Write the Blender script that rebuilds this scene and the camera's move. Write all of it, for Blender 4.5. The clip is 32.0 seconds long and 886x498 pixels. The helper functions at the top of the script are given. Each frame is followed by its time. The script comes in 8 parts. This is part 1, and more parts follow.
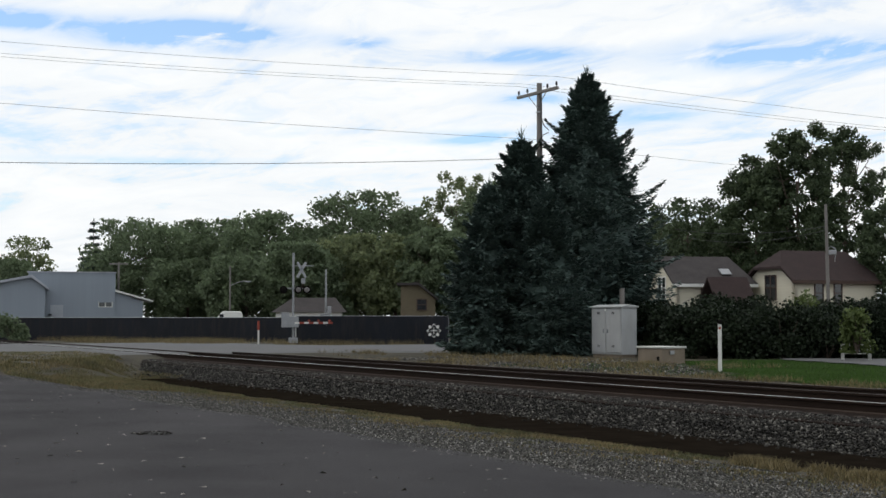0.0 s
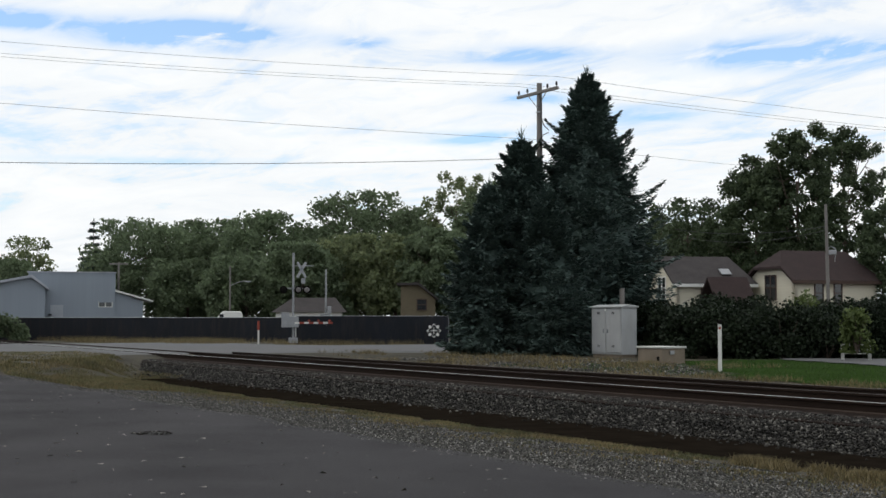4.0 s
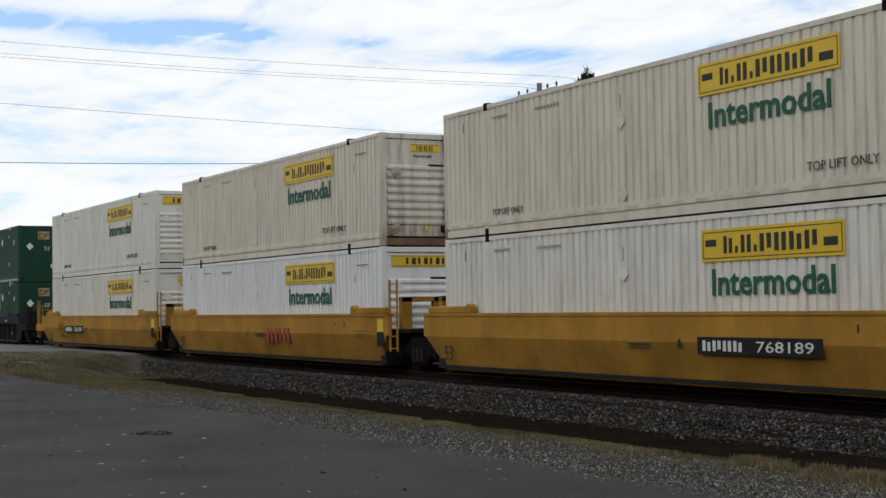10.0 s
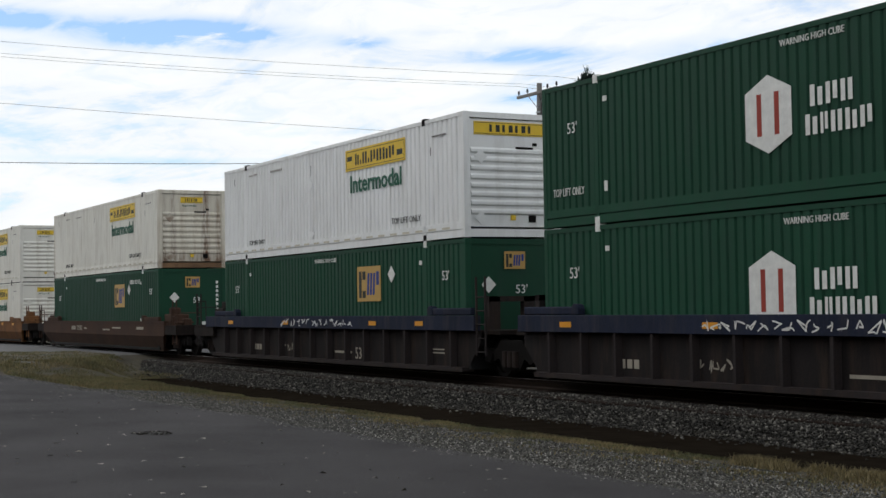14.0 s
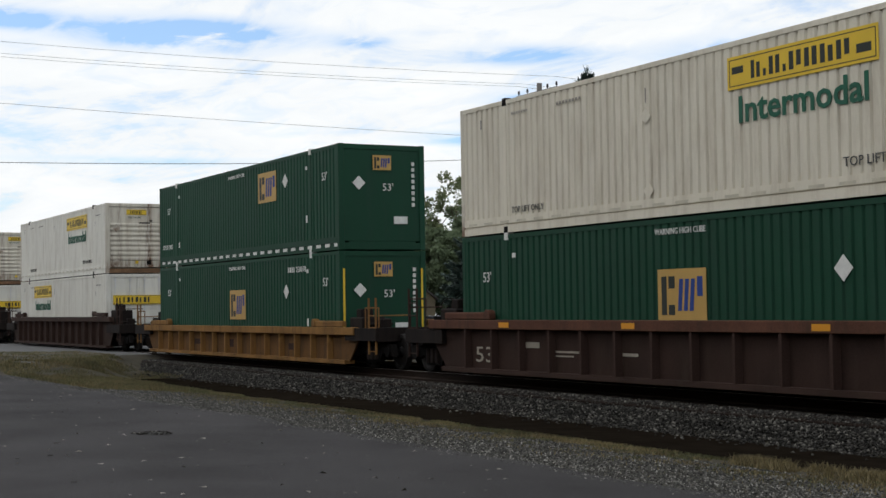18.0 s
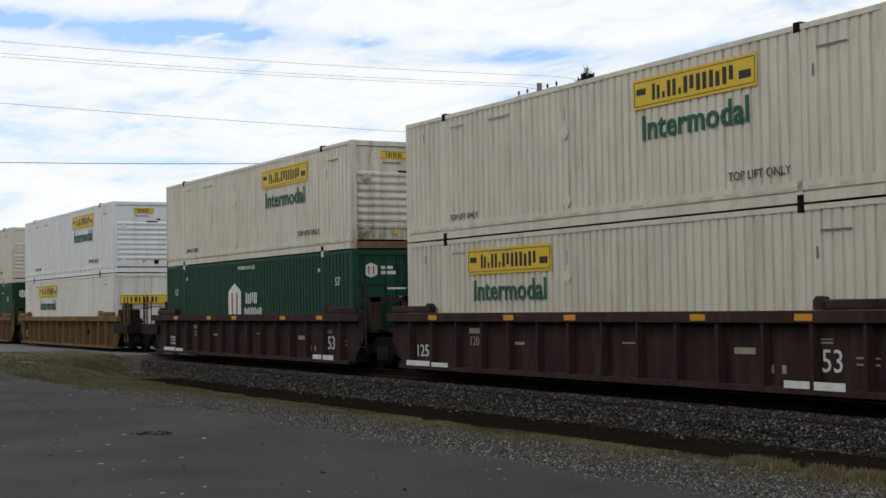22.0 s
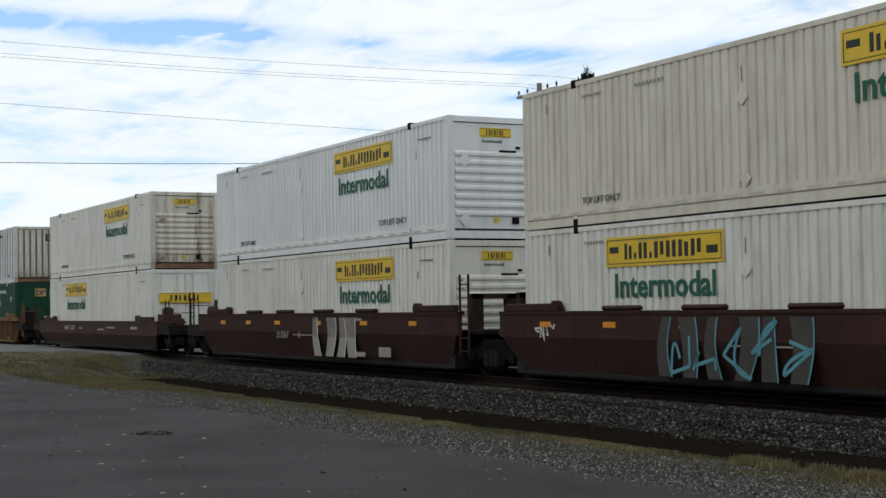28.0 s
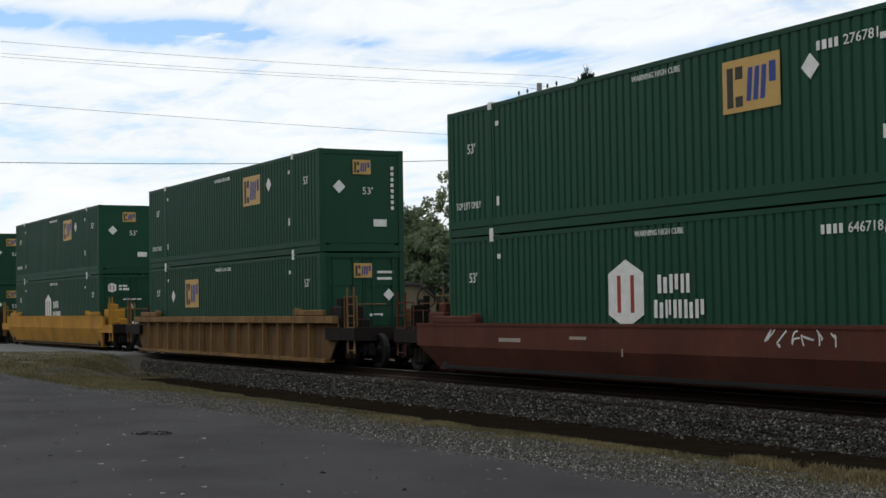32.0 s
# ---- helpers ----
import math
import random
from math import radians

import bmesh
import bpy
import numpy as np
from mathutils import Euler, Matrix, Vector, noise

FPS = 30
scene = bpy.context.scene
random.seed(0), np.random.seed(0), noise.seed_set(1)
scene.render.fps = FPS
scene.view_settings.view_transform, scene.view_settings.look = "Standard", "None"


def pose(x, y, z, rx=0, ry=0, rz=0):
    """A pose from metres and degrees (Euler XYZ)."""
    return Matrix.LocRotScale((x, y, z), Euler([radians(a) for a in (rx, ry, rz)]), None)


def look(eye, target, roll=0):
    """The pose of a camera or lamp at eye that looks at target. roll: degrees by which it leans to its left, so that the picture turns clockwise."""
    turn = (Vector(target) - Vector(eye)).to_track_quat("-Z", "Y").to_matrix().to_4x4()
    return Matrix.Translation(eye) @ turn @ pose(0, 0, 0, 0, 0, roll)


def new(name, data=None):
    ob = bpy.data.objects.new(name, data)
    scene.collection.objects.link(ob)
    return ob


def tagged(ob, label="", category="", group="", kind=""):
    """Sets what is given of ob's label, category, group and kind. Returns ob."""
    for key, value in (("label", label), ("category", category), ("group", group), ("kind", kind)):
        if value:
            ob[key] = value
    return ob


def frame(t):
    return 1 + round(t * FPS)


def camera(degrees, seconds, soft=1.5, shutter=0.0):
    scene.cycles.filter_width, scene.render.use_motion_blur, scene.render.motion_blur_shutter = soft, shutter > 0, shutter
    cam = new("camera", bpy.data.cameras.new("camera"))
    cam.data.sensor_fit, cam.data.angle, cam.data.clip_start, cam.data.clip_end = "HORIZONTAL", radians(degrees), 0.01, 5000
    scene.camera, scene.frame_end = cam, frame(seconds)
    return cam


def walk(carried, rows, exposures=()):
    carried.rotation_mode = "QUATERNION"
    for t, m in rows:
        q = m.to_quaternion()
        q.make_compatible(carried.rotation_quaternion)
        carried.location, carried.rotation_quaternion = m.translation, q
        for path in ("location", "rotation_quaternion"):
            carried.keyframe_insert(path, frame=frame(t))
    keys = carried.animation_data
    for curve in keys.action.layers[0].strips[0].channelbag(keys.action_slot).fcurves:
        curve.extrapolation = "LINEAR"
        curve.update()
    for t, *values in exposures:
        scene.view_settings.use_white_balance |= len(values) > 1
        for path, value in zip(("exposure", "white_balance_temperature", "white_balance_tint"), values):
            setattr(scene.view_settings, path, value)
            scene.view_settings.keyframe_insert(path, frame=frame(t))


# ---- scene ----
FOV = 33.03
CAM_Z = 1.29
TRACK_Y = 17.459      # centre line of the track
CANT = 1.0            # degrees, far rail higher
cam = camera(FOV, 32.0)
EYE = pose(0, 0, CAM_Z, 92.66, 0.0, 62.31)
walk(cam, [(0.0, EYE), (32.0, EYE)],
     [(0.0, 0.0, 6500, 10), (13.5, 0.0, 6500, 10), (15.5, 0.18, 6500, 10), (16.2, 0.16, 6500, 10), (17.2, 0.0, 6500, 10), (24.5, 0.0, 6500, 10), (26.5, 0.0, 6300, 7), (29.5, 0.0, 6300, 7), (32.0, 0.0, 6450, 9)])


# ---------------------------------------------------------------- light
def build_world():
    world = bpy.data.worlds.new("sky")
    scene.world = world
    world.use_nodes = True
    nt = world.node_tree
    nt.nodes.clear()
    n, l = nt.nodes.new, nt.links.new
    out, bg = n("ShaderNodeOutputWorld"), n("ShaderNodeBackground")
    sky = n("ShaderNodeTexSky")
    sky.sky_type, sky.sun_disc = "NISHITA", False
    sky.sun_elevation, sky.sun_rotation = radians(48), radians(SUN_TURN)
    sky.air_density, sky.dust_density, sky.ozone_density = 1.0, 0.6, 1.4
    gain = n("ShaderNodeMix")
    gain.data_type, gain.blend_type = "RGBA", "MULTIPLY"
    gain.inputs[0].default_value = 1.0
    l(sky.outputs[0], gain.inputs[6])
    gain.inputs[7].default_value = (0.12, 0.15, 0.18, 1)
    # cloud layer laid out on a flat ceiling above the place
    tc, sep = n("ShaderNodeTexCoord"), n("ShaderNodeSeparateXYZ")
    l(tc.outputs["Generated"], sep.inputs[0])
    up = n("ShaderNodeMath"); up.operation = "MAXIMUM"
    l(sep.outputs[2], up.inputs[0]); up.inputs[1].default_value = 0.0
    add = n("ShaderNodeMath"); add.operation = "ADD"
    l(up.outputs[0], add.inputs[0]); add.inputs[1].default_value = 0.07
    px, py = n("ShaderNodeMath"), n("ShaderNodeMath")
    px.operation = py.operation = "DIVIDE"
    l(sep.outputs[0], px.inputs[0]); l(add.outputs[0], px.inputs[1])
    l(sep.outputs[1], py.inputs[0]); l(add.outputs[0], py.inputs[1])
    comb = n("ShaderNodeCombineXYZ")
    l(px.outputs[0], comb.inputs[0]); l(py.outputs[0], comb.inputs[1])
    mp = n("ShaderNodeMapping")
    mp.inputs["Location"].default_value = CLOUD_SHIFT
    mp.inputs["Rotation"].default_value = (0, 0, radians(CLOUD_TURN))
    mp.inputs["Scale"].default_value = (0.75, 1.25, 1)
    l(comb.outputs[0], mp.inputs[0])
    big, fine = n("ShaderNodeTexNoise"), n("ShaderNodeTexNoise")
    for tex, sc, det, rough, dist in ((big, 1.15, 9, 0.62, 0.55), (fine, 4.2, 8, 0.6, 0.9)):
        tex.inputs["Scale"].default_value, tex.inputs["Detail"].default_value = sc, det
        tex.inputs["Roughness"].default_value, tex.inputs["Distortion"].default_value = rough, dist
        l(mp.outputs[0], tex.inputs["Vector"])
    cover = n("ShaderNodeMapRange")
    cover.inputs[1].default_value, cover.inputs[2].default_value = CLOUD_LOW, CLOUD_HIGH
    l(big.outputs["Fac"], cover.inputs[0])
    mixf = n("ShaderNodeMath"); mixf.operation = "MULTIPLY_ADD"
    fr = n("ShaderNodeMapRange")
    fr.inputs[1].default_value, fr.inputs[2].default_value, fr.inputs[3].default_value, fr.inputs[4].default_value = 0.3, 0.7, -0.22, 0.22
    l(fine.outputs["Fac"], fr.inputs[0])
    l(cover.outputs[0], mixf.inputs[0]); mixf.inputs[1].default_value = 1.0
    l(fr.outputs[0], mixf.inputs[2])
    # thin places in the cloud layer, long and low, where the blue shows
    dot = n("ShaderNodeVectorMath"); dot.operation = "DOT_PRODUCT"
    l(tc.outputs["Generated"], dot.inputs[0]); dot.inputs[1].default_value = (0.4647, 0.8855, 0)
    tear = n("ShaderNodeMapRange")
    tear.inputs[1].default_value, tear.inputs[2].default_value, tear.inputs[3].default_value, tear.inputs[4].default_value = 0.36, 0.62, 0.0, 1.9
    l(fine.outputs["Fac"], tear.inputs[0])
    thin = None
    for u, v, wide, high, amount in CLOUD_GAPS:
        terms = []
        for src, at, size in ((dot.outputs["Value"], u, wide), (sep.outputs[2], v, high)):
            sh = n("ShaderNodeMath"); sh.operation = "MULTIPLY_ADD"
            l(src, sh.inputs[0]); sh.inputs[1].default_value, sh.inputs[2].default_value = 1 / size, -at / size
            sq = n("ShaderNodeMath"); sq.operation = "MULTIPLY"
            l(sh.outputs[0], sq.inputs[0]); l(sh.outputs[0], sq.inputs[1])
            terms.append(sq)
        both = n("ShaderNodeMath"); both.operation = "ADD"
        l(terms[0].outputs[0], both.inputs[0]); l(terms[1].outputs[0], both.inputs[1])
        bell = n("ShaderNodeMath"); bell.operation = "POWER"
        bell.inputs[0].default_value = 0.42
        l(both.outputs[0], bell.inputs[1])
        gain2 = n("ShaderNodeMath"); gain2.operation = "MULTIPLY_ADD"
        l(bell.outputs[0], gain2.inputs[0]); gain2.inputs[1].default_value = amount
        if thin is None:
            gain2.inputs[2].default_value = 0.0
        else:
            l(thin.outputs[0], gain2.inputs[2])
        thin = gain2
    torn = n("ShaderNodeMath"); torn.operation = "MULTIPLY"
    l(thin.outputs[0], torn.inputs[0]); l(tear.outputs[0], torn.inputs[1])
    less = n("ShaderNodeMath"); less.operation = "SUBTRACT"
    l(mixf.outputs[0], less.inputs[0]); l(torn.outputs[0], less.inputs[1])
    # haze closes the sky near the horizon
    hz = n("ShaderNodeMapRange")
    hz.inputs[1].default_value, hz.inputs[2].default_value, hz.inputs[3].default_value, hz.inputs[4].default_value = 0.0, 0.1, 0.55, 0.0
    l(up.outputs[0], hz.inputs[0])
    tot = n("ShaderNodeMath"); tot.operation = "ADD"; tot.use_clamp = True
    floor_ = n("ShaderNodeMath"); floor_.operation = "MAXIMUM"
    floor_.inputs[1].default_value = 0.14
    l(less.outputs[0], tot.inputs[0]); l(hz.outputs[0], tot.inputs[1])
    shade = n("ShaderNodeValToRGB")
    shade.color_ramp.elements[0].position, shade.color_ramp.elements[0].color = 0.3, (0.82, 0.865, 0.905, 1)
    shade.color_ramp.elements[1].position, shade.color_ramp.elements[1].color = 0.72, (1.0, 1.01, 1.0, 1)
    l(big.outputs["Fac"], shade.inputs[0])
    mix = n("ShaderNodeMix"); mix.data_type = "RGBA"
    l(tot.outputs[0], floor_.inputs[0]); l(floor_.outputs[0], mix.inputs[0]); l(gain.outputs[2], mix.inputs[6]); l(shade.outputs[0], mix.inputs[7])
    bg.inputs[1].default_value = SKY_GAIN
    l(mix.outputs[2], bg.inputs[0]); l(bg.outputs[0], out.inputs[0])


SUN_TURN = 200
CLOUD_SHIFT, CLOUD_TURN, CLOUD_LOW, CLOUD_HIGH = (3.1, 1.7, 0.0), 25, 0.24, 0.47
# each gap: across, height, half width, half height, depth
CLOUD_GAPS = ((-0.170, 0.1855, 0.060, 0.0085, 1.25), (-0.275, 0.191, 0.030, 0.006, 0.9), (0.232, 0.172, 0.075, 0.010, 0.95), (0.055, 0.174, 0.040, 0.006, 0.7),
              (0.025, 0.120, 0.040, 0.0045, 0.8), (-0.054, 0.183, 0.018, 0.004, 0.7), (0.137, 0.134, 0.045, 0.006, 0.5), (-0.200, 0.103, 0.080, 0.003, 0.4), (0.060, 0.146, 0.030, 0.005, 0.6))
SKY_GAIN = 1.04
build_world()
sun_data = bpy.data.lights.new("sun", "SUN")
sun_data.energy, sun_data.angle, sun_data.color = 0.5, radians(14), (1.0, 0.95, 0.88)
sun = new("sun", sun_data)
sun.matrix_world = look((0, 0, 0), (0.35, 0.55, -1.0))
scene.view_settings.exposure = 0.0

# ---------------------------------------------------------------- materials
MATS = {}


def mat(name, base, rough=0.8, metal=0.0, var=0.18, scale=3.0, bump=0.15, bscale=40.0, rnd=0.0, spec=0.28, stain=None, stain_amt=0.0, stretch=(1, 1, 1)):
    """A painted, worn or grained surface with variation at two scales."""
    if name in MATS:
        return MATS[name]
    m = bpy.data.materials.new(name)
    m.use_nodes = True
    nt = m.node_tree
    n, l = nt.nodes.new, nt.links.new
    b = nt.nodes["Principled BSDF"]
    tc = n("ShaderNodeTexCoord")
    mp = n("ShaderNodeMapping")
    mp.inputs["Scale"].default_value = stretch
    l(tc.outputs["Object"], mp.inputs[0])
    big, fine = n("ShaderNodeTexNoise"), n("ShaderNodeTexNoise")
    big.inputs["Scale"].default_value, big.inputs["Detail"].default_value = scale, 6
    fine.inputs["Scale"].default_value, fine.inputs["Detail"].default_value = bscale, 4
    l(mp.outputs[0], big.inputs["Vector"])
    l(mp.outputs[0], fine.inputs["Vector"])
    add = n("ShaderNodeMath"); add.operation = "MULTIPLY_ADD"
    l(fine.outputs["Fac"], add.inputs[0]); add.inputs[1].default_value = 0.5
    l(big.outputs["Fac"], add.inputs[2])
    rng = n("ShaderNodeMapRange")
    rng.inputs[1].default_value, rng.inputs[2].default_value = 0.45, 1.05
    rng.inputs[3].default_value, rng.inputs[4].default_value = 1 - var, 1 + var
    l(add.outputs[0], rng.inputs[0])
    fac = rng.outputs[0]
    if rnd:
        oi = n("ShaderNodeObjectInfo")
        rr = n("ShaderNodeMapRange")
        rr.inputs[3].default_value, rr.inputs[4].default_value = 1 - rnd, 1 + rnd
        l(oi.outputs["Random"], rr.inputs[0])
        mul = n("ShaderNodeMath"); mul.operation = "MULTIPLY"
        l(fac, mul.inputs[0]); l(rr.outputs[0], mul.inputs[1])
        fac = mul.outputs[0]
    vm = n("ShaderNodeVectorMath"); vm.operation = "SCALE"
    vm.inputs[0].default_value = base
    l(fac, vm.inputs["Scale"])
    col = vm.outputs[0]
    if stain:
        st = n("ShaderNodeTexNoise")
        smp = n("ShaderNodeMapping"); smp.inputs["Scale"].default_value = (2.2, 2.2, 0.35)
        l(tc.outputs["Object"], smp.inputs[0]); l(smp.outputs[0], st.inputs["Vector"])
        st.inputs["Scale"].default_value, st.inputs["Detail"].default_value, st.inputs["Roughness"].default_value = 1.6, 8, 0.7
        sr = n("ShaderNodeMapRange")
        sr.inputs[1].default_value, sr.inputs[2].default_value, sr.inputs[4].default_value = 0.47, 0.72, stain_amt
        l(st.outputs["Fac"], sr.inputs[0])
        mx = n("ShaderNodeMix"); mx.data_type = "RGBA"
        l(sr.outputs[0], mx.inputs[0]); l(col, mx.inputs[6]); mx.inputs[7].default_value = (*stain, 1)
        col = mx.outputs[2]
    l(col, b.inputs["Base Color"])
    rgh = n("ShaderNodeMapRange")
    rgh.inputs[3].default_value, rgh.inputs[4].default_value = max(0.02, rough - 0.1), min(1, rough + 0.1)
    l(big.outputs["Fac"], rgh.inputs[0]); l(rgh.outputs[0], b.inputs["Roughness"])
    b.inputs["Metallic"].default_value, b.inputs["Specular IOR Level"].default_value = metal, spec
    if bump:
        bp = n("ShaderNodeBump")
        bp.inputs["Strength"].default_value, bp.inputs["Distance"].default_value = bump, 0.02
        l(fine.outputs["Fac"], bp.inputs["Height"]); l(bp.outputs[0], b.inputs["Normal"])
    MATS[name] = m
    return m


def leafy(name, dark, light, trans=0.25):
    """Foliage: each leaf clump takes its own shade."""
    if name in MATS:
        return MATS[name]
    m = bpy.data.materials.new(name)
    m.use_nodes = True
    nt = m.node_tree
    n, l = nt.nodes.new, nt.links.new
    b = nt.nodes["Principled BSDF"]
    geo, tc, big = n("ShaderNodeNewGeometry"), n("ShaderNodeTexCoord"), n("ShaderNodeTexNoise")
    big.inputs["Scale"].default_value = 0.35
    l(tc.outputs["Object"], big.inputs["Vector"])
    add = n("ShaderNodeMath"); add.operation = "MULTIPLY_ADD"
    l(geo.outputs["Random Per Island"], add.inputs[0]); add.inputs[1].default_value = 0.6
    l(big.outputs["Fac"], add.inputs[2])
    rng = n("ShaderNodeMapRange")
    rng.inputs[1].default_value, rng.inputs[2].default_value = 0.35, 1.15
    l(add.outputs[0], rng.inputs[0])
    mx = n("ShaderNodeMix"); mx.data_type = "RGBA"
    l(rng.outputs[0], mx.inputs[0])
    mx.inputs[6].default_value, mx.inputs[7].default_value = (*dark, 1), (*light, 1)
    l(mx.outputs[2], b.inputs["Base Color"])
    b.inputs["Roughness"].default_value, b.inputs["Specular IOR Level"].default_value = 0.65, 0.25
    tr, ms, out = n("ShaderNodeBsdfTranslucent"), n("ShaderNodeMixShader"), nt.nodes["Material Output"]
    l(mx.outputs[2], tr.inputs[0]); ms.inputs[0].default_value = trans
    l(b.outputs[0], ms.inputs[1]); l(tr.outputs[0], ms.inputs[2]); l(ms.outputs[0], out.inputs[0])
    MATS[name] = m
    return m


def glow(name, color, strength):
    if name in MATS:
        return MATS[name]
    m = bpy.data.materials.new(name)
    m.use_nodes = True
    b = m.node_tree.nodes["Principled BSDF"]
    b.inputs["Base Color"].default_value = (*color, 1)
    b.inputs["Emission Color"].default_value = (*color, 1)
    b.inputs["Emission Strength"].default_value = strength
    MATS[name] = m
    return m


# ---------------------------------------------------------------- mesh helpers
def box(bm, x0, x1, y0, y1, z0, z1):
    v = [bm.verts.new(p) for p in ((x0, y0, z0), (x1, y0, z0), (x1, y1, z0), (x0, y1, z0), (x0, y0, z1), (x1, y0, z1), (x1, y1, z1), (x0, y1, z1))]
    for f in ((3, 2, 1, 0), (4, 5, 6, 7), (0, 1, 5, 4), (1, 2, 6, 5), (2, 3, 7, 6), (3, 0, 4, 7)):
        bm.faces.new([v[i] for i in f])
    return v


def prism(bm, pts, axis, a, b):
    """A closed outline pts in the two other axes, drawn out along axis from a to b."""
    def put(p, c):
        return {"x": (c, p[0], p[1]), "y": (p[0], c, p[1]), "z": (p[0], p[1], c)}[axis]
    lo, hi = [bm.verts.new(put(p, a)) for p in pts], [bm.verts.new(put(p, b)) for p in pts]
    k = len(pts)
    bm.faces.new(lo[::-1]); bm.faces.new(hi)
    for i in range(k):
        bm.faces.new((lo[i], lo[(i + 1) % k], hi[(i + 1) % k], hi[i]))


def tube(bm, p, q, r, r2=None, seg=8):
    """A round bar from p to q."""
    p, q = Vector(p), Vector(q)
    r2 = r if r2 is None else r2
    d = (q - p).normalized()
    u = d.orthogonal().normalized()
    w = d.cross(u)
    rings = []
    for c, rad in ((p, r), (q, r2)):
        rings.append([bm.verts.new(c + (u * math.cos(6.28319 * i / seg) + w * math.sin(6.28319 * i / seg)) * rad) for i in range(seg)])
    for i in range(seg):
        bm.faces.new((rings[0][i], rings[0][(i + 1) % seg], rings[1][(i + 1) % seg], rings[1][i]))
    bm.faces.new(rings[0][::-1]); bm.faces.new(rings[1])


def pipe(bm, pts, r, seg=6):
    for a, b in zip(pts, pts[1:]):
        tube(bm, a, b, r, seg=seg)


def mesh_of(bm, name, bevel=0.0):
    if bevel:
        bmesh.ops.bevel(bm, geom=[e for e in bm.edges], offset=bevel, segments=1, affect="EDGES", clamp_overlap=True)
    bmesh.ops.recalc_face_normals(bm, faces=bm.faces)
    me = bpy.data.meshes.new(name)
    bm.to_mesh(me)
    bm.free()
    return me


def part(name, bm, material, parent, label="", bevel=0.0):
    """One mesh object under a thing or a part. bm may be a ready mesh."""
    me = bm if isinstance(bm, bpy.types.Mesh) else mesh_of(bm, name, bevel)
    if not me.materials:
        me.materials.append(None)
    ob = new(name, me)
    ob.material_slots[0].link = "OBJECT"
    ob.material_slots[0].material = material
    ob.parent = parent
    if label:
        ob["label"] = label
    if name in ("marking", "graffiti", "reflector_strip", "lettering", "radiator_grille", "louvre", "vent"):
        ob["kind"] = "stuff"
    return ob


def raw_mesh(name, verts, faces):
    me = bpy.data.meshes.new(name)
    me.from_pydata(verts, [], faces)
    me.update()
    return me


def fast_mesh(name, co, size):
    """A mesh from an array of loose faces with size corners each (n, size, 3)."""
    co = np.asarray(co, dtype=np.float32).reshape(-1, size, 3)
    n = len(co)
    me = bpy.data.meshes.new(name)
    me.vertices.add(n * size)
    me.vertices.foreach_set("co", co.reshape(-1))
    me.loops.add(n * size)
    me.loops.foreach_set("vertex_index", np.arange(n * size, dtype=np.int32))
    me.polygons.add(n)
    me.polygons.foreach_set("loop_start", np.arange(0, n * size, size, dtype=np.int32))
    me.update(calc_edges=True)
    return me


def thing(name, label, category, group="", kind="", m=None):
    ob = new(name)
    tagged(ob, label, category, group, kind)
    if m is not None:
        ob.matrix_world = m
    return ob


TEXT = {}


def text_mesh(text, height, depth=0.004, bold=0.0):
    """Lettering in the x-z plane, facing -y, its lower left corner at the origin."""
    key = (text, height, depth, bold)
    if key not in TEXT:
        cu = bpy.data.curves.new("lettering", "FONT")
        cu.body, cu.size, cu.extrude, cu.resolution_u, cu.offset = text, height / 0.7, depth, 2, bold
        ob = bpy.data.objects.new("lettering", cu)
        scene.collection.objects.link(ob)
        dg = bpy.context.evaluated_depsgraph_get()
        me = bpy.data.meshes.new_from_object(ob.evaluated_get(dg))
        bpy.data.objects.remove(ob)
        co = np.zeros(len(me.vertices) * 3, dtype=np.float32)
        me.vertices.foreach_get("co", co)
        co = co.reshape(-1, 3)
        out = np.stack([co[:, 0], -co[:, 2], co[:, 1]], axis=1)
        me.vertices.foreach_set("co", out.reshape(-1))
        me.update()
        me.materials.clear()
        TEXT[key] = (me, float(co[:, 0].max()))
    return TEXT[key]


# ---------------------------------------------------------------- plan
def spot(bearing, dist):
    """Ground place from the bearing (degrees left of +y) and the distance."""
    return -dist * math.sin(radians(bearing)), dist * math.cos(radians(bearing))


def smooth(a, b, v):
    t = min(1.0, max(0.0, (v - a) / (b - a)))
    return t * t * (3 - 2 * t)


def road_edge(y):
    """The road widens towards the lot."""
    return -55.5 + 6.0 * (1 - smooth(11.5, 16, y))


def lie(x, y):
    """Height of the land: the lot, the verge, the ditch, the bank behind the track, the level crossing."""
    z = -0.40 - 0.21 * min(1.0, max(0.0, (y - 9.0) / 3.8)) - 0.15 * smooth(12.7, 13.5, y) + 0.38 * smooth(14.2, 15.6, y)
    z += 0.14 * smooth(20, 26, y)
    xe = road_edge(y)
    road = smooth(-86, -80, x) * (1 - smooth(xe, xe + 4, x)) * smooth(6, 10.5, y) * (1 - smooth(24, 34, y))
    return z + (-0.085 - z) * road


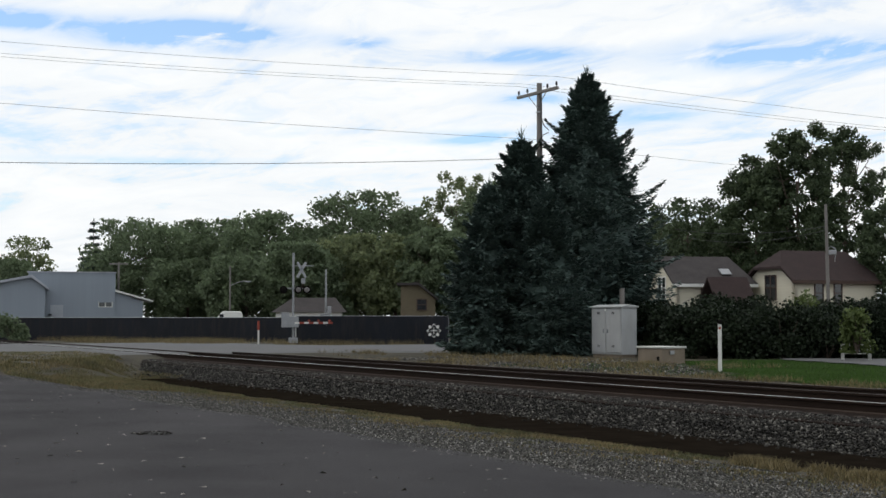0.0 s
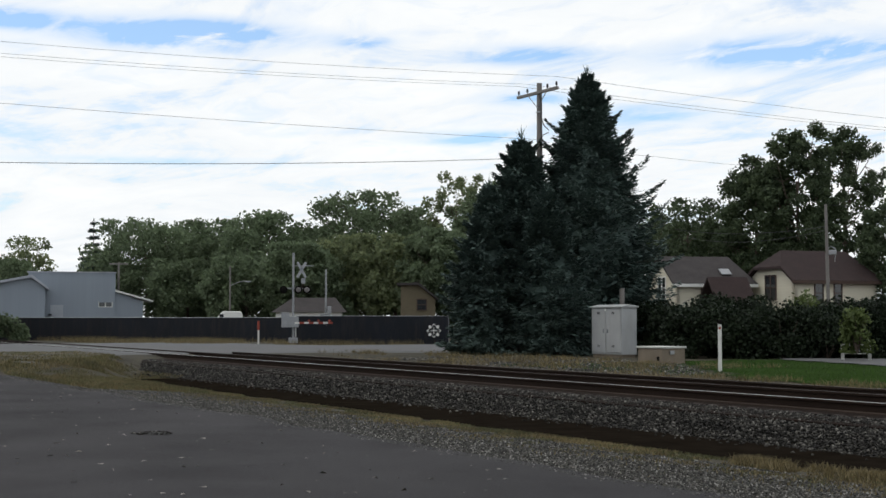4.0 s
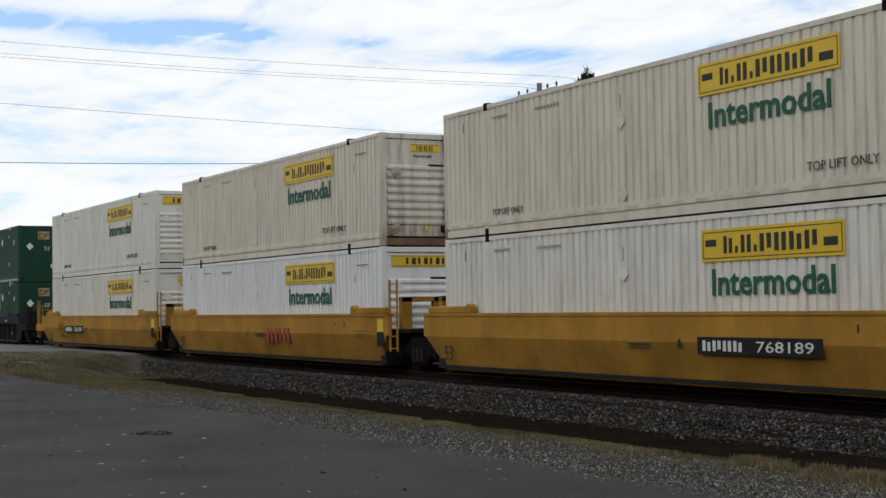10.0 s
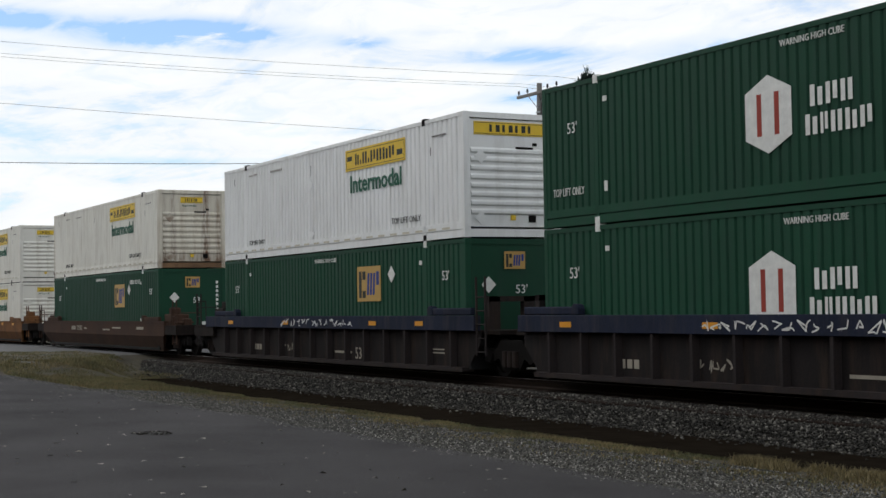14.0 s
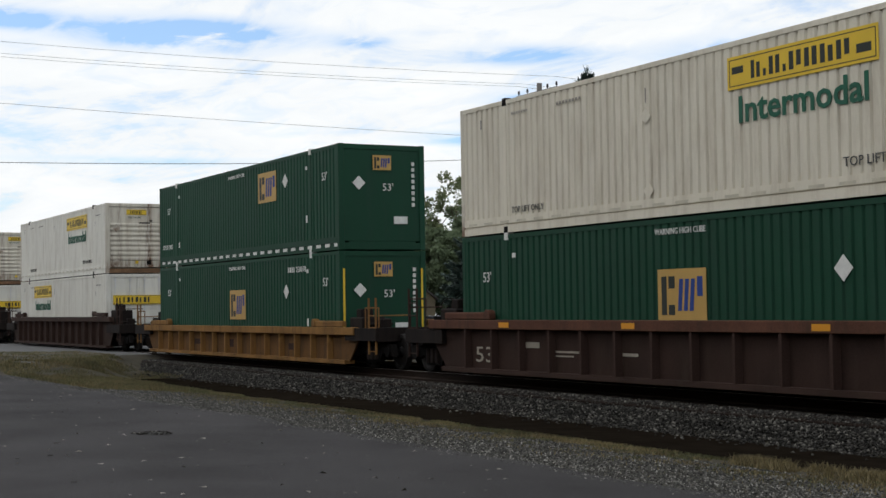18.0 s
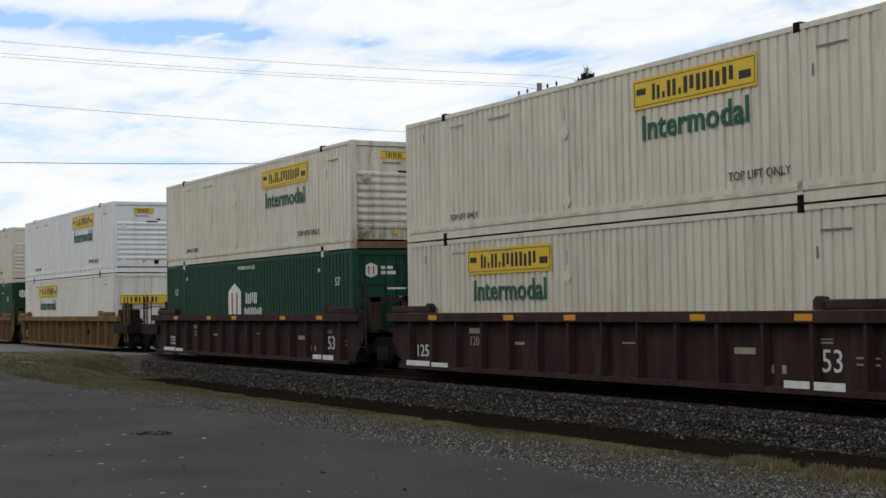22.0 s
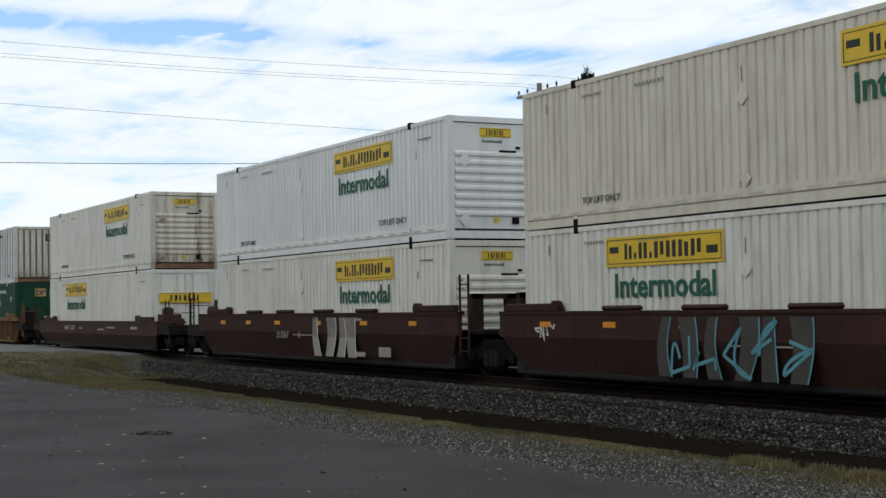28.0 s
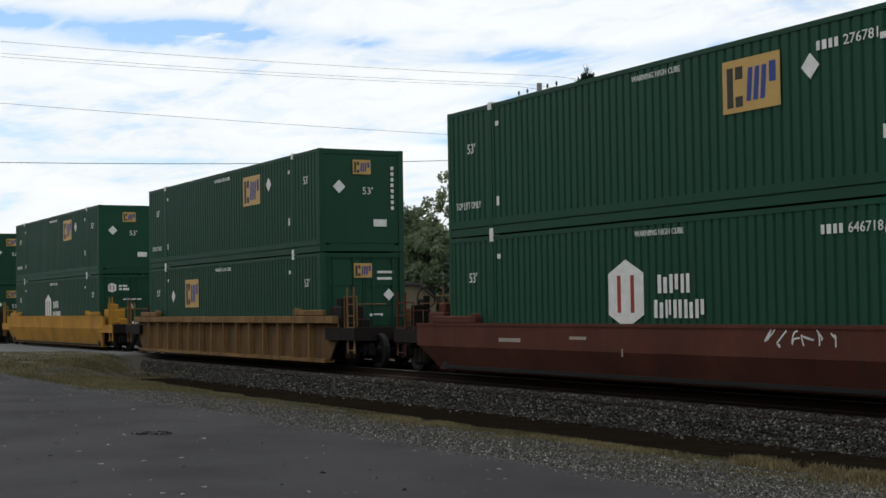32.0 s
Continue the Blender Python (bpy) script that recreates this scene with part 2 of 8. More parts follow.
def sheet(name, xs, ys, lift, material, kind="structure", label="", category="", rough=0.0, keep=None):
    xs, ys = list(xs), list(ys)
    verts, faces = [], []
    for j, y in enumerate(ys):
        for i, x in enumerate(xs):
            verts.append((x, y, lie(x, y) + lift + (noise.noise((x * 1.3, y * 1.3, 4.0)) * rough if rough else 0)))
    w = len(xs)
    for j in range(len(ys) - 1):
        for i in range(w - 1):
            cx, cy = (xs[i] + xs[i + 1]) / 2, (ys[j] + ys[j + 1]) / 2
            if keep is None or keep(cx, cy):
                faces.append((j * w + i, j * w + i + 1, (j + 1) * w + i + 1, (j + 1) * w + i))
    me = raw_mesh(name, verts, faces)
    me.materials.append(material)
    ob = new(name, me)
    return tagged(ob, label, category, kind=kind)


def steps(a, b, n):
    return [a + (b - a) * i / n for i in range(n + 1)]


# large sheets ------------------------------------------------------
M_DIRT = mat("dirt_and_gravel", (0.054, 0.049, 0.037), 0.95, spec=0.1, var=0.5, scale=0.9, bump=0.6, bscale=14, stain=(0.066, 0.055, 0.027), stain_amt=0.6)
M_ASPHALT = mat("lot_asphalt", (0.040, 0.038, 0.039), 0.95, spec=0.12, var=0.55, scale=0.42, bump=0.4, bscale=60)
M_ROAD = mat("road_asphalt", (0.115, 0.115, 0.115), 0.9, spec=0.2, var=0.12, scale=0.5, bump=0.25, bscale=50)
M_LAWN = mat("lawn", (0.026, 0.050, 0.012), 1.0, spec=0.0, var=0.3, scale=0.6, bump=0.5, bscale=25)
XS = [-4000, -1500, -700, -400, -300, -240, -200, -170, -150] + steps(-140, -84, 10) + steps(-82, -50, 24) + steps(-48, 0, 24) + [5, 12, 30, 80, 250, 900, 4000]
YS = [-4000, -900, -250, -80, -30, -10, 0, 4, 7, 8.5] + steps(9, 16, 28) + [17, 18, 19, 20, 21, 22, 23, 24, 26, 28, 30, 33, 36, 40, 46, 55, 70, 90, 120, 170, 260, 500, 1400, 4000]
sheet("ground", XS, YS, 0.0, M_DIRT, label="dry grass and gravel ground beside the railway", category="ground", rough=0.0)


def edge(x):
    return 9.0 + 0.35 * noise.noise((x * 0.35, 0, 0)) + 0.12 * noise.noise((x * 1.7, 5, 0))


def lot_mesh():
    xs = [-400, -200, -110] + steps(-80, 10, 180) + [40, 200]
    verts, faces = [], []
    for x in xs:
        e = edge(x)
        for y in (-60, -20, 0, 5, e - 0.4, e):
            verts.append((x, y, -0.40 + 0.012))
        verts.append((x, e + 0.02, -0.47))
    for i in range(len(xs) - 1):
        for j in range(6):
            faces.append((i * 7 + j, (i + 1) * 7 + j, (i + 1) * 7 + j + 1, i * 7 + j + 1))
    me = raw_mesh("parking_lot", verts, faces)
    me.materials.append(M_ASPHALT)
    tagged(new("parking_lot", me), "dark worn asphalt lot with scattered leaves", "asphalt lot", kind="structure")


lot_mesh()
def road_mesh():
    verts, faces = [], []
    ys = [9.1, 9.2] + steps(9.5, 34, 49) + steps(36, 60, 12)
    for y in ys:
        right = road_edge(y) + 0.4 + 0.35 * noise.noise((y * 0.6, 7, 0)) if y < 31 else -60.0
        left = -84 if y < 30 else -77
        for k in range(31):
            x = left + (right - left) * k / 30
            edge_drop = 0.1 if k in (0, 30) or y < 9.15 else 0.0
            verts.append((x, y + 0.4 * noise.noise((x * 0.4, 9, 0)) * (y < 9.4), lie(x, y) + 0.05 - edge_drop))
    for j in range(len(ys) - 1):
        for k in range(30):
            faces.append((j * 31 + k, j * 31 + k + 1, (j + 1) * 31 + k + 1, (j + 1) * 31 + k))
    me = raw_mesh("road", verts, faces)
    me.materials.append(M_ROAD)
    tagged(new("road", me), "grey asphalt road over the level crossing", "road", kind="structure")


road_mesh()
sheet("lawn", steps(-48, -8, 60), steps(23.5, 40, 66), 0.014, M_LAWN, label="mown green lawn behind the track", category="lawn", rough=0.012,
      keep=lambda x, y: y > 24.3 + 0.7 * noise.noise((x * 0.5, 2, 0)) and x > max(-43.5, -42.7 + (31.8 - y) * 1.73) + noise.noise((y * 0.7, 1, 0)))


def by_drive(x, y):
    b, d = math.degrees(math.atan2(-x, y)), math.hypot(x, y)
    return b < 49.6 and 55.6 - (49.6 - b) * 1.75 < d < 57.5


sheet("side_road", steps(-46, -10, 72), steps(26, 52, 52), 0.05, M_ROAD, label="grey paved drive between the lawn and the hedge", category="drive", keep=by_drive)

# track -------------------------------------------------------------
TRACK = Matrix.Translation((0, TRACK_Y, 0)) @ Matrix.Rotation(radians(CANT), 4, "X")
M_RAIL = mat("rail_steel", (0.024, 0.0155, 0.0115), 0.85, spec=0.12, metal=0.0, var=0.3, scale=2, bump=0.2, stretch=(0.2, 1, 1))
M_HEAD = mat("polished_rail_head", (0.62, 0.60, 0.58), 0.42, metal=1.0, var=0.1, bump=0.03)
# Dull spare-rail head; the far rail's fainter glint is painted with it too.
M_HEAD_DIM = mat("dim_rail_head", (0.11, 0.095, 0.085), 0.6, metal=0.6, var=0.2, bump=0.05)
# Paler than the rail: the sky light its edge catches, put into the colour.
M_FOOT = mat("pale_rail_foot", (0.056, 0.041, 0.033), 0.9, spec=0.1, var=0.3, scale=2, bump=0.2, stretch=(0.2, 1, 1))
M_TIE = mat("creosoted_tie", (0.032, 0.023, 0.017), 0.95, var=0.4, scale=4, bump=0.5, bscale=30, rnd=0.3, stretch=(1, 0.25, 1))
# Near-black bed: the shade in the gaps between stones, put into its colour.
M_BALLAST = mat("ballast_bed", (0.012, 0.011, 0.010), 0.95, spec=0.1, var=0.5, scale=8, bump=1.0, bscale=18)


def rail_profile(bm, x0, x1, y, top):
    z = top
    pts = [(-0.036, 0), (0.036, 0), (0.037, -0.035), (0.009, -0.05), (0.009, -0.15), (0.075, -0.17), (0.075, -0.182), (-0.075, -0.182), (-0.075, -0.17), (-0.009, -0.15), (-0.009, -0.05), (-0.037, -0.035)]
    prism(bm, [(y + a, z + b) for a, b in pts], "x", x0, x1)


track = thing("track", "single railway track of steel rails on dark wooden ties", "railway track", kind="structure")
track.matrix_world = TRACK
for side in (-0.7525, 0.7525):
    bm = bmesh.new(); rail_profile(bm, -400, 120, side, -0.003)
    r = part("rail", bm, M_RAIL, track, "rusty steel rail with a polished head")
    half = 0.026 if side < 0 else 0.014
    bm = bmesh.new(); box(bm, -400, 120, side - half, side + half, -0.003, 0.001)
    part("rail_head", bm, M_HEAD if side < 0 else M_HEAD_DIM, r)
    bm = bmesh.new(); prism(bm, [(side - 0.078, -0.181), (side - 0.078, -0.166), (side - 0.02, -0.152), (side - 0.02, -0.181)], "x", -400, 120)
    part("rail_foot", bm, M_FOOT, r)
bm = bmesh.new(); rail_profile(bm, -54.5, 60, 2.05, -0.02)
loose = part("loose_rail", bm, M_RAIL, track, "rusty spare rail lying along the tie ends")
bm = bmesh.new(); box(bm, -54.5, 60, 2.03, 2.07, -0.02, -0.016)
part("rail_head", bm, M_HEAD_DIM, loose)


def bed_mesh():
    prof = [(-4.0, -0.96), (-3.2, -0.82), (-2.65, -0.56), (-2.2, -0.33), (-1.8, -0.225), (-1.3, -0.2), (0, -0.2), (1.4, -0.2), (2.0, -0.22), (2.6, -0.3), (4.2, -0.5), (5.2, -0.7)]
    xs = steps(-400, -130, 30) + steps(-129, 10, 278) + steps(14, 120, 12)
    verts, faces = [], []
    for x in xs:
        for y, z in prof:
            verts.append((x, y + 0.07 * noise.noise((x * 0.5, y, 1)), z + 0.02 * noise.noise((x * 2.2, y * 3, 0)) - 0.01))
    k = len(prof)
    for i in range(len(xs) - 1):
        for j in range(k - 1):
            faces.append((i * k + j, (i + 1) * k + j, (i + 1) * k + j + 1, i * k + j + 1))
    return raw_mesh("ballast", verts, faces)


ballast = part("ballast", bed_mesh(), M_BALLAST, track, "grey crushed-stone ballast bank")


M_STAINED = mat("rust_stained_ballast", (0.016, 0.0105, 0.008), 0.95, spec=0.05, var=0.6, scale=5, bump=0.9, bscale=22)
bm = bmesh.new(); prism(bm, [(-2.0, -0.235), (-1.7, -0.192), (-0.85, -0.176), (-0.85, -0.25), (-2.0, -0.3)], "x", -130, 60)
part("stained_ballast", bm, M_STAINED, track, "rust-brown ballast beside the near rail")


def stones(name, n, place, size, seed):
    """Loose stones, each a bent octahedron, as one array of triangles."""
    rng = np.random.default_rng(seed)
    c = place(rng, n)
    n = len(c)
    s = size * rng.uniform(0.55, 1.25, (n, 1, 1))
    base = np.array([(1, 0, 0), (-1, 0, 0), (0, 1, 0), (0, -1, 0), (0, 0, 1), (0, 0, -1)], float)
    v = base[None] * rng.uniform(0.6, 1.3, (n, 6, 1)) + rng.normal(0, 0.18, (n, 6, 3))
    a = rng.uniform(0, 6.283, n)
    co, si = np.cos(a), np.sin(a)
    rot = np.zeros((n, 3, 3))
    rot[:, 0, 0], rot[:, 0, 1], rot[:, 1, 0], rot[:, 1, 1], rot[:, 2, 2] = co, -si, si, co, 0.8
    tilt = rng.uniform(-0.7, 0.7, n)
    ry = np.zeros((n, 3, 3))
    ry[:, 0, 0], ry[:, 0, 2], ry[:, 2, 0], ry[:, 2, 2], ry[:, 1, 1] = np.cos(tilt), np.sin(tilt), -np.sin(tilt), np.cos(tilt), 1
    v = np.einsum("nij,njk,nlk->nli", ry, rot, v) * s + c[:, None, :]
    idx = np.array([(0, 2, 4), (2, 1, 4), (1, 3, 4), (3, 0, 4), (2, 0, 5), (1, 2, 5), (3, 1, 5), (0, 3, 5)])
    me = bpy.data.meshes.new(name)
    f = (idx[None] + 6 * np.arange(n)[:, None, None]).reshape(-1)
    me.vertices.add(n * 6)
    me.vertices.foreach_set("co", v.astype(np.float32).reshape(-1))
    me.loops.add(n * 24)
    me.loops.foreach_set("vertex_index", f.astype(np.int32))
    me.polygons.add(n * 8)
    me.polygons.foreach_set("loop_start", np.arange(0, n * 24, 3, dtype=np.int32))
    me.update(calc_edges=True)
    return me


def island_mat(name, dark, light, rough=0.9):
    """Loose stones: most of them dark, some pale, each with its own shade."""
    m = bpy.data.materials.new(name)
    m.use_nodes = True
    nt = m.node_tree
    b = nt.nodes["Principled BSDF"]
    geo, ramp = nt.nodes.new("ShaderNodeNewGeometry"), nt.nodes.new("ShaderNodeValToRGB")
    ramp.color_ramp.elements[0].color = (*dark, 1)
    ramp.color_ramp.elements[1].color = (*light, 1)
    for pos, k in ((0.55, 0.14), (0.88, 0.36)):
        e = ramp.color_ramp.elements.new(pos)
        e.color = (*[d + (c - d) * k for d, c in zip(dark, light)], 1)
    nt.links.new(geo.outputs["Random Per Island"], ramp.inputs[0])
    nt.links.new(ramp.outputs[0], b.inputs["Base Color"])
    b.inputs["Roughness"].default_value, b.inputs["Specular IOR Level"].default_value = rough, 0.2
    return m


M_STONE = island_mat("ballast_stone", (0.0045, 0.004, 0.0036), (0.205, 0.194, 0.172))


def on_bank(rng, n):
    x = -10 - 62 * rng.random(n) ** 1.35
    y = rng.uniform(-3.1, -1.42, n)
    prof_y = [-4.0, -3.2, -2.65, -2.2, -1.8, -1.3, 0]
    prof_z = [-0.96, -0.82, -0.56, -0.33, -0.225, -0.2, -0.2]
    return np.stack([x, y, np.interp(y, prof_y, prof_z) + rng.uniform(-0.01, 0.03, n)], axis=1)


def on_far_side(rng, n):
    x = -16 - 60 * rng.random(n)
    y = rng.uniform(1.4, 5.6, n)
    z = np.interp(y, [1.4, 2.0, 2.6, 4.2, 5.2, 6.5], [-0.2, -0.22, -0.3, -0.47, -0.44, -0.45])
    return np.stack([x, y, z], axis=1)


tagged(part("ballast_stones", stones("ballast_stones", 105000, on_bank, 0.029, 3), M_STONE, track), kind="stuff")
tagged(part("ballast_stones", stones("ballast_stones", 12000, on_far_side, 0.05, 4), M_STONE, track), kind="stuff")

# things seen through a bearing and a distance -----------------------
M_BARK = mat("bark", (0.09, 0.07, 0.055), 0.95, var=0.35, scale=6, bump=0.6, bscale=20, stretch=(1, 1, 0.3))
# Broad and turning leaves: far haze put into paler, low-contrast colours.
M_LEAF = leafy("hazy_broad_leaves", (0.086, 0.112, 0.066), (0.172, 0.225, 0.125), 0.42)
M_LEAF_DARK = leafy("dark_leaves", (0.034, 0.050, 0.028), (0.092, 0.125, 0.062), 0.35)
M_LEAF_YELLOW = leafy("hazy_turning_leaves", (0.105, 0.13, 0.070), (0.225, 0.262, 0.13), 0.42)
M_LEAF_FRESH = leafy("fresh_leaves", (0.045, 0.066, 0.020), (0.12, 0.155, 0.05), 0.3)
M_SPRUCE = leafy("spruce_needles", (0.041, 0.063, 0.057), (0.104, 0.150, 0.130), 0.1)
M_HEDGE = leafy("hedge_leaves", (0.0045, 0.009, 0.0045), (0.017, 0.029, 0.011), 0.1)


def leaf_cards(c, size, rng, squash=0.75):
    """Bent leaf-clump faces (kites) round the points c."""
    n = len(c)
    u = rng.normal(size=(n, 3)); u /= np.linalg.norm(u, axis=1, keepdims=True)
    w = np.cross(u, rng.normal(size=(n, 3))); w /= np.linalg.norm(w, axis=1, keepdims=True)
    s = size * rng.uniform(0.5, 1.3, (n, 1))
    nn = np.cross(u, w) * s * 0.25
    return np.stack([c - u * s, c + w * s * squash + nn, c + u * s * rng.uniform(0.6, 1.1, (n, 1)), c - w * s * squash + nn], axis=1)


def broad_tree(bearing, dist, height, width, seed, leaves=M_LEAF, count=5200, low=0.12, gap=0.25, label="", card=0.3, lobes=0):
    """A tapered trunk, limbs, and a crown of clumps with gaps and an uneven outline."""
    rng = np.random.default_rng(seed)
    x, y = spot(bearing, dist)
    ob = thing("tree", label or "broad-leaved tree in dark green summer leaf", "tree", "trees behind the fence")
    ob.matrix_world = pose(x, y, -0.35, 0, 0, float(rng.uniform(0, 360)))
    bm = bmesh.new()
    tips = []
    tr = 0.013 * height + 0.05
    tube(bm, (0, 0, 0), (0, 0, height * 0.35), tr, tr * 0.75)
    tube(bm, (0, 0, height * 0.35), (0.02 * width, 0, height * 0.72), tr * 0.75, tr * 0.3)
    nl = 13
    for i in range(nl):
        a = i * 2.4 + rng.uniform(-0.4, 0.4)
        h0 = height * (0.22 + 0.5 * i / nl)
        reach = width * 0.5 * rng.uniform(0.55, 1.0) * (1.0 - 0.5 * max(0, i / nl - 0.5))
        tip = Vector((math.cos(a) * reach, math.sin(a) * reach, min(height * 0.95, h0 + height * rng.uniform(0.12, 0.34))))
        mid = Vector((math.cos(a) * reach * 0.5, math.sin(a) * reach * 0.5, h0 + (tip.z - h0) * 0.35))
        tube(bm, (0, 0, h0), mid, tr * 0.24, tr * 0.15, 5)
        tube(bm, mid, tip, tr * 0.15, tr * 0.05, 5)
        tips.append(tip)
        for k in range(2):
            t2 = mid.lerp(tip, rng.uniform(0.3, 0.8)) + Vector(rng.normal(0, width * 0.1, 3))
            tube(bm, mid.lerp(tip, 0.3), t2, tr * 0.12, tr * 0.04, 4)
            tips.append(t2)
    part("trunk", bm, M_BARK, ob)
    tips.append(Vector((0, 0, height * 0.93)))
    # lobes over a rounded crown and round the limb ends, many small faces in each
    cs = [(np.array(t), 0.085) for t in tips]
    n_lobe = lobes or int(46 + width * 3)
    z_mid, z_half = height * (1 + low) / 2, height * (1 - low) / 2
    for i in range(n_lobe):
        v = (i + 0.5) / n_lobe * 2 - 1
        a = i * 2.39996 + rng.uniform(-0.3, 0.3)
        flat = math.sqrt(max(0.0, 1 - abs(v) ** 2.4))
        k = rng.uniform(0.62, 0.93) * (1 - 0.12 * math.sin(a * 2 + seed))
        if v < 0:
            flat = max(flat, 0.8)
        cs.append((np.array((math.cos(a) * flat * width * 0.5 * k, math.sin(a) * flat * width * 0.5 * k, z_mid + v * z_half * rng.uniform(0.68, 0.95))), rng.uniform(0.075, 0.135) * (0.85 if lobes else 1.0)))
    cs = [c for c in cs if rng.random() > gap * 0.55]
    per = max(10, count // len(cs))
    pts = []
    for c, k in cs:
        rad = width * k
        d = rng.normal(size=(per, 3)); d /= np.linalg.norm(d, axis=1, keepdims=True)
        p = c + d * rad * rng.uniform(0.25, 1.08, (per, 1)) * np.array((1.1, 1.1, 0.95))
        pts.append(p)
    pts = np.concatenate(pts)
    over = pts[:, 2] > height * 0.985
    pts[over, 2] = height * 0.985 - rng.random(over.sum()) * height * 0.12
    pts[:, 2] = np.maximum(pts[:, 2], 0.3)
    part("crown", fast_mesh("crown", leaf_cards(pts, card, rng), 4), leaves, ob)
    return ob


def spruce(bearing, dist, height, width, seed, label, power=0.8, sparse=False):
    """Whorls of boughs, each a tapering fan of many needle sprays, round a close inner cone of sprays."""
    rng = np.random.default_rng(seed)
    x, y = spot(bearing, dist)
    ob = thing("spruce", label, "tree", "spruces beside the track")
    ob.matrix_world = pose(x, y, -0.3)
    bm = bmesh.new()
    tube(bm, (0, 0, 0), (0, 0, height * 0.985), (0.007 if sparse else 0.018) * height + 0.03, 0.015)
    quads = []

    def sprays(p, ang, rise, ln, wide=0.24):
        dirs = np.stack([np.cos(ang), np.sin(ang), rise], axis=1)
        perp = np.stack([-np.sin(ang), np.cos(ang), rng.uniform(-0.7, 0.7, len(p))], axis=1)
        mid = p + dirs * ln[:, None] * 0.4
        quads.append(np.stack([p, mid + perp * ln[:, None] * wide * 0.5, p + dirs * ln[:, None], mid - perp * ln[:, None] * wide * 0.5], axis=1))

    tiers = height / 0.44
    nb = int(height * (10 if sparse else 25))
    fs = np.sort(rng.random(nb) ** (1.0 if sparse else 1.1)) * 0.985
    per = 44 if sparse else 280
    for i in range(nb):
        f = float(fs[i])
        if sparse:
            f = (round(f * 15) + rng.uniform(-0.12, 0.12)) / 15.2
        f = min(0.985, max(0.01, f))
        if not sparse:
            f = min(0.985, (round(f * tiers) + rng.uniform(-0.16, 0.16)) / tiers)
        z0 = 0.2 + (height - 0.35) * max(f, 0.01)
        a = i * 2.39996 + rng.uniform(-0.5, 0.5)
        full = width * 0.5 * (((1 - f) ** power) if sparse else min(1.0, (1 - f) / 0.64) ** 0.92) + 0.08
        if sparse:
            L = full * rng.uniform(0.45, 1.0)
        else:
            L = full * (rng.uniform(0.62, 0.95) if i % 3 else rng.uniform(0.92, 1.07))
        tilt = -0.2 if sparse else -0.30 + 0.62 * f + rng.uniform(-0.1, 0.1)
        ts = 1 - rng.random(per) ** (0.75 if sparse else 0.9) * (0.85 if sparse else 0.7)
        fan = np.clip(1.04 - ts, 0.0, 1.0) * L * (0.55 if sparse else 0.46)
        off = rng.uniform(-1, 1, per) * np.minimum(fan, 0.62) + rng.normal(0, 0.02, per)
        rr = L * ts
        drop = 0.0 if sparse else 0.22 * rng.random(per) ** 2 * np.minimum(1.0, (1.06 - ts) * 3.0)
        zz = z0 + tilt * rr + (0.16 if sparse else 0.24) * L * ts ** 3 - 0.10 * np.abs(off) - drop + rng.normal(0, 0.03, per)
        p = np.stack([np.cos(a) * rr - np.sin(a) * off, np.sin(a) * rr + np.cos(a) * off, zz], axis=1)
        ang = a + np.sign(off) * rng.uniform(0.1, 0.9, per)
        ln = rng.uniform(0.16, 0.34, per) * 1.7 * min(1.25, 0.75 + 0.25 * L) if sparse else rng.uniform(0.10, 0.24, per)
        sprays(p, ang, tilt + 0.25 * ts ** 3 + rng.uniform(-0.35, 0.3, per), ln, 0.5 if sparse else 0.5)
        if sparse or i % 3 == 0:
            tube(bm, (0, 0, z0), (math.cos(a) * L * 0.85, math.sin(a) * L * 0.85, z0 + tilt * L * 0.85 + 0.14 * L), 0.03 if sparse else 0.02, 0.006, 4)
    if not sparse:
        for i in range(30):
            for j in range(26):
                q = []
                for di, dj in ((0, 0), (0, 1), (1, 1), (1, 0)):
                    f, a = (i + di) / 30 * 0.93, (j + dj) / 26 * 6.28319
                    r = width * 0.5 * min(1.0, (1 - f) / 0.64) ** 0.92 * (0.55 + 0.2 * noise.noise((math.cos(a) * 3, math.sin(a) * 3, f * 14 + seed)))
                    q.append((math.cos(a) * r, math.sin(a) * r, 0.05 + height * f))
                quads.append(np.array([q]))
        n = int(height * width * 260)
        f = rng.random(n) ** 1.3 * 0.97
        a = rng.uniform(0, 6.283, n)
        r = (width * 0.5 * np.minimum(1.0, (1 - f) / 0.64) ** 0.92) * rng.uniform(0.4, 0.72, n)
        p = np.stack([np.cos(a) * r, np.sin(a) * r, 0.15 + (height - 0.3) * f + (0.5 * f - 0.3) * r], axis=1)
        sprays(p, a + rng.normal(0, 0.8, n), rng.uniform(-0.6, 0.5, n), rng.uniform(0.2, 0.42, n), 0.34)
    n = 60
    a = rng.uniform(0, 6.283, n)
    sprays(np.stack([np.zeros(n), np.zeros(n), height * (0.93 + 0.07 * rng.random(n))], axis=1), a, rng.uniform(0.8, 2.0, n), rng.uniform(0.1, 0.28, n), 0.2)
    part("trunk", bm, M_BARK, ob)
    part("foliage", fast_mesh("foliage", np.concatenate(quads), 4), M_SPRUCE, ob)
    return ob


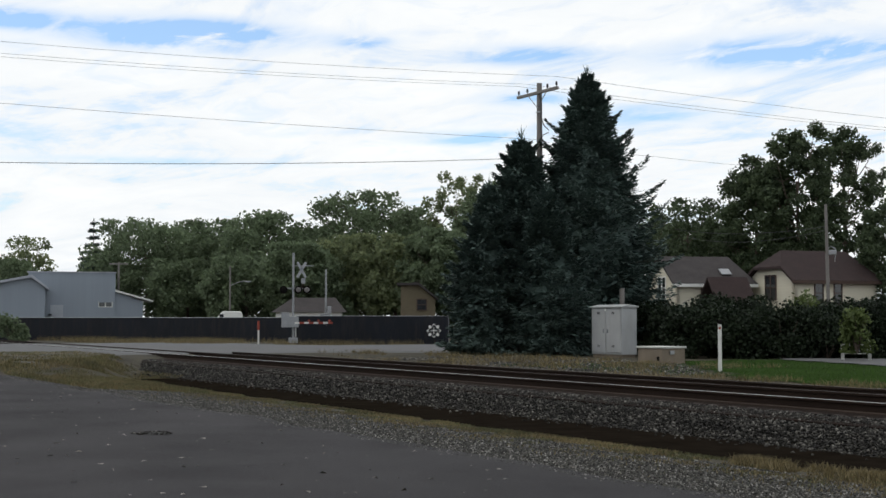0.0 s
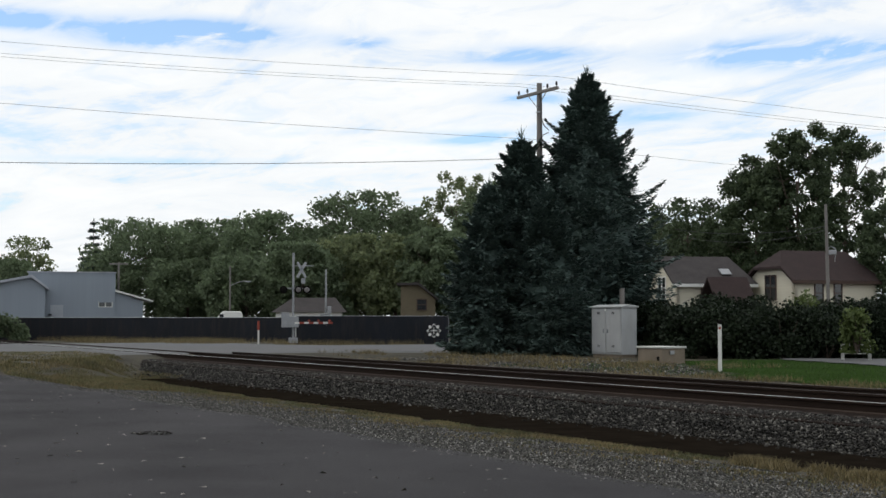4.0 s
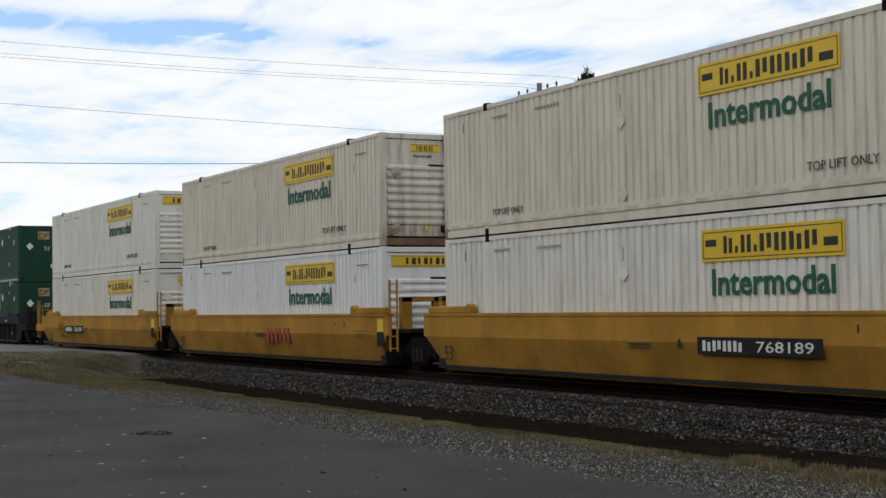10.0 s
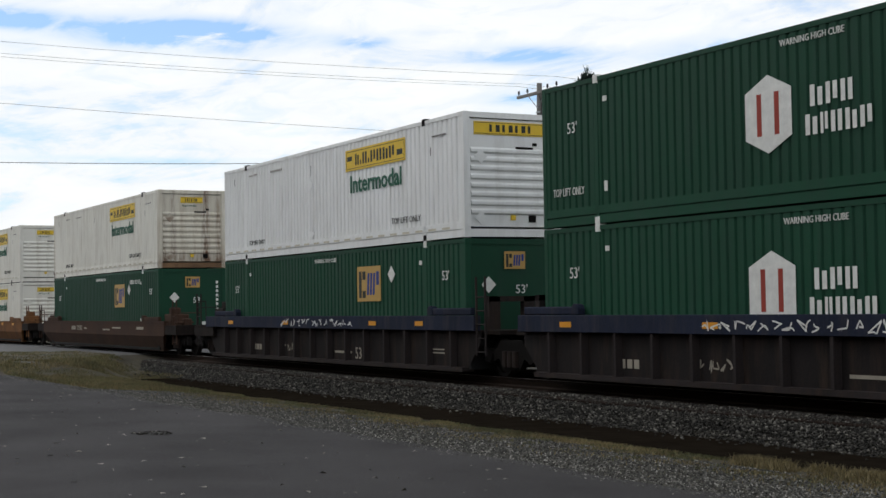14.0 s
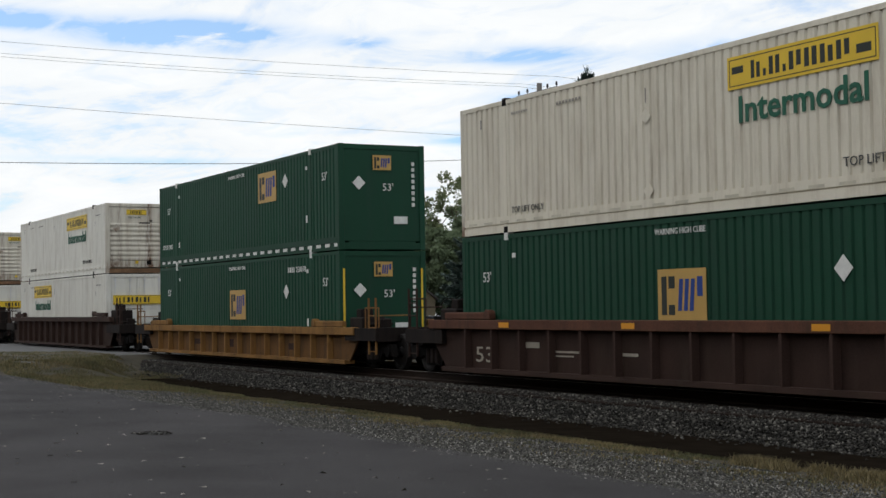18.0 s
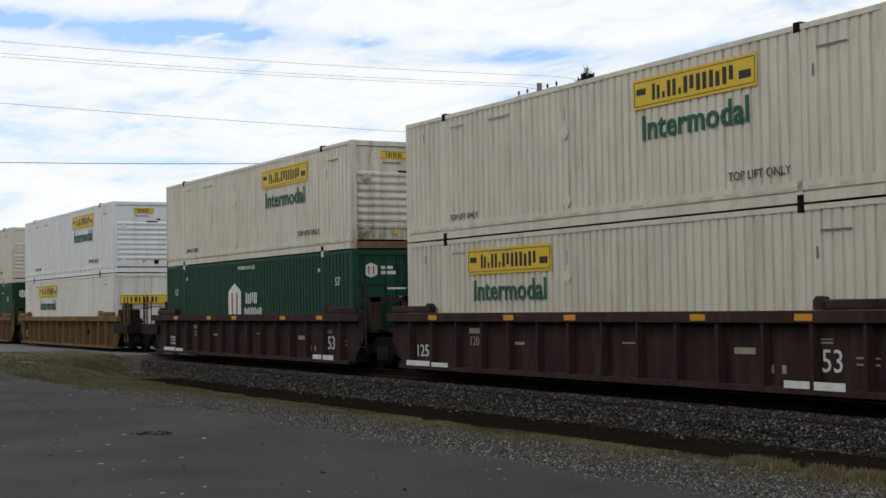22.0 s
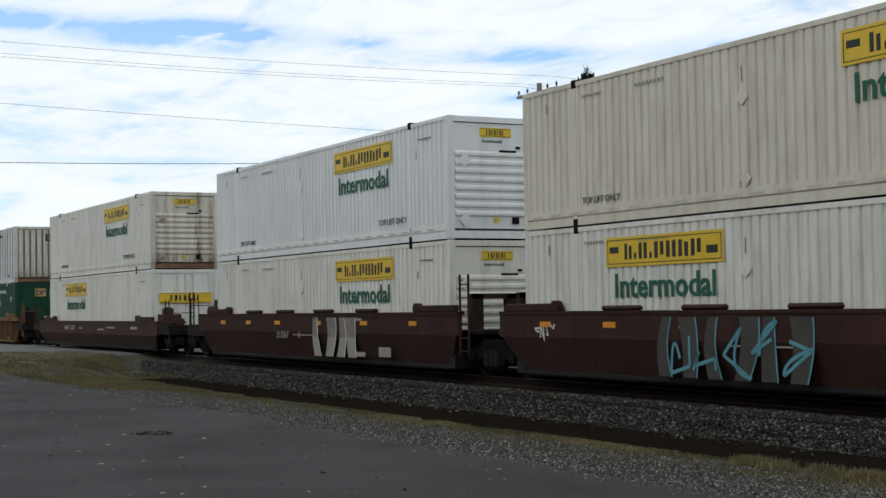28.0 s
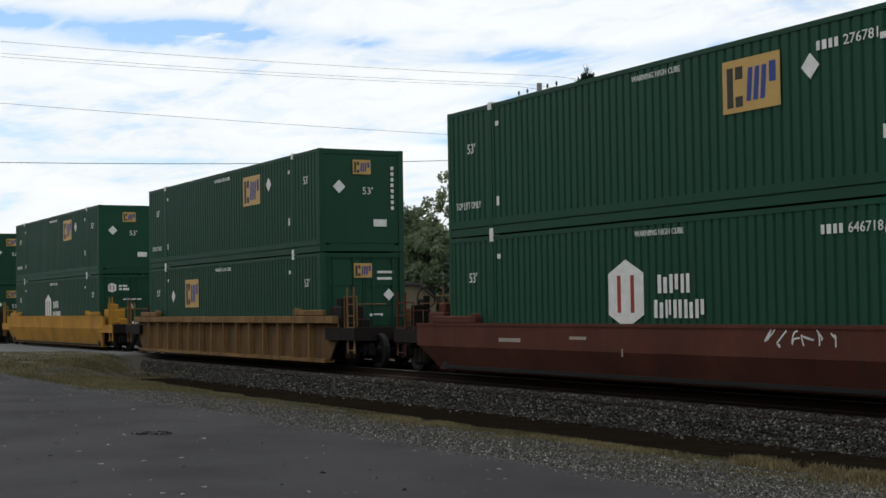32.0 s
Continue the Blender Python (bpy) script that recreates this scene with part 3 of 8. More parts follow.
def shrub(bearing, dist, height, width, seed, leaves=None, label="", count=1500, card=0.13, base=-0.3):
    rng = np.random.default_rng(seed)
    x, y = spot(bearing, dist)
    ob = thing("shrub", label or "dense dark green shrub in the hedge", "shrub", "hedge shrubs")
    ob.matrix_world = pose(x, y, base)
    bm = bmesh.new()
    for i in range(7):
        a = i * 0.9
        tube(bm, (0, 0, 0), (math.cos(a) * width * 0.3, math.sin(a) * width * 0.3, height * 0.7), 0.03, 0.008, 4)
    part("stems", bm, M_BARK, ob)
    lob = 14
    pts = []
    for i in range(lob):
        a, f = rng.uniform(0, 6.283), rng.uniform(0.1, 0.85)
        c = np.array((math.cos(a) * width * 0.36 * (1 - 0.5 * f), math.sin(a) * width * 0.36 * (1 - 0.5 * f), f * height))
        d = rng.normal(size=(count // lob, 3)); d /= np.linalg.norm(d, axis=1, keepdims=True)
        p = c + d * np.array((width * 0.24, width * 0.24, height * 0.2)) * rng.uniform(0.5, 1.15, (count // lob, 1))
        pts.append(p)
    pts = np.concatenate(pts)
    pts[:, 2] = np.clip(pts[:, 2], 0.05, height * 1.05)
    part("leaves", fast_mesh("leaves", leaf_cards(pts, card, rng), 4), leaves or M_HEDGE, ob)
    return ob


TREES = (
    (73.52, 165, 12.7, 11.5, M_LEAF), (71.74, 175, 13.1, 10.5, M_LEAF), (70.47, 160, 12.4, 9.5, M_LEAF), (68.98, 150, 12.4, 11.0, M_LEAF),
    (67.04, 165, 11.7, 9.5, M_LEAF), (65.21, 150, 14.7, 11.5, M_LEAF), (63.37, 160, 13.8, 8.5, M_LEAF), (60.23, 140, 15.0, 8.5, M_LEAF),
    (62.51, 130, 9.7, 6.4, M_LEAF), (54.22, 150, 11.9, 8.0, M_LEAF), (51.9, 140, 10.6, 8.5, M_LEAF_DARK), (78.43, 185, 8.8, 8.4, M_LEAF),
    (67.7, 135, 8.6, 7.5, M_LEAF), (64.13, 135, 9.4, 7.0, M_LEAF_YELLOW), (66.1, 140, 9.6, 8.0, M_LEAF_YELLOW), (69.8, 140, 7.5, 8.0, M_LEAF), (72.0, 158, 8.0, 8.0, M_LEAF), (75.0, 175, 9.6, 8.0, M_LEAF),
    (61.4, 128, 7.5, 6.0, M_LEAF_DARK), (59.0, 120, 8.0, 7.0, M_LEAF_DARK))
for i, (b, d, h, w, lm) in enumerate(TREES):
    broad_tree(b, d, h, w * 1.08, 100 + i, lm, count=15000, low=0.04, gap=0.12, card=0.2, label="broad-leaved tree with yellowing leaves" if lm is M_LEAF_YELLOW else "")
broad_tree(61.75, 150, 17.2, 7.0, 140, M_LEAF_YELLOW, count=6500, gap=0.7, card=0.17, label="tall thin-crowned tree behind the spruces")
broad_tree(77.83, 190, 12.1, 6.8, 141, M_LEAF_YELLOW, count=2600, gap=0.9, low=0.45, card=0.2, label="sparse bare-topped tree behind the grey shed")
broad_tree(53.05, 135, 12.6, 9.2, 142, M_LEAF_DARK, count=8500, gap=0.6, card=0.17, label="loose-crowned dark tree behind the cream house")
broad_tree(50.43, 128, 15.9, 7.6, 143, M_LEAF_DARK, count=30000, low=0.02, lobes=110, card=0.15, label="tall dark tree behind the cream houses")
broad_tree(48.9, 126, 17.9, 7.4, 144, M_LEAF_DARK, count=30000, low=0.02, lobes=110, card=0.15, label="tall dark tree behind the cream houses")
broad_tree(47.2, 132, 18.9, 7.4, 145, M_LEAF_DARK, count=18000, low=0.1, gap=0.5, lobes=90, card=0.15, label="tall dark tree with gaps in its crown")
broad_tree(45.2, 101, 9.6, 5.6, 146, M_LEAF_DARK, count=24000, card=0.13, label="broad-leaved tree beside the brown-roofed house")
spruce(56.76, 66, 12.5, 8.6, 11, "tall dark blue-green spruce beside the signal cabinet")
spruce(59.3, 65, 9.6, 6.8, 12, "dark blue-green spruce half merged with a taller one")
spruce(60.55, 62.5, 7.2, 4.2, 13, "small dark spruce at the end of the row")
spruce(58.3, 62, 7.0, 4.6, 14, "broad low spruce in front of the taller ones")
spruce(55.5, 64.5, 4.4, 2.6, 15, "small dark spruce behind the signal cabinet")
spruce(75.49, 168, 12.4, 6.2, 16, "thin half-bare conifer behind the grey shed", 0.8, sparse=True)
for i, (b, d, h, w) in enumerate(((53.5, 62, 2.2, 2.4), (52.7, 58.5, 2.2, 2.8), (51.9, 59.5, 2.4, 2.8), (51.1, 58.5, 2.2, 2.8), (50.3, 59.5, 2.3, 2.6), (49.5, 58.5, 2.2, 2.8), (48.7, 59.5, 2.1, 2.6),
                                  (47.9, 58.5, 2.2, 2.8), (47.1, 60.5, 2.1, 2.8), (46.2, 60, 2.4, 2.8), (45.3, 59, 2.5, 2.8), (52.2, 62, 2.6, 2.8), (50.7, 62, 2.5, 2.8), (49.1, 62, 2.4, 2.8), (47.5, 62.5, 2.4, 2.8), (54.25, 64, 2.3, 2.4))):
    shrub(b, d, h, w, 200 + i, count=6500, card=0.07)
shrub(48.85, 60, 3.1, 1.7, 230, M_LEAF_FRESH, "light green young shrub above the hedge", 1600, 0.09)
shrub(46.85, 55.0, 1.75, 1.2, 231, M_LEAF_FRESH, "light green loose shrub overhanging the white bench", 1300, 0.085, base=0.05)
shrub(78.4, 105, 1.9, 2.2, 232, M_LEAF, "small green bush at the fence", 1500, 0.12)
# ---------------------------------------------------------------- train
def along(t):
    """Way of the train along the track at t seconds."""
    u = (t - 20) / 10
    return 10 * (21.60429 * u + 0.0462 * u * u + 0.03163 * u ** 3)


STAMPS = [0, 2, 4, 6, 8, 10, 12, 14, 16, 18, 20, 22, 24, 26, 28, 30, 32]
MOVING = []


def ride(ob, s, turn=0):
    MOVING.append((ob, s, turn))


P_WHITE = mat("white_container_paint", (0.70, 0.685, 0.62), 0.55, var=0.07, scale=0.7, bump=0.06, rnd=0.04, stain=(0.36, 0.31, 0.24), stain_amt=0.5)
P_CREAM = mat("cream_container_paint", (0.64, 0.595, 0.49), 0.6, var=0.07, scale=0.7, bump=0.06, rnd=0.05, stain=(0.34, 0.28, 0.2), stain_amt=0.5)
P_COOL = mat("clean_white_container_paint", (0.74, 0.745, 0.735), 0.5, var=0.05, scale=0.7, bump=0.05, rnd=0.03, stain=(0.4, 0.38, 0.34), stain_amt=0.35)
P_RUSTY = mat("streaked_end_paint", (0.60, 0.565, 0.48), 0.6, var=0.12, scale=1.0, bump=0.06, rnd=0.05, stain=(0.30, 0.22, 0.14), stain_amt=0.6)
def streaked(m, marks_at, low):
    """Rust that runs down an end wall in streaks and gathers at its foot."""
    nt = m.node_tree
    n, l = nt.nodes.new, nt.links.new
    b = nt.nodes["Principled BSDF"]
    old = b.inputs["Base Color"].links[0].from_socket
    tc, sep = n("ShaderNodeTexCoord"), n("ShaderNodeSeparateXYZ")
    l(tc.outputs["Object"], sep.inputs[0])
    mp, ns = n("ShaderNodeMapping"), n("ShaderNodeTexNoise")
    mp.inputs["Scale"].default_value = (1, 7, 1.3)
    l(tc.outputs["Object"], mp.inputs[0]); l(mp.outputs[0], ns.inputs["Vector"])
    ns.inputs["Scale"].default_value, ns.inputs["Detail"].default_value, ns.inputs["Roughness"].default_value = 1.5, 7, 0.7
    total = None
    for at, wide, amount in marks_at:
        d = n("ShaderNodeMath"); d.operation = "SUBTRACT"
        l(sep.outputs[1], d.inputs[0]); d.inputs[1].default_value = at
        ab = n("ShaderNodeMath"); ab.operation = "ABSOLUTE"
        l(d.outputs[0], ab.inputs[0])
        r = n("ShaderNodeMapRange")
        r.inputs[1].default_value, r.inputs[2].default_value, r.inputs[3].default_value, r.inputs[4].default_value = 0.0, wide, amount, 0.0
        l(ab.outputs[0], r.inputs[0])
        if total is None:
            total = r
        else:
            s2 = n("ShaderNodeMath"); s2.operation = "ADD"
            l(total.outputs[0], s2.inputs[0]); l(r.outputs[0], s2.inputs[1])
            total = s2
    foot = n("ShaderNodeMapRange")
    foot.inputs[1].default_value, foot.inputs[2].default_value, foot.inputs[3].default_value, foot.inputs[4].default_value = 0.2, 0.75, low, 0.0
    l(sep.outputs[2], foot.inputs[0])
    s3 = n("ShaderNodeMath"); s3.operation = "ADD"
    l(total.outputs[0], s3.inputs[0]); l(foot.outputs[0], s3.inputs[1])
    br = n("ShaderNodeMapRange")
    br.inputs[1].default_value, br.inputs[2].default_value, br.inputs[4].default_value = 0.36, 0.62, 1.25
    l(ns.outputs["Fac"], br.inputs[0])
    mul = n("ShaderNodeMath"); mul.operation = "MULTIPLY"; mul.use_clamp = True
    l(s3.outputs[0], mul.inputs[0]); l(br.outputs[0], mul.inputs[1])
    mx = n("ShaderNodeMix"); mx.data_type = "RGBA"
    l(mul.outputs[0], mx.inputs[0]); l(old, mx.inputs[6]); mx.inputs[7].default_value = (0.13, 0.062, 0.03, 1)
    l(mx.outputs[2], b.inputs["Base Color"])


streaked(P_RUSTY, ((-0.72, 0.16, 0.5), (0.52, 0.2, 0.85), (1.0, 0.14, 0.5), (-1.05, 0.12, 0.4)), 0.7)
P_GREEN = mat("green_container_paint", (0.0065, 0.050, 0.026), 0.6, spec=0.2, var=0.14, scale=0.6, bump=0.06, rnd=0.12, stain=(0.016, 0.045, 0.032), stain_amt=0.5)
P_GREY = mat("weathered_white_paint", (0.64, 0.645, 0.65), 0.6, var=0.09, scale=0.7, bump=0.06, stain=(0.34, 0.29, 0.24), stain_amt=0.5)
P_MARK = mat("worn_dark_lettering", (0.09, 0.09, 0.085), 0.7, var=0.4, scale=9, bump=0)
P_TAPE = mat("faded_reflector_tape", (0.50, 0.46, 0.36), 0.6, var=0.2, bump=0)
P_ASH = mat("grey_post_paint", (0.17, 0.16, 0.155), 0.7, var=0.2, bump=0.05)
P_FADED = mat("faded_emblem_paint", (0.20, 0.185, 0.155), 0.7, var=0.25, bump=0)
P_FAINT = mat("faded_small_lettering", (0.30, 0.28, 0.25), 0.7, var=0.2, bump=0)
P_POST = mat("grey_rivet_post", (0.20, 0.195, 0.185), 0.8, var=0.3, bump=0.1)
P_SILL = mat("rusty_container_sill", (0.17, 0.10, 0.055), 0.85, var=0.4, scale=3, bump=0.2, stain=(0.05, 0.03, 0.02), stain_amt=0.8)
P_YELLOW = mat("sign_yellow", (0.68, 0.46, 0.035), 0.5, var=0.08, bump=0.03)
P_GOLD = mat("logo_gold", (0.46, 0.29, 0.085), 0.5, var=0.1, bump=0.03)
P_INK = mat("dark_lettering", (0.025, 0.03, 0.025), 0.6, var=0.1, bump=0)
P_FOREST = mat("green_lettering", (0.015, 0.10, 0.06), 0.6, var=0.12, bump=0)
P_BLUE = mat("blue_lettering", (0.02, 0.05, 0.22), 0.6, var=0.1, bump=0)
P_RED = mat("red_lettering", (0.28, 0.04, 0.025), 0.6, var=0.1, bump=0)
P_CHALK = mat("white_lettering", (0.66, 0.66, 0.63), 0.65, var=0.15, scale=6, bump=0)
P_STEEL = mat("dirty_running_gear", (0.007, 0.006, 0.0056), 0.9, spec=0.1, var=0.4, scale=4, bump=0.3)
P_DARK = mat("dark_gap", (0.012, 0.012, 0.012), 0.9, var=0.2, bump=0.1)
P_RUST = mat("rusty_steel", (0.018, 0.012, 0.010), 0.9, var=0.35, scale=4, bump=0.3)
P_WHEEL = mat("wheel_steel", (0.009, 0.0075, 0.007), 0.8, metal=0.0, var=0.2, bump=0.1)
P_ORANGE = mat("orange_reflector", (0.62, 0.27, 0.02), 0.45, var=0.05, bump=0)

CL, CW, CH = 16.15, 1.295, 2.88
CACHE = {}


def cached(key, make):
    if key not in CACHE:
        CACHE[key] = make()
    return CACHE[key]


def side_panel_mesh(sgn, pitch, depth, flat):
    """A pressed-steel wall: an outer skin with upright folds, and a plain inner skin."""
    z0, z1 = 0.30, 2.80
    out = []
    x = 0.10
    while x + pitch < CL - 0.08:
        a, b = pitch * flat, pitch * (1 - flat)
        r = b * 0.34
        for px, d in ((x, 0), (x + a, 0), (x + a + r, depth), (x + pitch - r, depth)):
            out.append((px, d))
        x += pitch
    out.append((x, 0)); out.append((CL - 0.10, 0))
    verts, faces = [], []
    y0, yi = CW - 0.014, CW - 0.085
    for px, d in out:
        for z in (z0, z1):
            verts.append((px, sgn * (y0 - d), z))
    k = len(out)
    for i in range(k - 1):
        f = (2 * i, 2 * i + 2, 2 * i + 3, 2 * i + 1)
        faces.append(f if sgn < 0 else f[::-1])
    b = len(verts)
    verts += [(0.1, sgn * yi, z0), (CL - 0.1, sgn * yi, z0), (CL - 0.1, sgn * yi, z1), (0.1, sgn * yi, z1)]
    faces.append((b, b + 3, b + 2, b + 1))
    return raw_mesh("side_panel", verts, faces)


def simple(name, *boxes, bevel=0.0):
    bm = bmesh.new()
    for b in boxes:
        box(bm, *b)
    return mesh_of(bm, name, bevel)


def end_mesh(kind):
    """The end wall that faces forward: horizontally pressed, plain, upright-grooved, or a pair of doors."""
    bm = bmesh.new()
    x = CL - 0.05
    if kind == "ribbed":
        box(bm, x - 0.05, x, -1.14, 1.14, 0.25, 2.72)
    elif kind == "plain":
        box(bm, x - 0.05, x + 0.02, -1.14, 1.14, 0.25, 2.74)
        box(bm, x + 0.02, x + 0.035, -1.0, 1.0, 0.12, 0.24)
    elif kind == "grooved":
        box(bm, x - 0.05, x, -1.14, 1.14, 0.25, 2.74)
    return mesh_of(bm, "end_panel")


def end_rib_mesh(z):
    bm = bmesh.new()
    x = CL - 0.05
    prism(bm, [(x - 0.002, z), (x + 0.04, z + 0.04), (x + 0.04, z + 0.10), (x - 0.002, z + 0.15)], "y", -1.10, 1.10)
    return mesh_of(bm, "end_rib")


def door_mesh(sgn):
    bm = bmesh.new()
    x = CL - 0.05
    a, b = (0.01, 1.13) if sgn > 0 else (-1.13, -0.01)
    box(bm, x - 0.05, x, a, b, 0.2, 2.74)
    for z0, z1 in ((0.28, 0.72), (0.84, 1.28), (1.40, 1.84), (1.96, 2.62)):
        box(bm, x, x + 0.022, a + 0.09, b - 0.09, z0, z1)
    return mesh_of(bm, "door")


def rod_mesh(y):
    bm = bmesh.new()
    x = CL - 0.012
    tube(bm, (x, y, 0.18), (x, y, 2.76), 0.02, seg=6)
    for z in (0.3, 1.0, 1.9, 2.6):
        box(bm, x - 0.03, x + 0.028, y - 0.045, y + 0.045, z, z + 0.07)
    box(bm, x, x + 0.03, y - 0.02, y + 0.22, 1.08, 1.13)
    return mesh_of(bm, "locking_rod")


def letter_blocks(widths, x0, x1, z0, z1, y, depth=0.004):
    """Plain blocks that stand for a word which is not lettered."""
    bm = bmesh.new()
    gap = 0.28
    unit = (x1 - x0) / (sum(widths) + gap * (len(widths) - 1))
    x = x0
    for i, w in enumerate(widths):
        e = x + w * unit
        s = unit * 0.3
        if w < 0.6:
            box(bm, x, e, y - depth, y, z0, z0 + (z1 - z0) * 0.4)
        else:
            box(bm, x, x + (e - x) * 0.38, y - depth, y, z0, z1)
            box(bm, x + (e - x) * 0.62, e, y - depth, y, z0 + (z1 - z0) * (0.0, 0.18, 0.0)[i % 3], z1 - (z1 - z0) * (0.15, 0.0, 0.0)[i % 3])
        x = e + gap * unit
    return mesh_of(bm, "lettering")


FACE_Y = -CW - 0.001


def write(parent, text, x, z, height, material, y=FACE_Y, turn=0.0, label="", name="lettering", bold=0.0, squeeze=None):
    me, w = text_mesh(text, height, bold=bold)
    ob = part(name, me, material, parent, label)
    sx = 1.0 if squeeze is None else squeeze / w
    ob.matrix_basis = pose(x, y, z, 0, 0, turn) @ Matrix.Diagonal((sx, 1, 1, 1))
    return ob


def marks(parent, material, rows, y=FACE_Y):
    """Small writing that cannot be read: a plain bar each."""
    for x0, x1, z0, z1 in rows:
        part("marking", cached(("mark", x0, x1, z0, z1, y), lambda: simple("marking", (x0, x1, y - 0.003, y + 0.002, z0, z1))), material, parent)


def shell(kind, paint, end, end_paint=None):
    """Frame, walls and roof of a 53-foot container, its lower left corner at the origin."""
    label = {"signbox": "white 53-foot steel container with a yellow sign and green lettering", "goldbox": "dark green corrugated 53-foot container with a gold emblem",
             "hexbox": "dark green corrugated 53-foot container with a white hexagon emblem", "postbox": "weathered white container with upright posts and a faded emblem"}[kind]
    if paint is P_CREAM:
        label = "faded cream 53-foot container with a yellow sign and green lettering"
    c = thing("container", label, "container", "containers on the train")
    if kind == "postbox":
        pitch, depth, flat = 0.605, 0.022, 0.9
    else:
        pitch, depth, flat = 0.235, 0.032, 0.62
    for sgn in (-1, 1):
        part("side_panel", cached(("side", kind == "postbox", sgn), lambda: side_panel_mesh(sgn, pitch, depth, flat)), paint, c)
        def rail():
            bm = bmesh.new()
            prism(bm, [(sgn * a, z) for a, z in ((1.2, 0.014), (1.292, 0.014), (1.292, 0.17), (1.262, 0.175), (1.262, 0.2), (1.293, 0.205), (1.293, 0.36), (1.2, 0.36))], "x", 0.14, CL - 0.14)
            return mesh_of(bm, "bottom_rail")
        part("bottom_rail", cached(("brail", sgn), rail), paint, c)
        part("top_rail", cached(("trail", sgn), lambda: simple("top_rail", (0.14, CL - 0.14, min(sgn * 1.292, sgn * 1.2), max(sgn * 1.292, sgn * 1.2), 2.78, 2.87))), paint, c)
    part("roof", cached("roof", lambda: simple("roof", (0.1, CL - 0.1, -1.22, 1.22, 2.80, 2.845))), paint, c)
    part("floor", cached("floor", lambda: simple("floor", (0.1, CL - 0.1, -1.25, 1.25, 0.04, 0.16))), P_STEEL, c)
    part("rear_panel", cached("rear", lambda: simple("rear_panel", (0.03, 0.09, -1.15, 1.15, 0.2, 2.78))), paint, c)
    for x in (0.0, CL - 0.14):
        for sgn in (-1, 1):
            part("corner_post", cached(("post", x, sgn), lambda: simple("corner_post", (x, x + 0.14, min(sgn * 1.295, sgn * 1.13), max(sgn * 1.295, sgn * 1.13), 0.0, CH), bevel=0.012)), end_paint or paint, c)
        for z, nm in ((0.02, "end_sill"), (2.74, "end_header")):
            part(nm, cached((nm, x), lambda: simple(nm, (x + 0.01, x + 0.13, -1.13, 1.13, z, z + 0.13 + (0.05 if z < 1 else 0)))), P_SILL if end_paint and z < 1 else end_paint or paint, c)
    fit_paint = {"signbox": P_STEEL, "postbox": P_GREY}.get(kind, P_CHALK)
    for x in (1.92, CL - 2.06):
        for sgn in (-1, 1):
            part("lift_post", cached(("lift", x, sgn), lambda: simple("lift_post", (x, x + 0.13, min(sgn * 1.293, sgn * 1.2), max(sgn * 1.293, sgn * 1.2), 0.05, 2.85))), paint, c)
            for z in (0.0, CH - 0.14):
                part("corner_casting", cached(("cast", x, sgn, z), lambda: simple("corner_casting", (x - 0.02, x + 0.15, min(sgn * 1.30, sgn * 1.14), max(sgn * 1.30, sgn * 1.14), z, z + 0.145 + (0.03 if z > 1 else 0)), bevel=0.012)), fit_paint, c)
    ep = end_paint or paint
    if end == "doors":
        for sgn in (-1, 1):
            part("door", cached(("door", sgn), lambda: door_mesh(sgn)), ep, c)
        for y in (-0.92, -0.3, 0.3, 0.92):
            part("locking_rod", cached(("rod", y), lambda: rod_mesh(y)), P_GREY if kind == "signbox" else paint, c)
    else:
        # Grooved ends: the backing between the ribs is a darker grey.
        part("end_panel", cached(("end", end), lambda: end_mesh(end)), P_ASH if end == "grooved" else ep, c)
        if end == "ribbed":
            for i in range(8):
                part("end_rib", cached(("end_rib", i), lambda: end_rib_mesh(0.52 + i * 0.2)), ep, c)
        elif end == "grooved":
            for i in range(7):
                part("end_rib", cached("end_rib_up", lambda: simple("end_rib", (CL - 0.05, CL - 0.005, 0, 0.2, 0.3, 2.7))), ep, c).location.y = -1.08 + i * 0.31
    return c


def quad_plate(name, x0, x1, z0, z1, y=FACE_Y, t=0.003):
    return cached((name, x0, x1, z0, z1, y), lambda: simple(name, (x0, x1, y - t, y + 0.004, z0, z1)))


def diamond(size):
    def make():
        bm = bmesh.new()
        prism(bm, [(0, -size), (size, 0), (0, size), (-size, 0)], "y", -0.004, 0.003)
        return mesh_of(bm, "placard")
    return cached(("diamond", size), make)


END_X = CL + 0.002


def end_sign(c, y0, y1, z0, z1, proud=0.0):
    """A yellow sign plate on the end wall, with plain dark blocks."""
    x = END_X + proud
    s = part("sign", cached(("esign", y0, y1, z0, z1, proud), lambda: simple("sign", (x - 0.06, x, y0, y1, z0, z1))), P_YELLOW, c, "yellow sign plate")
    w = (y1 - y0)
    def make():
        bm = bmesh.new()
        n = 7
        for i in range(n):
            a = y0 + w * (0.2 + 0.6 * i / n)
            box(bm, x, x + 0.003, a, a + w * 0.6 / n * (0.62 if i % 2 else 0.4), z0 + (z1 - z0) * 0.22, z1 - (z1 - z0) * 0.22)
        for zz in (z0 + 0.02, z1 - 0.032):
            box(bm, x, x + 0.003, y0 + 0.02, y1 - 0.02, zz, zz + 0.012)
        return mesh_of(bm, "lettering")
    part("lettering", cached(("esl", y0, y1, z0, z1, proud), make), P_INK, s)


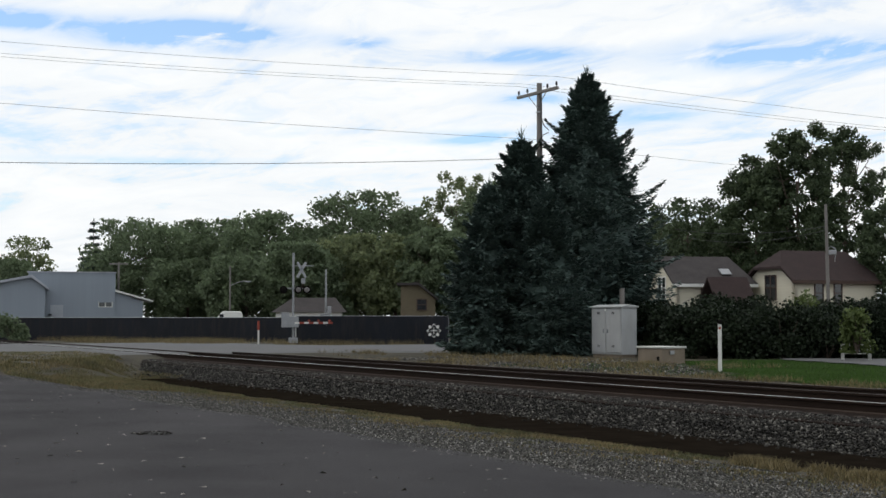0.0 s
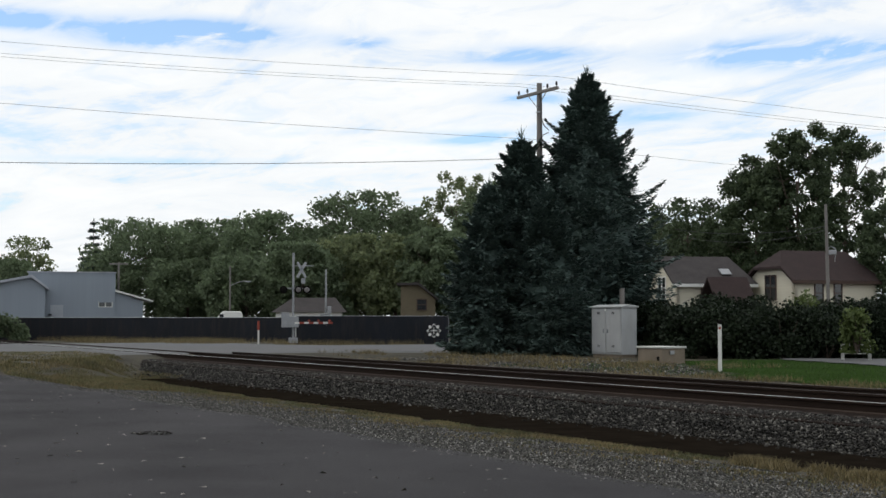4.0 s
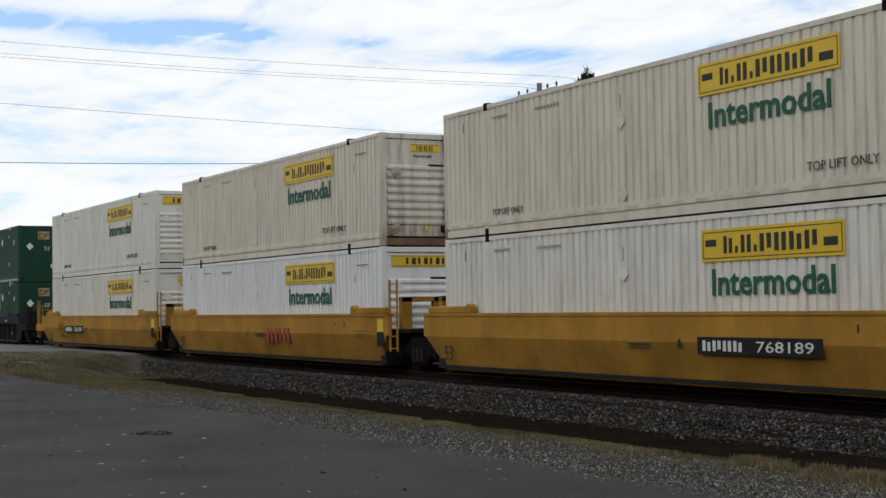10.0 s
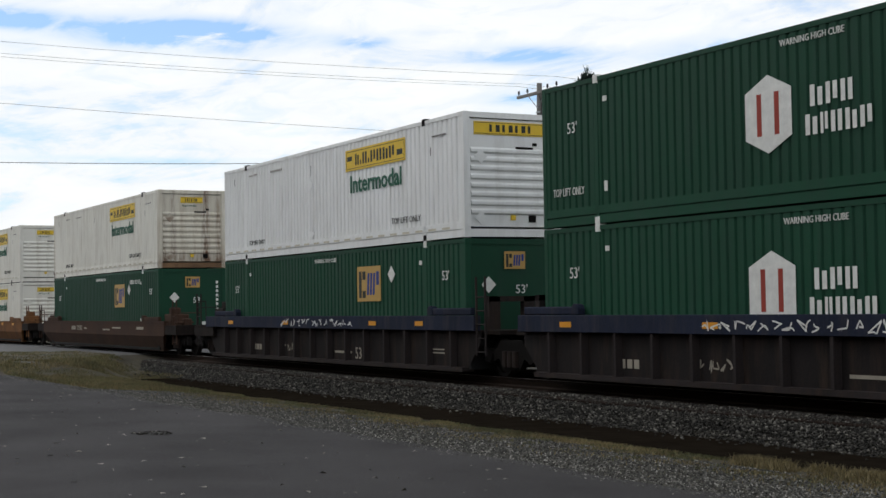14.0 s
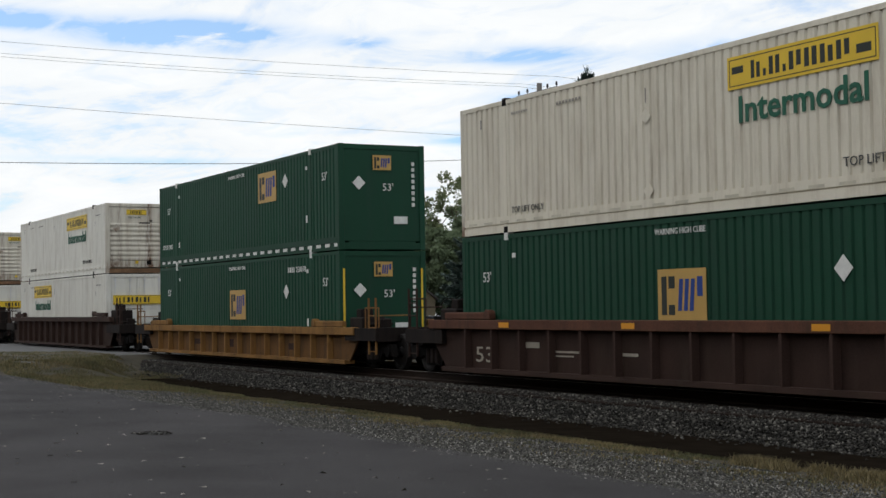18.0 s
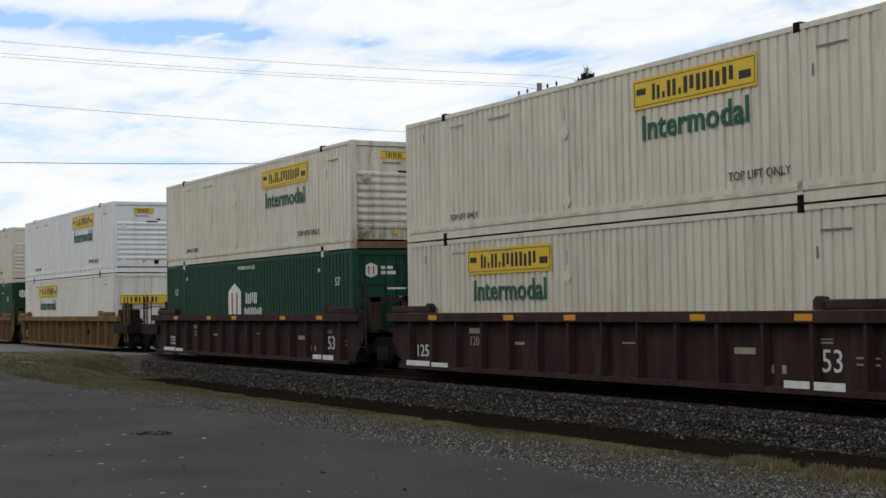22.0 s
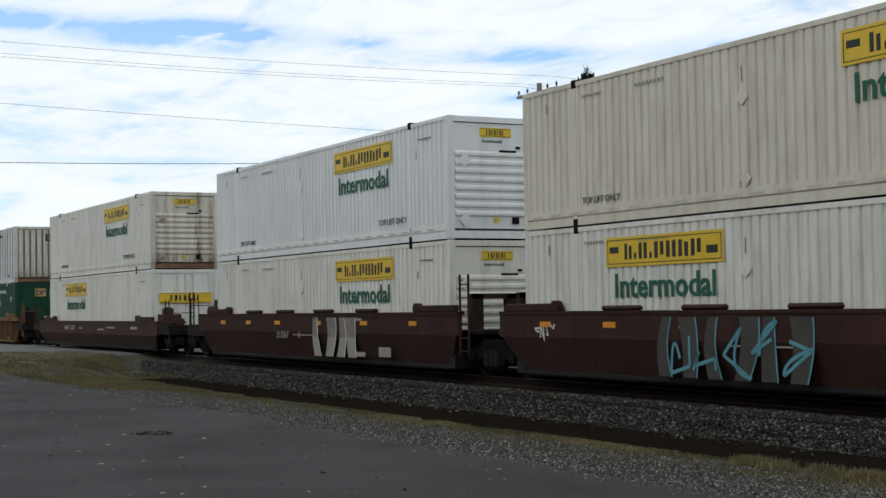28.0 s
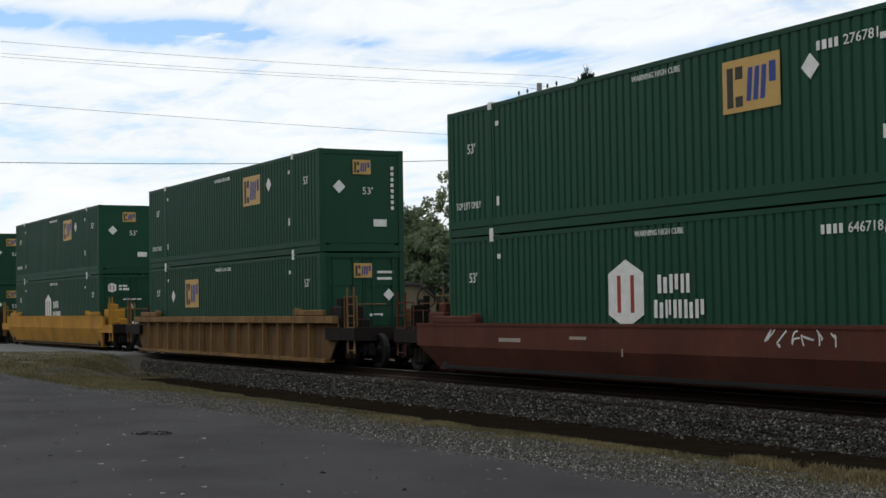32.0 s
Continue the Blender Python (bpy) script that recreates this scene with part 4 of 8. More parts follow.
def signbox(paint, end="ribbed", sign="small", rust=False, top=True):
    c = shell("signbox", paint, end, P_RUSTY if rust else None)
    x0 = 9.6 if end == "ribbed" else 3.05
    s = part("sign", quad_plate("sign", x0, x0 + 3.57, 2.04, 2.60), P_YELLOW, c, "yellow sign plate with dark block lettering")
    part("lettering", cached(("hl", x0), lambda: letter_blocks([0.8, 0.25, 0.9, 0.25, 1, 1, 1, 1], x0 + 0.62, x0 + 2.95, 2.17, 2.47, FACE_Y - 0.003)), P_INK, s)
    part("border", cached(("hb", x0), lambda: simple("border", (x0 + 0.05, x0 + 3.52, FACE_Y - 0.005, FACE_Y - 0.001, 2.09, 2.105), (x0 + 0.05, x0 + 3.52, FACE_Y - 0.005, FACE_Y - 0.001, 2.535, 2.55),
         (x0 + 0.05, x0 + 0.068, FACE_Y - 0.005, FACE_Y - 0.001, 2.105, 2.535), (x0 + 3.502, x0 + 3.52, FACE_Y - 0.005, FACE_Y - 0.001, 2.105, 2.535), (x0 + 0.12, x0 + 0.42, FACE_Y - 0.005, FACE_Y - 0.001, 2.30, 2.42), (x0 + 3.1, x0 + 3.42, FACE_Y - 0.005, FACE_Y - 0.001, 2.2, 2.34))), P_INK, s)
    write(c, "Intermodal", x0 + 0.24, 1.47, 0.44, P_FOREST, label="green word Intermodal", bold=0.012, squeeze=3.1)
    write(c, "TOP LIFT ONLY", 12.35, 0.5, 0.15, P_MARK, squeeze=1.6)
    write(c, "TOP LIFT ONLY", 2.25, 0.42, 0.13, P_MARK, squeeze=1.3)
    for x, z in ((7.2, 1.9), (7.25, 0.52)):
        ob = part("placard_holder", diamond(0.16), paint, c); ob.location = (x, FACE_Y - 0.004, z)
    marks(c, P_ASH, ((7.19, 7.21, 2.15, 2.42), (14.6, 15.3, 2.43, 2.46), (0.95, 0.99, 2.35, 2.55), (14.5, 14.53, 2.0, 2.2)))
    marks(c, P_FAINT, tuple((2.3 + k * 0.1, 2.36 + k * 0.1, 2.52, 2.57) for k in range(7)) + tuple((4.1 + k * 0.12, 4.17 + k * 0.12, 2.5, 2.56) for k in range(8)))
    part("reflector_strip", cached("pale_dashes", lambda: simple("reflector_strip", *[(0.35 + i * 0.7, 0.72 + i * 0.7, -1.2965, -1.29, 0.22, 0.27) for i in range(22)])), P_TAPE, c, "row of faded reflector dashes")
    if sign == "small":
        end_sign(c, -0.42, 0.42, 2.40, 2.62, -0.04 if end == "ribbed" else 0.0)
        ob = write(c, "Intermodal", END_X - 0.04, 2.27, 0.085, P_FOREST, y=-0.36, turn=90)
    else:
        end_sign(c, -1.0, 1.0, 1.62 if end == "doors" else 2.36, 2.0 if end == "doors" else 2.66, 0.035 if end == "doors" else -0.035)
    # marks on the end wall
    def tags():
        bm = bmesh.new()
        for y0, y1, z0, z1 in ((0.1, 0.55, 2.05, 2.10), (-0.1, 0.35, 1.96, 2.0), (0.42, 0.60, 0.36, 0.52), (0.55, 0.66, 2.14, 2.2)):
            box(bm, CL - 0.052, CL - 0.02, y0, y1, z0, z1)
        return mesh_of(bm, "marking")
    if end == "ribbed":
        part("marking", cached("signbox_tags", tags), P_STEEL, c)
        part("marking", cached("signbox_tag_y", lambda: simple("marking", (CL - 0.052, CL - 0.02, -0.06, 0.06, 0.4, 0.52))), P_YELLOW, c)
        for z in (1.85, 0.45):
            ob = part("placard_holder", diamond(0.17), ep_of(paint, rust), c)
            ob.matrix_basis = pose(CL - 0.012, -0.85, z, 0, 0, 90)
    return c


def ep_of(paint, rust):
    return P_RUSTY if rust else paint


def emblem_gold(c, x, z, w, h, faded=False, y=FACE_Y):
    """A square emblem drawn as plain dark and blue shapes on gold."""
    s = part("emblem", quad_plate("emblem", x, x + w, z, z + h, y), P_FADED if faded else P_GOLD, c, "faded grey emblem" if faded else "square gold emblem with dark and blue shapes")
    yy = y - 0.003
    def dark():
        bm = bmesh.new()
        box(bm, x + 0.08 * w, x + 0.19 * w, yy - 0.003, yy, z + 0.1 * h, z + 0.86 * h)
        box(bm, x + 0.23 * w, x + 0.36 * w, yy - 0.003, yy, z + 0.62 * h, z + 0.86 * h)
        box(bm, x + 0.23 * w, x + 0.36 * w, yy - 0.003, yy, z + 0.1 * h, z + 0.3 * h)
        return mesh_of(bm, "emblem_shape")
    def blue():
        bm = bmesh.new()
        for a, b in ((0.42, 0.50), (0.54, 0.62), (0.66, 0.74)):
            prism(bm, [(x + a * w, z + 0.18 * h), (x + b * w, z + 0.18 * h), (x + (b + 0.04) * w, z + 0.8 * h), (x + (a + 0.04) * w, z + 0.8 * h)], "y", yy - 0.003, yy)
        box(bm, x + 0.82 * w, x + 0.93 * w, yy - 0.003, yy, z + 0.46 * h, z + 0.84 * h)
        return mesh_of(bm, "emblem_shape")
    part("emblem_shape", cached(("ed", x, z, w, h, y), dark), P_STEEL if faded else P_INK, s)
    part("emblem_shape", cached(("eb", x, z, w, h, y), blue), P_ASH if faded else P_BLUE, s)
    return s


def green_marks(c, number=None):
    write(c, "53'", 0.95, 1.86, 0.22, P_CHALK)
    write(c, "53'", 15.0, 1.95, 0.22, P_CHALK)
    write(c, "WARNING HIGH CUBE", 7.4, 2.58, 0.11, P_CHALK, squeeze=1.5)
    write(c, "TOP LIFT ONLY", 0.4, 0.62, 0.16, P_CHALK, squeeze=1.15)
    if number:
        write(c, number, 13.05, 2.38, 0.16, P_CHALK, squeeze=0.75)
        marks(c, P_CHALK, ((12.45, 12.53, 2.38, 2.53), (12.58, 12.68, 2.38, 2.53), (12.73, 12.81, 2.38, 2.53), (12.86, 12.94, 2.38, 2.53)))
    marks(c, P_CHALK, ((2.25, 2.36, 0.62, 0.82), (2.24, 2.38, 2.36, 2.46), (13.85, 13.96, 0.85, 1.06), (13.84, 13.98, 2.34, 2.44)))


def goldbox(end="plain", logo="high", dashes=False, strips=False, number=None, white=False):
    c = shell("postbox" if white else "goldbox", P_GREY if white else P_GREEN, "grooved" if white else end, P_RUSTY if white else None)
    if white:
        emblem_gold(c, 2.75, 1.86, 1.1, 0.72, True)
        marks(c, P_STEEL, ((11.7, 12.9, 2.44, 2.56), (14.5, 14.8, 0.3, 0.42)))
        for i in range(26):
            part("post_strip", cached("post_strip", lambda: simple("post_strip", (-0.035, 0.035, -1.303, -1.27, 0.2, 2.8))), P_POST, c, "grey riveted post").location.x = 0.42 + i * 0.605
        e = emblem_gold(c, 0, 0, 0.5, 0.42, True, y=0.0)
        e.matrix_basis = pose(CL + 0.004, 0.25, 2.1, 0, 0, 90)
        return c
    place = {"high": (10.1, 1.64, 1.48, 0.9), "mid": (10.25, 1.5, 1.42, 0.9), "low": (7.47, 1.03, 1.42, 0.92), "left": (4.25, 1.44, 1.42, 0.95)}[logo]
    emblem_gold(c, *place)
    ob = part("placard", diamond(0.21), P_CHALK, c, "white diamond placard")
    ob.location = (12.3 if logo != "left" else 2.9, FACE_Y - 0.002, 2.16 if logo in ("high", "mid") else 1.84)
    green_marks(c, number)
    if dashes:
        part("reflector_strip", cached("dashes", lambda: simple("reflector_strip", *[(0.3 + i * 0.62, 0.62 + i * 0.62, -1.2935, -1.285, 0.1, 0.19) for i in range(26)])), P_CHALK, c, "row of white reflector dashes")
    if strips:
        for y in (-1.2, 1.14):
            part("reflector_strip", cached(("strip", y), lambda: simple("reflector_strip", (CL - 0.01, CL + 0.004, y, y + 0.06, 0.55, 2.4))), P_YELLOW, c, "yellow corner reflector strip")
    # the end wall's own emblem, placard and marks
    e = emblem_gold(c, 0, 0, 0.55, 0.4, False, y=0.0)
    e.matrix_basis = pose(CL + 0.004, -0.28, 2.18, 0, 0, 90)
    if end == "plain":
        ob = part("placard", diamond(0.19), P_CHALK, c, "white diamond placard")
        ob.matrix_basis = pose(CL + 0.004, -0.7, 1.82, 0, 0, 90)
        write(c, "53'", CL + 0.003, 1.62, 0.2, P_CHALK, y=0.0, turn=90)
        part("plate", cached("eplate", lambda: simple("plate", (CL - 0.04, CL + 0.002, 0.35, 0.75, 0.72, 0.92))), P_CHALK, c, "white data plate")
        part("marking", cached("eidbar", lambda: simple("marking", *[(CL - 0.04, CL + 0.001, 0.9, 0.98, 1.2 + i * 0.16, 1.3 + i * 0.16) for i in range(8)])), P_CHALK, c)
    else:
        ob = part("placard", diamond(0.17), P_CHALK, c, "white diamond placard")
        ob.matrix_basis = pose(CL + 0.012, 0.78, 1.7, 0, 0, 90)
        part("marking", cached("door_bars", lambda: simple("marking", *[(CL - 0.03, CL - 0.02, a, b, z, z + 0.07) for a, b, z in ((0.45, 0.95, 2.3), (0.45, 0.9, 2.12), (-0.95, -0.5, 1.1), (0.2, 0.6, 1.1), (-0.95, -0.5, 0.8))])), P_CHALK, c)
    return c


def hexbox(end="ribbed", number=None):
    c = shell("hexbox", P_GREEN, end)
    def hexa(w, h):
        bm = bmesh.new()
        prism(bm, [(-w / 2, -h * 0.3), (0, -h / 2), (w / 2, -h * 0.3), (w / 2, h * 0.3), (0, h / 2), (-w / 2, h * 0.3)], "y", -0.004, 0.004)
        return mesh_of(bm, "emblem")
    def inner(w, h):
        bm = bmesh.new()
        for a in (-0.24, 0.14):
            box(bm, a * w, (a + 0.1) * w, -0.008, -0.004, -0.27 * h, 0.27 * h)
        return mesh_of(bm, "emblem_shape")
    e = part("emblem", cached("hex", lambda: hexa(1.15, 1.3)), P_CHALK, c, "white hexagon emblem with red bars")
    e.location = (7.08, FACE_Y, 1.52)
    part("emblem_shape", cached("hexin", lambda: inner(1.15, 1.3)), P_RED, e)
    part("lettering", cached("hexboxw1", lambda: letter_blocks([1, 0.9, 0.9], 8.1, 9.05, 1.52, 1.86, FACE_Y - 0.001)), P_CHALK, c)
    part("lettering", cached("hexboxw2", lambda: letter_blocks([1, 0.6, 0.9, 0.9, 0.9], 7.98, 9.45, 1.07, 1.40, FACE_Y - 0.001)), P_CHALK, c)
    green_marks(c, number)
    s = part("emblem", cached("hexs", lambda: hexa(0.36, 0.4)), P_CHALK, c)
    s.matrix_basis = pose(CL - 0.012 if end == "ribbed" else CL, -0.75, 2.33, 0, 0, 90)
    part("emblem_shape", cached("hexsin", lambda: inner(0.36, 0.4)), P_RED, s)
    x = CL - 0.052
    part("marking", cached(("hexboxend", end), lambda: simple("marking", *[(x, CL - 0.012 if end == "ribbed" else CL - 0.024, a, b, z, z + h) for a, b, z, h in
         ((-0.45, -0.1, 2.36, 0.08), (-0.45, -0.02, 2.22, 0.09), (-0.3, 0.5, 1.82, 0.05), (0.1, 0.5, 0.72, 0.2), (0.2, 0.4, 0.62, 0.1))])), P_CHALK, c)
    write(c, "53", CL - 0.012, 1.5, 0.14, P_CHALK, y=0.05, turn=90)
    return c


# well cars -----------------------------------------------------------
def car_paint(name, rgb, rnd=0.0, amt=0.75, stain=(0.045, 0.03, 0.022)):
    return mat(name, tuple(v * 0.8 for v in rgb), 0.8, spec=0.12, var=0.42, scale=0.9, bump=0.14, bscale=30, stain=stain, stain_amt=amt, rnd=rnd)


W_YELLOW = car_paint("yellow_car_paint", (0.46, 0.24, 0.038), amt=0.35, stain=(0.2, 0.1, 0.03))
W_BLACK = car_paint("sooty_car_paint", (0.032, 0.026, 0.026))
W_BLUE = car_paint("dark_blue_car_paint", (0.019, 0.024, 0.046), stain=(0.06, 0.055, 0.052), amt=0.5)
W_BROWN = car_paint("brown_car_paint", (0.064, 0.036, 0.025))
W_TAN = car_paint("orange_brown_car_paint", (0.19, 0.088, 0.036))
W_UMBER = car_paint("dark_brown_car_paint", (0.052, 0.030, 0.024))
W_OCHRE = car_paint("ochre_car_paint", (0.225, 0.132, 0.053), amt=0.9, stain=(0.055, 0.032, 0.02))
W_MAROON = car_paint("maroon_car_paint", (0.050, 0.026, 0.023), stain=(0.07, 0.058, 0.052), amt=0.6)
W_OX = car_paint("oxide_red_car_paint", (0.052, 0.025, 0.020), stain=(0.020, 0.015, 0.013), amt=0.8)
W_RED = car_paint("faded_red_car_paint", (0.105, 0.036, 0.024), amt=0.6)


W_RIB = car_paint("worn_brown_car_paint", (0.20, 0.122, 0.062), amt=0.7)
W_ORANGE = car_paint("faded_orange_car_paint", (0.27, 0.142, 0.047), amt=0.75, stain=(0.075, 0.042, 0.022))
# Recessed webs between the ribs, in a darker version of each car paint.
W_WEB = {W_ORANGE: car_paint("darker_orange_web", (0.16, 0.082, 0.031), amt=0.9), W_RIB: car_paint("darker_rib_web", (0.092, 0.040, 0.017), amt=0.85), W_OCHRE: car_paint("darker_ochre_web", (0.14, 0.082, 0.037), amt=0.95, stain=(0.045, 0.028, 0.02)), W_TAN: car_paint("darker_brown_web", (0.10, 0.056, 0.034), amt=0.8),
         W_UMBER: car_paint("darker_umber_web", (0.042, 0.024, 0.019)), W_MAROON: car_paint("darker_maroon_web", (0.042, 0.022, 0.020), stain=(0.075, 0.062, 0.055), amt=0.6), W_BLACK: car_paint("darker_black_web", (0.019, 0.016, 0.016))}
# Near-black finish for car end platforms, brackets and gear.
W_END_DARK = car_paint("near_black_car_end", (0.016, 0.012, 0.011), stain=(0.028, 0.020, 0.015))
W_SILL = car_paint("rusty_top_sill", (0.115, 0.052, 0.034), amt=0.7)


def truck(parent, x, three=False, wheel_r=0.46, base=1.78):
    """A bogie: cast side frames, springs, bolster, and its wheels."""
    def frame_mesh(sgn):
        bm = bmesh.new()
        h = base / 2
        y0, y1 = sorted((sgn * 1.0, sgn * 1.14))
        prism(bm, [(-h - 0.28, 0.36), (-h - 0.2, 0.66), (-h + 0.25, 0.66), (-0.45, 0.84), (0.45, 0.84), (h - 0.25, 0.66), (h + 0.2, 0.66), (h + 0.28, 0.36), (h - 0.14, 0.36), (h - 0.36, 0.44), (0.36, 0.2), (-0.36, 0.2), (-h + 0.36, 0.44), (-h + 0.14, 0.36)], "y", y0, y1)
        for a in (-h, h):
            tube(bm, (a, sgn * 1.0, 0.46), (a, sgn * 1.2, 0.46), 0.13, seg=10)
        return mesh_of(bm, "side_frame")
    def spring_mesh(sgn):
        bm = bmesh.new()
        tube(bm, (0, sgn * 1.15, 0.26), (0, sgn * 1.15, 0.6), 0.085, seg=8)
        return mesh_of(bm, "spring")
    def wheel_mesh(sgn):
        bm = bmesh.new()
        prof = ((0.70, wheel_r), (0.82, wheel_r - 0.012), (0.82, wheel_r - 0.09), (0.775, wheel_r - 0.12), (0.775, 0.14), (0.83, 0.11), (0.83, 0.0))
        seg = 20
        rings = []
        for y, r in ((0.69, wheel_r + 0.026), *prof):
            rings.append([bm.verts.new((math.cos(6.28319 * i / seg) * r, sgn * y, math.sin(6.28319 * i / seg) * r)) for i in range(seg)])
        for a, b in zip(rings, rings[1:]):
            for i in range(seg):
                try:
                    bm.faces.new((a[i], a[(i + 1) % seg], b[(i + 1) % seg], b[i]))
                except ValueError:
                    pass
        bm.faces.new(rings[0])
        bmesh.ops.remove_doubles(bm, verts=bm.verts, dist=1e-5)
        return mesh_of(bm, "wheel")
    body = cached(("bolster", base), lambda: simple("truck", (-0.25, 0.25, -1.1, 1.1, 0.45, 0.78), (-0.4, 0.4, -0.5, 0.5, 0.6, 0.86), (-base / 2 - 0.3, base / 2 + 0.3, -0.06, 0.06, 0.5, 0.56)))
    t = part("truck", body, P_STEEL, parent, "black cast-steel bogie")
    t.location = (x, 0, 0)
    for sgn in (-1, 1):
        part("side_frame", cached(("sf", sgn, base), lambda: frame_mesh(sgn)), P_STEEL, t)
        for a in (-0.22, 0, 0.22):
            part("spring", cached(("sg", sgn), lambda: spring_mesh(sgn)), P_RUST, t).location.x = a
        for a in (-base / 2, base / 2):
            w = part("wheel", cached(("wh", sgn, wheel_r), lambda: wheel_mesh(sgn)), P_WHEEL, t)
            w.location = (a, 0, wheel_r)
    for a in (-base / 2, base / 2):
        ax = part("axle", cached("axle", lambda: _axle()), P_STEEL, t)
        ax.location = (a, 0, wheel_r)
    return t


def _axle():
    bm = bmesh.new()
    tube(bm, (0, -1.0, 0), (0, 1.0, 0), 0.08, seg=8)
    return mesh_of(bm, "axle")


def ladder_mesh(x, y, z0, z1, w=0.42):
    bm = bmesh.new()
    for a in (x, x + w):
        box(bm, a - 0.02, a + 0.02, y - 0.02, y + 0.02, z0, z1)
    k = int((z1 - z0) / 0.3)
    for i in range(k):
        z = z0 + 0.08 + i * 0.3
        tube(bm, (x, y, z), (x + w, y, z), 0.014, seg=5)
    return mesh_of(bm, "ladder")


def well_car(style, paint, top, left, right, chord=None, label="", chord_h=0.2, ladder_paint=None):
    """One well unit. The container's left end is at x = 0. left, right: 'end' with platform and coupler, or 'joint'."""
    chord = chord or paint
    c = thing("well_car", label, "railway car", "well cars of the train")
    xl, xr = (-1.3 if left == "end" else -0.75), CL + (1.3 if right == "end" else 0.75)
    ends = (left, right)
    zb = 0.17
    for sgn in (-1, 1):
        ya, yb = sorted((sgn * 1.50, sgn * 1.40))
        if style == "smooth":
            def make():
                bm = bmesh.new()
                mid = top - 0.52
                # upper plate, and a lower plate folded inwards
                prism(bm, [(xl, mid), (xr, mid), (xr, top), (xl, top)], "y", ya, yb)
                o, i2 = sgn * 1.50, sgn * 1.385
                lo = sgn * 1.285
                vs = [bm.verts.new(p) for p in ((xl + 0.1, o, mid), (xr - 0.1, o, mid), (xr - 0.75, lo, zb), (xl + 0.75, lo, zb),
                                                (xl + 0.1, i2, mid), (xr - 0.1, i2, mid), (xr - 0.75, sgn * 1.22, zb), (xl + 0.75, sgn * 1.22, zb))]
                for f in ((0, 1, 2, 3), (7, 6, 5, 4), (0, 4, 5, 1), (1, 5, 6, 2), (2, 6, 7, 3), (3, 7, 4, 0)):
                    bm.faces.new([vs[k] for k in f])
                return mesh_of(bm, "side_sill")
            part("side_sill", cached(("smooth", sgn, top, ends), make), paint, c)
            part("top_chord", cached(("chord", sgn, top, ends), lambda: simple("top_chord", (xl, xr, min(sgn * 1.515, sgn * 1.33), max(sgn * 1.515, sgn * 1.33), top - 0.05, top + 0.012))), chord, c)
            part("bottom_chord", cached(("bch", sgn, ends), lambda: simple("bottom_chord", (xl + 0.8, xr - 0.8, min(sgn * 1.30, sgn * 1.1), max(sgn * 1.30, sgn * 1.1), zb - 0.04, zb + 0.06))), paint, c)
        else:
            def make():
                bm = bmesh.new()
                prism(bm, [(xl + 0.6, zb), (xr - 0.6, zb), (xr, 0.75), (xr, top - chord_h), (xl, top - chord_h), (xl, 0.75)], "y", *sorted((sgn * 1.36, sgn * 1.31)))
                return mesh_of(bm, "side_sill")
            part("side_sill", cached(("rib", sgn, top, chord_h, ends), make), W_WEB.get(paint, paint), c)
            part("top_chord", cached(("rchord", sgn, top, chord_h, ends), lambda: simple("top_chord", (xl, xr, min(sgn * 1.52, sgn * 1.34), max(sgn * 1.52, sgn * 1.34), top - chord_h, top), bevel=0.01)), chord, c)
            part("bottom_chord", cached(("rbch", sgn, ends), lambda: simple("bottom_chord", (xl + 0.6, xr - 0.6, min(sgn * 1.50, sgn * 1.2), max(sgn * 1.50, sgn * 1.2), zb - 0.05, zb + 0.05))), paint, c)
            n = 14
            for i in range(n):
                x = 0.35 + i * (CL - 0.85) / (n - 1)
                def rib():
                    bm = bmesh.new()
                    prism(bm, [(0.02, sgn * 1.355), (0.05, sgn * 1.505), (0.12, sgn * 1.505), (0.15, sgn * 1.355)], "z", zb + 0.04, top - chord_h + 0.004)
                    return mesh_of(bm, "rib")
                r = part("rib", cached(("ribm", sgn, top, chord_h), rib), paint, c)
                r.location.x = x
        # raised guide plates at the corners of the well
        for a in (-0.55, CL - 1.5):
            part("guide_plate", cached(("guide", sgn, top, a), lambda: simple("guide_plate", (a, a + 2.05, min(sgn * 1.48, sgn * 1.36), max(sgn * 1.48, sgn * 1.36), top + 0.01, top + 0.17), bevel=0.02)), chord, c)
        def knob():
            bm = bmesh.new()
            prism(bm, [(-0.13, 0.0), (0.13, 0.0), (0.13, 0.12), (0.08, 0.2), (-0.06, 0.22), (-0.13, 0.14)], "y", *sorted((sgn * 1.5, sgn * 1.33)))
            return mesh_of(bm, "guide_knob", 0.015)
        for a in (1.42, CL - 1.42):
            k = part("guide_knob", cached(("knob", sgn), knob), chord, c)
            k.location = (a, 0, top + 0.008)
    part("well_floor", cached("wfloor", lambda: simple("well_floor", (0.0, CL, -1.35, 1.35, 0.17, 0.246), (-0.3, 0.0, -1.35, 1.35, 0.17, 1.0), (CL, CL + 0.3, -1.35, 1.35, 0.17, 1.0))), P_DARK, c)
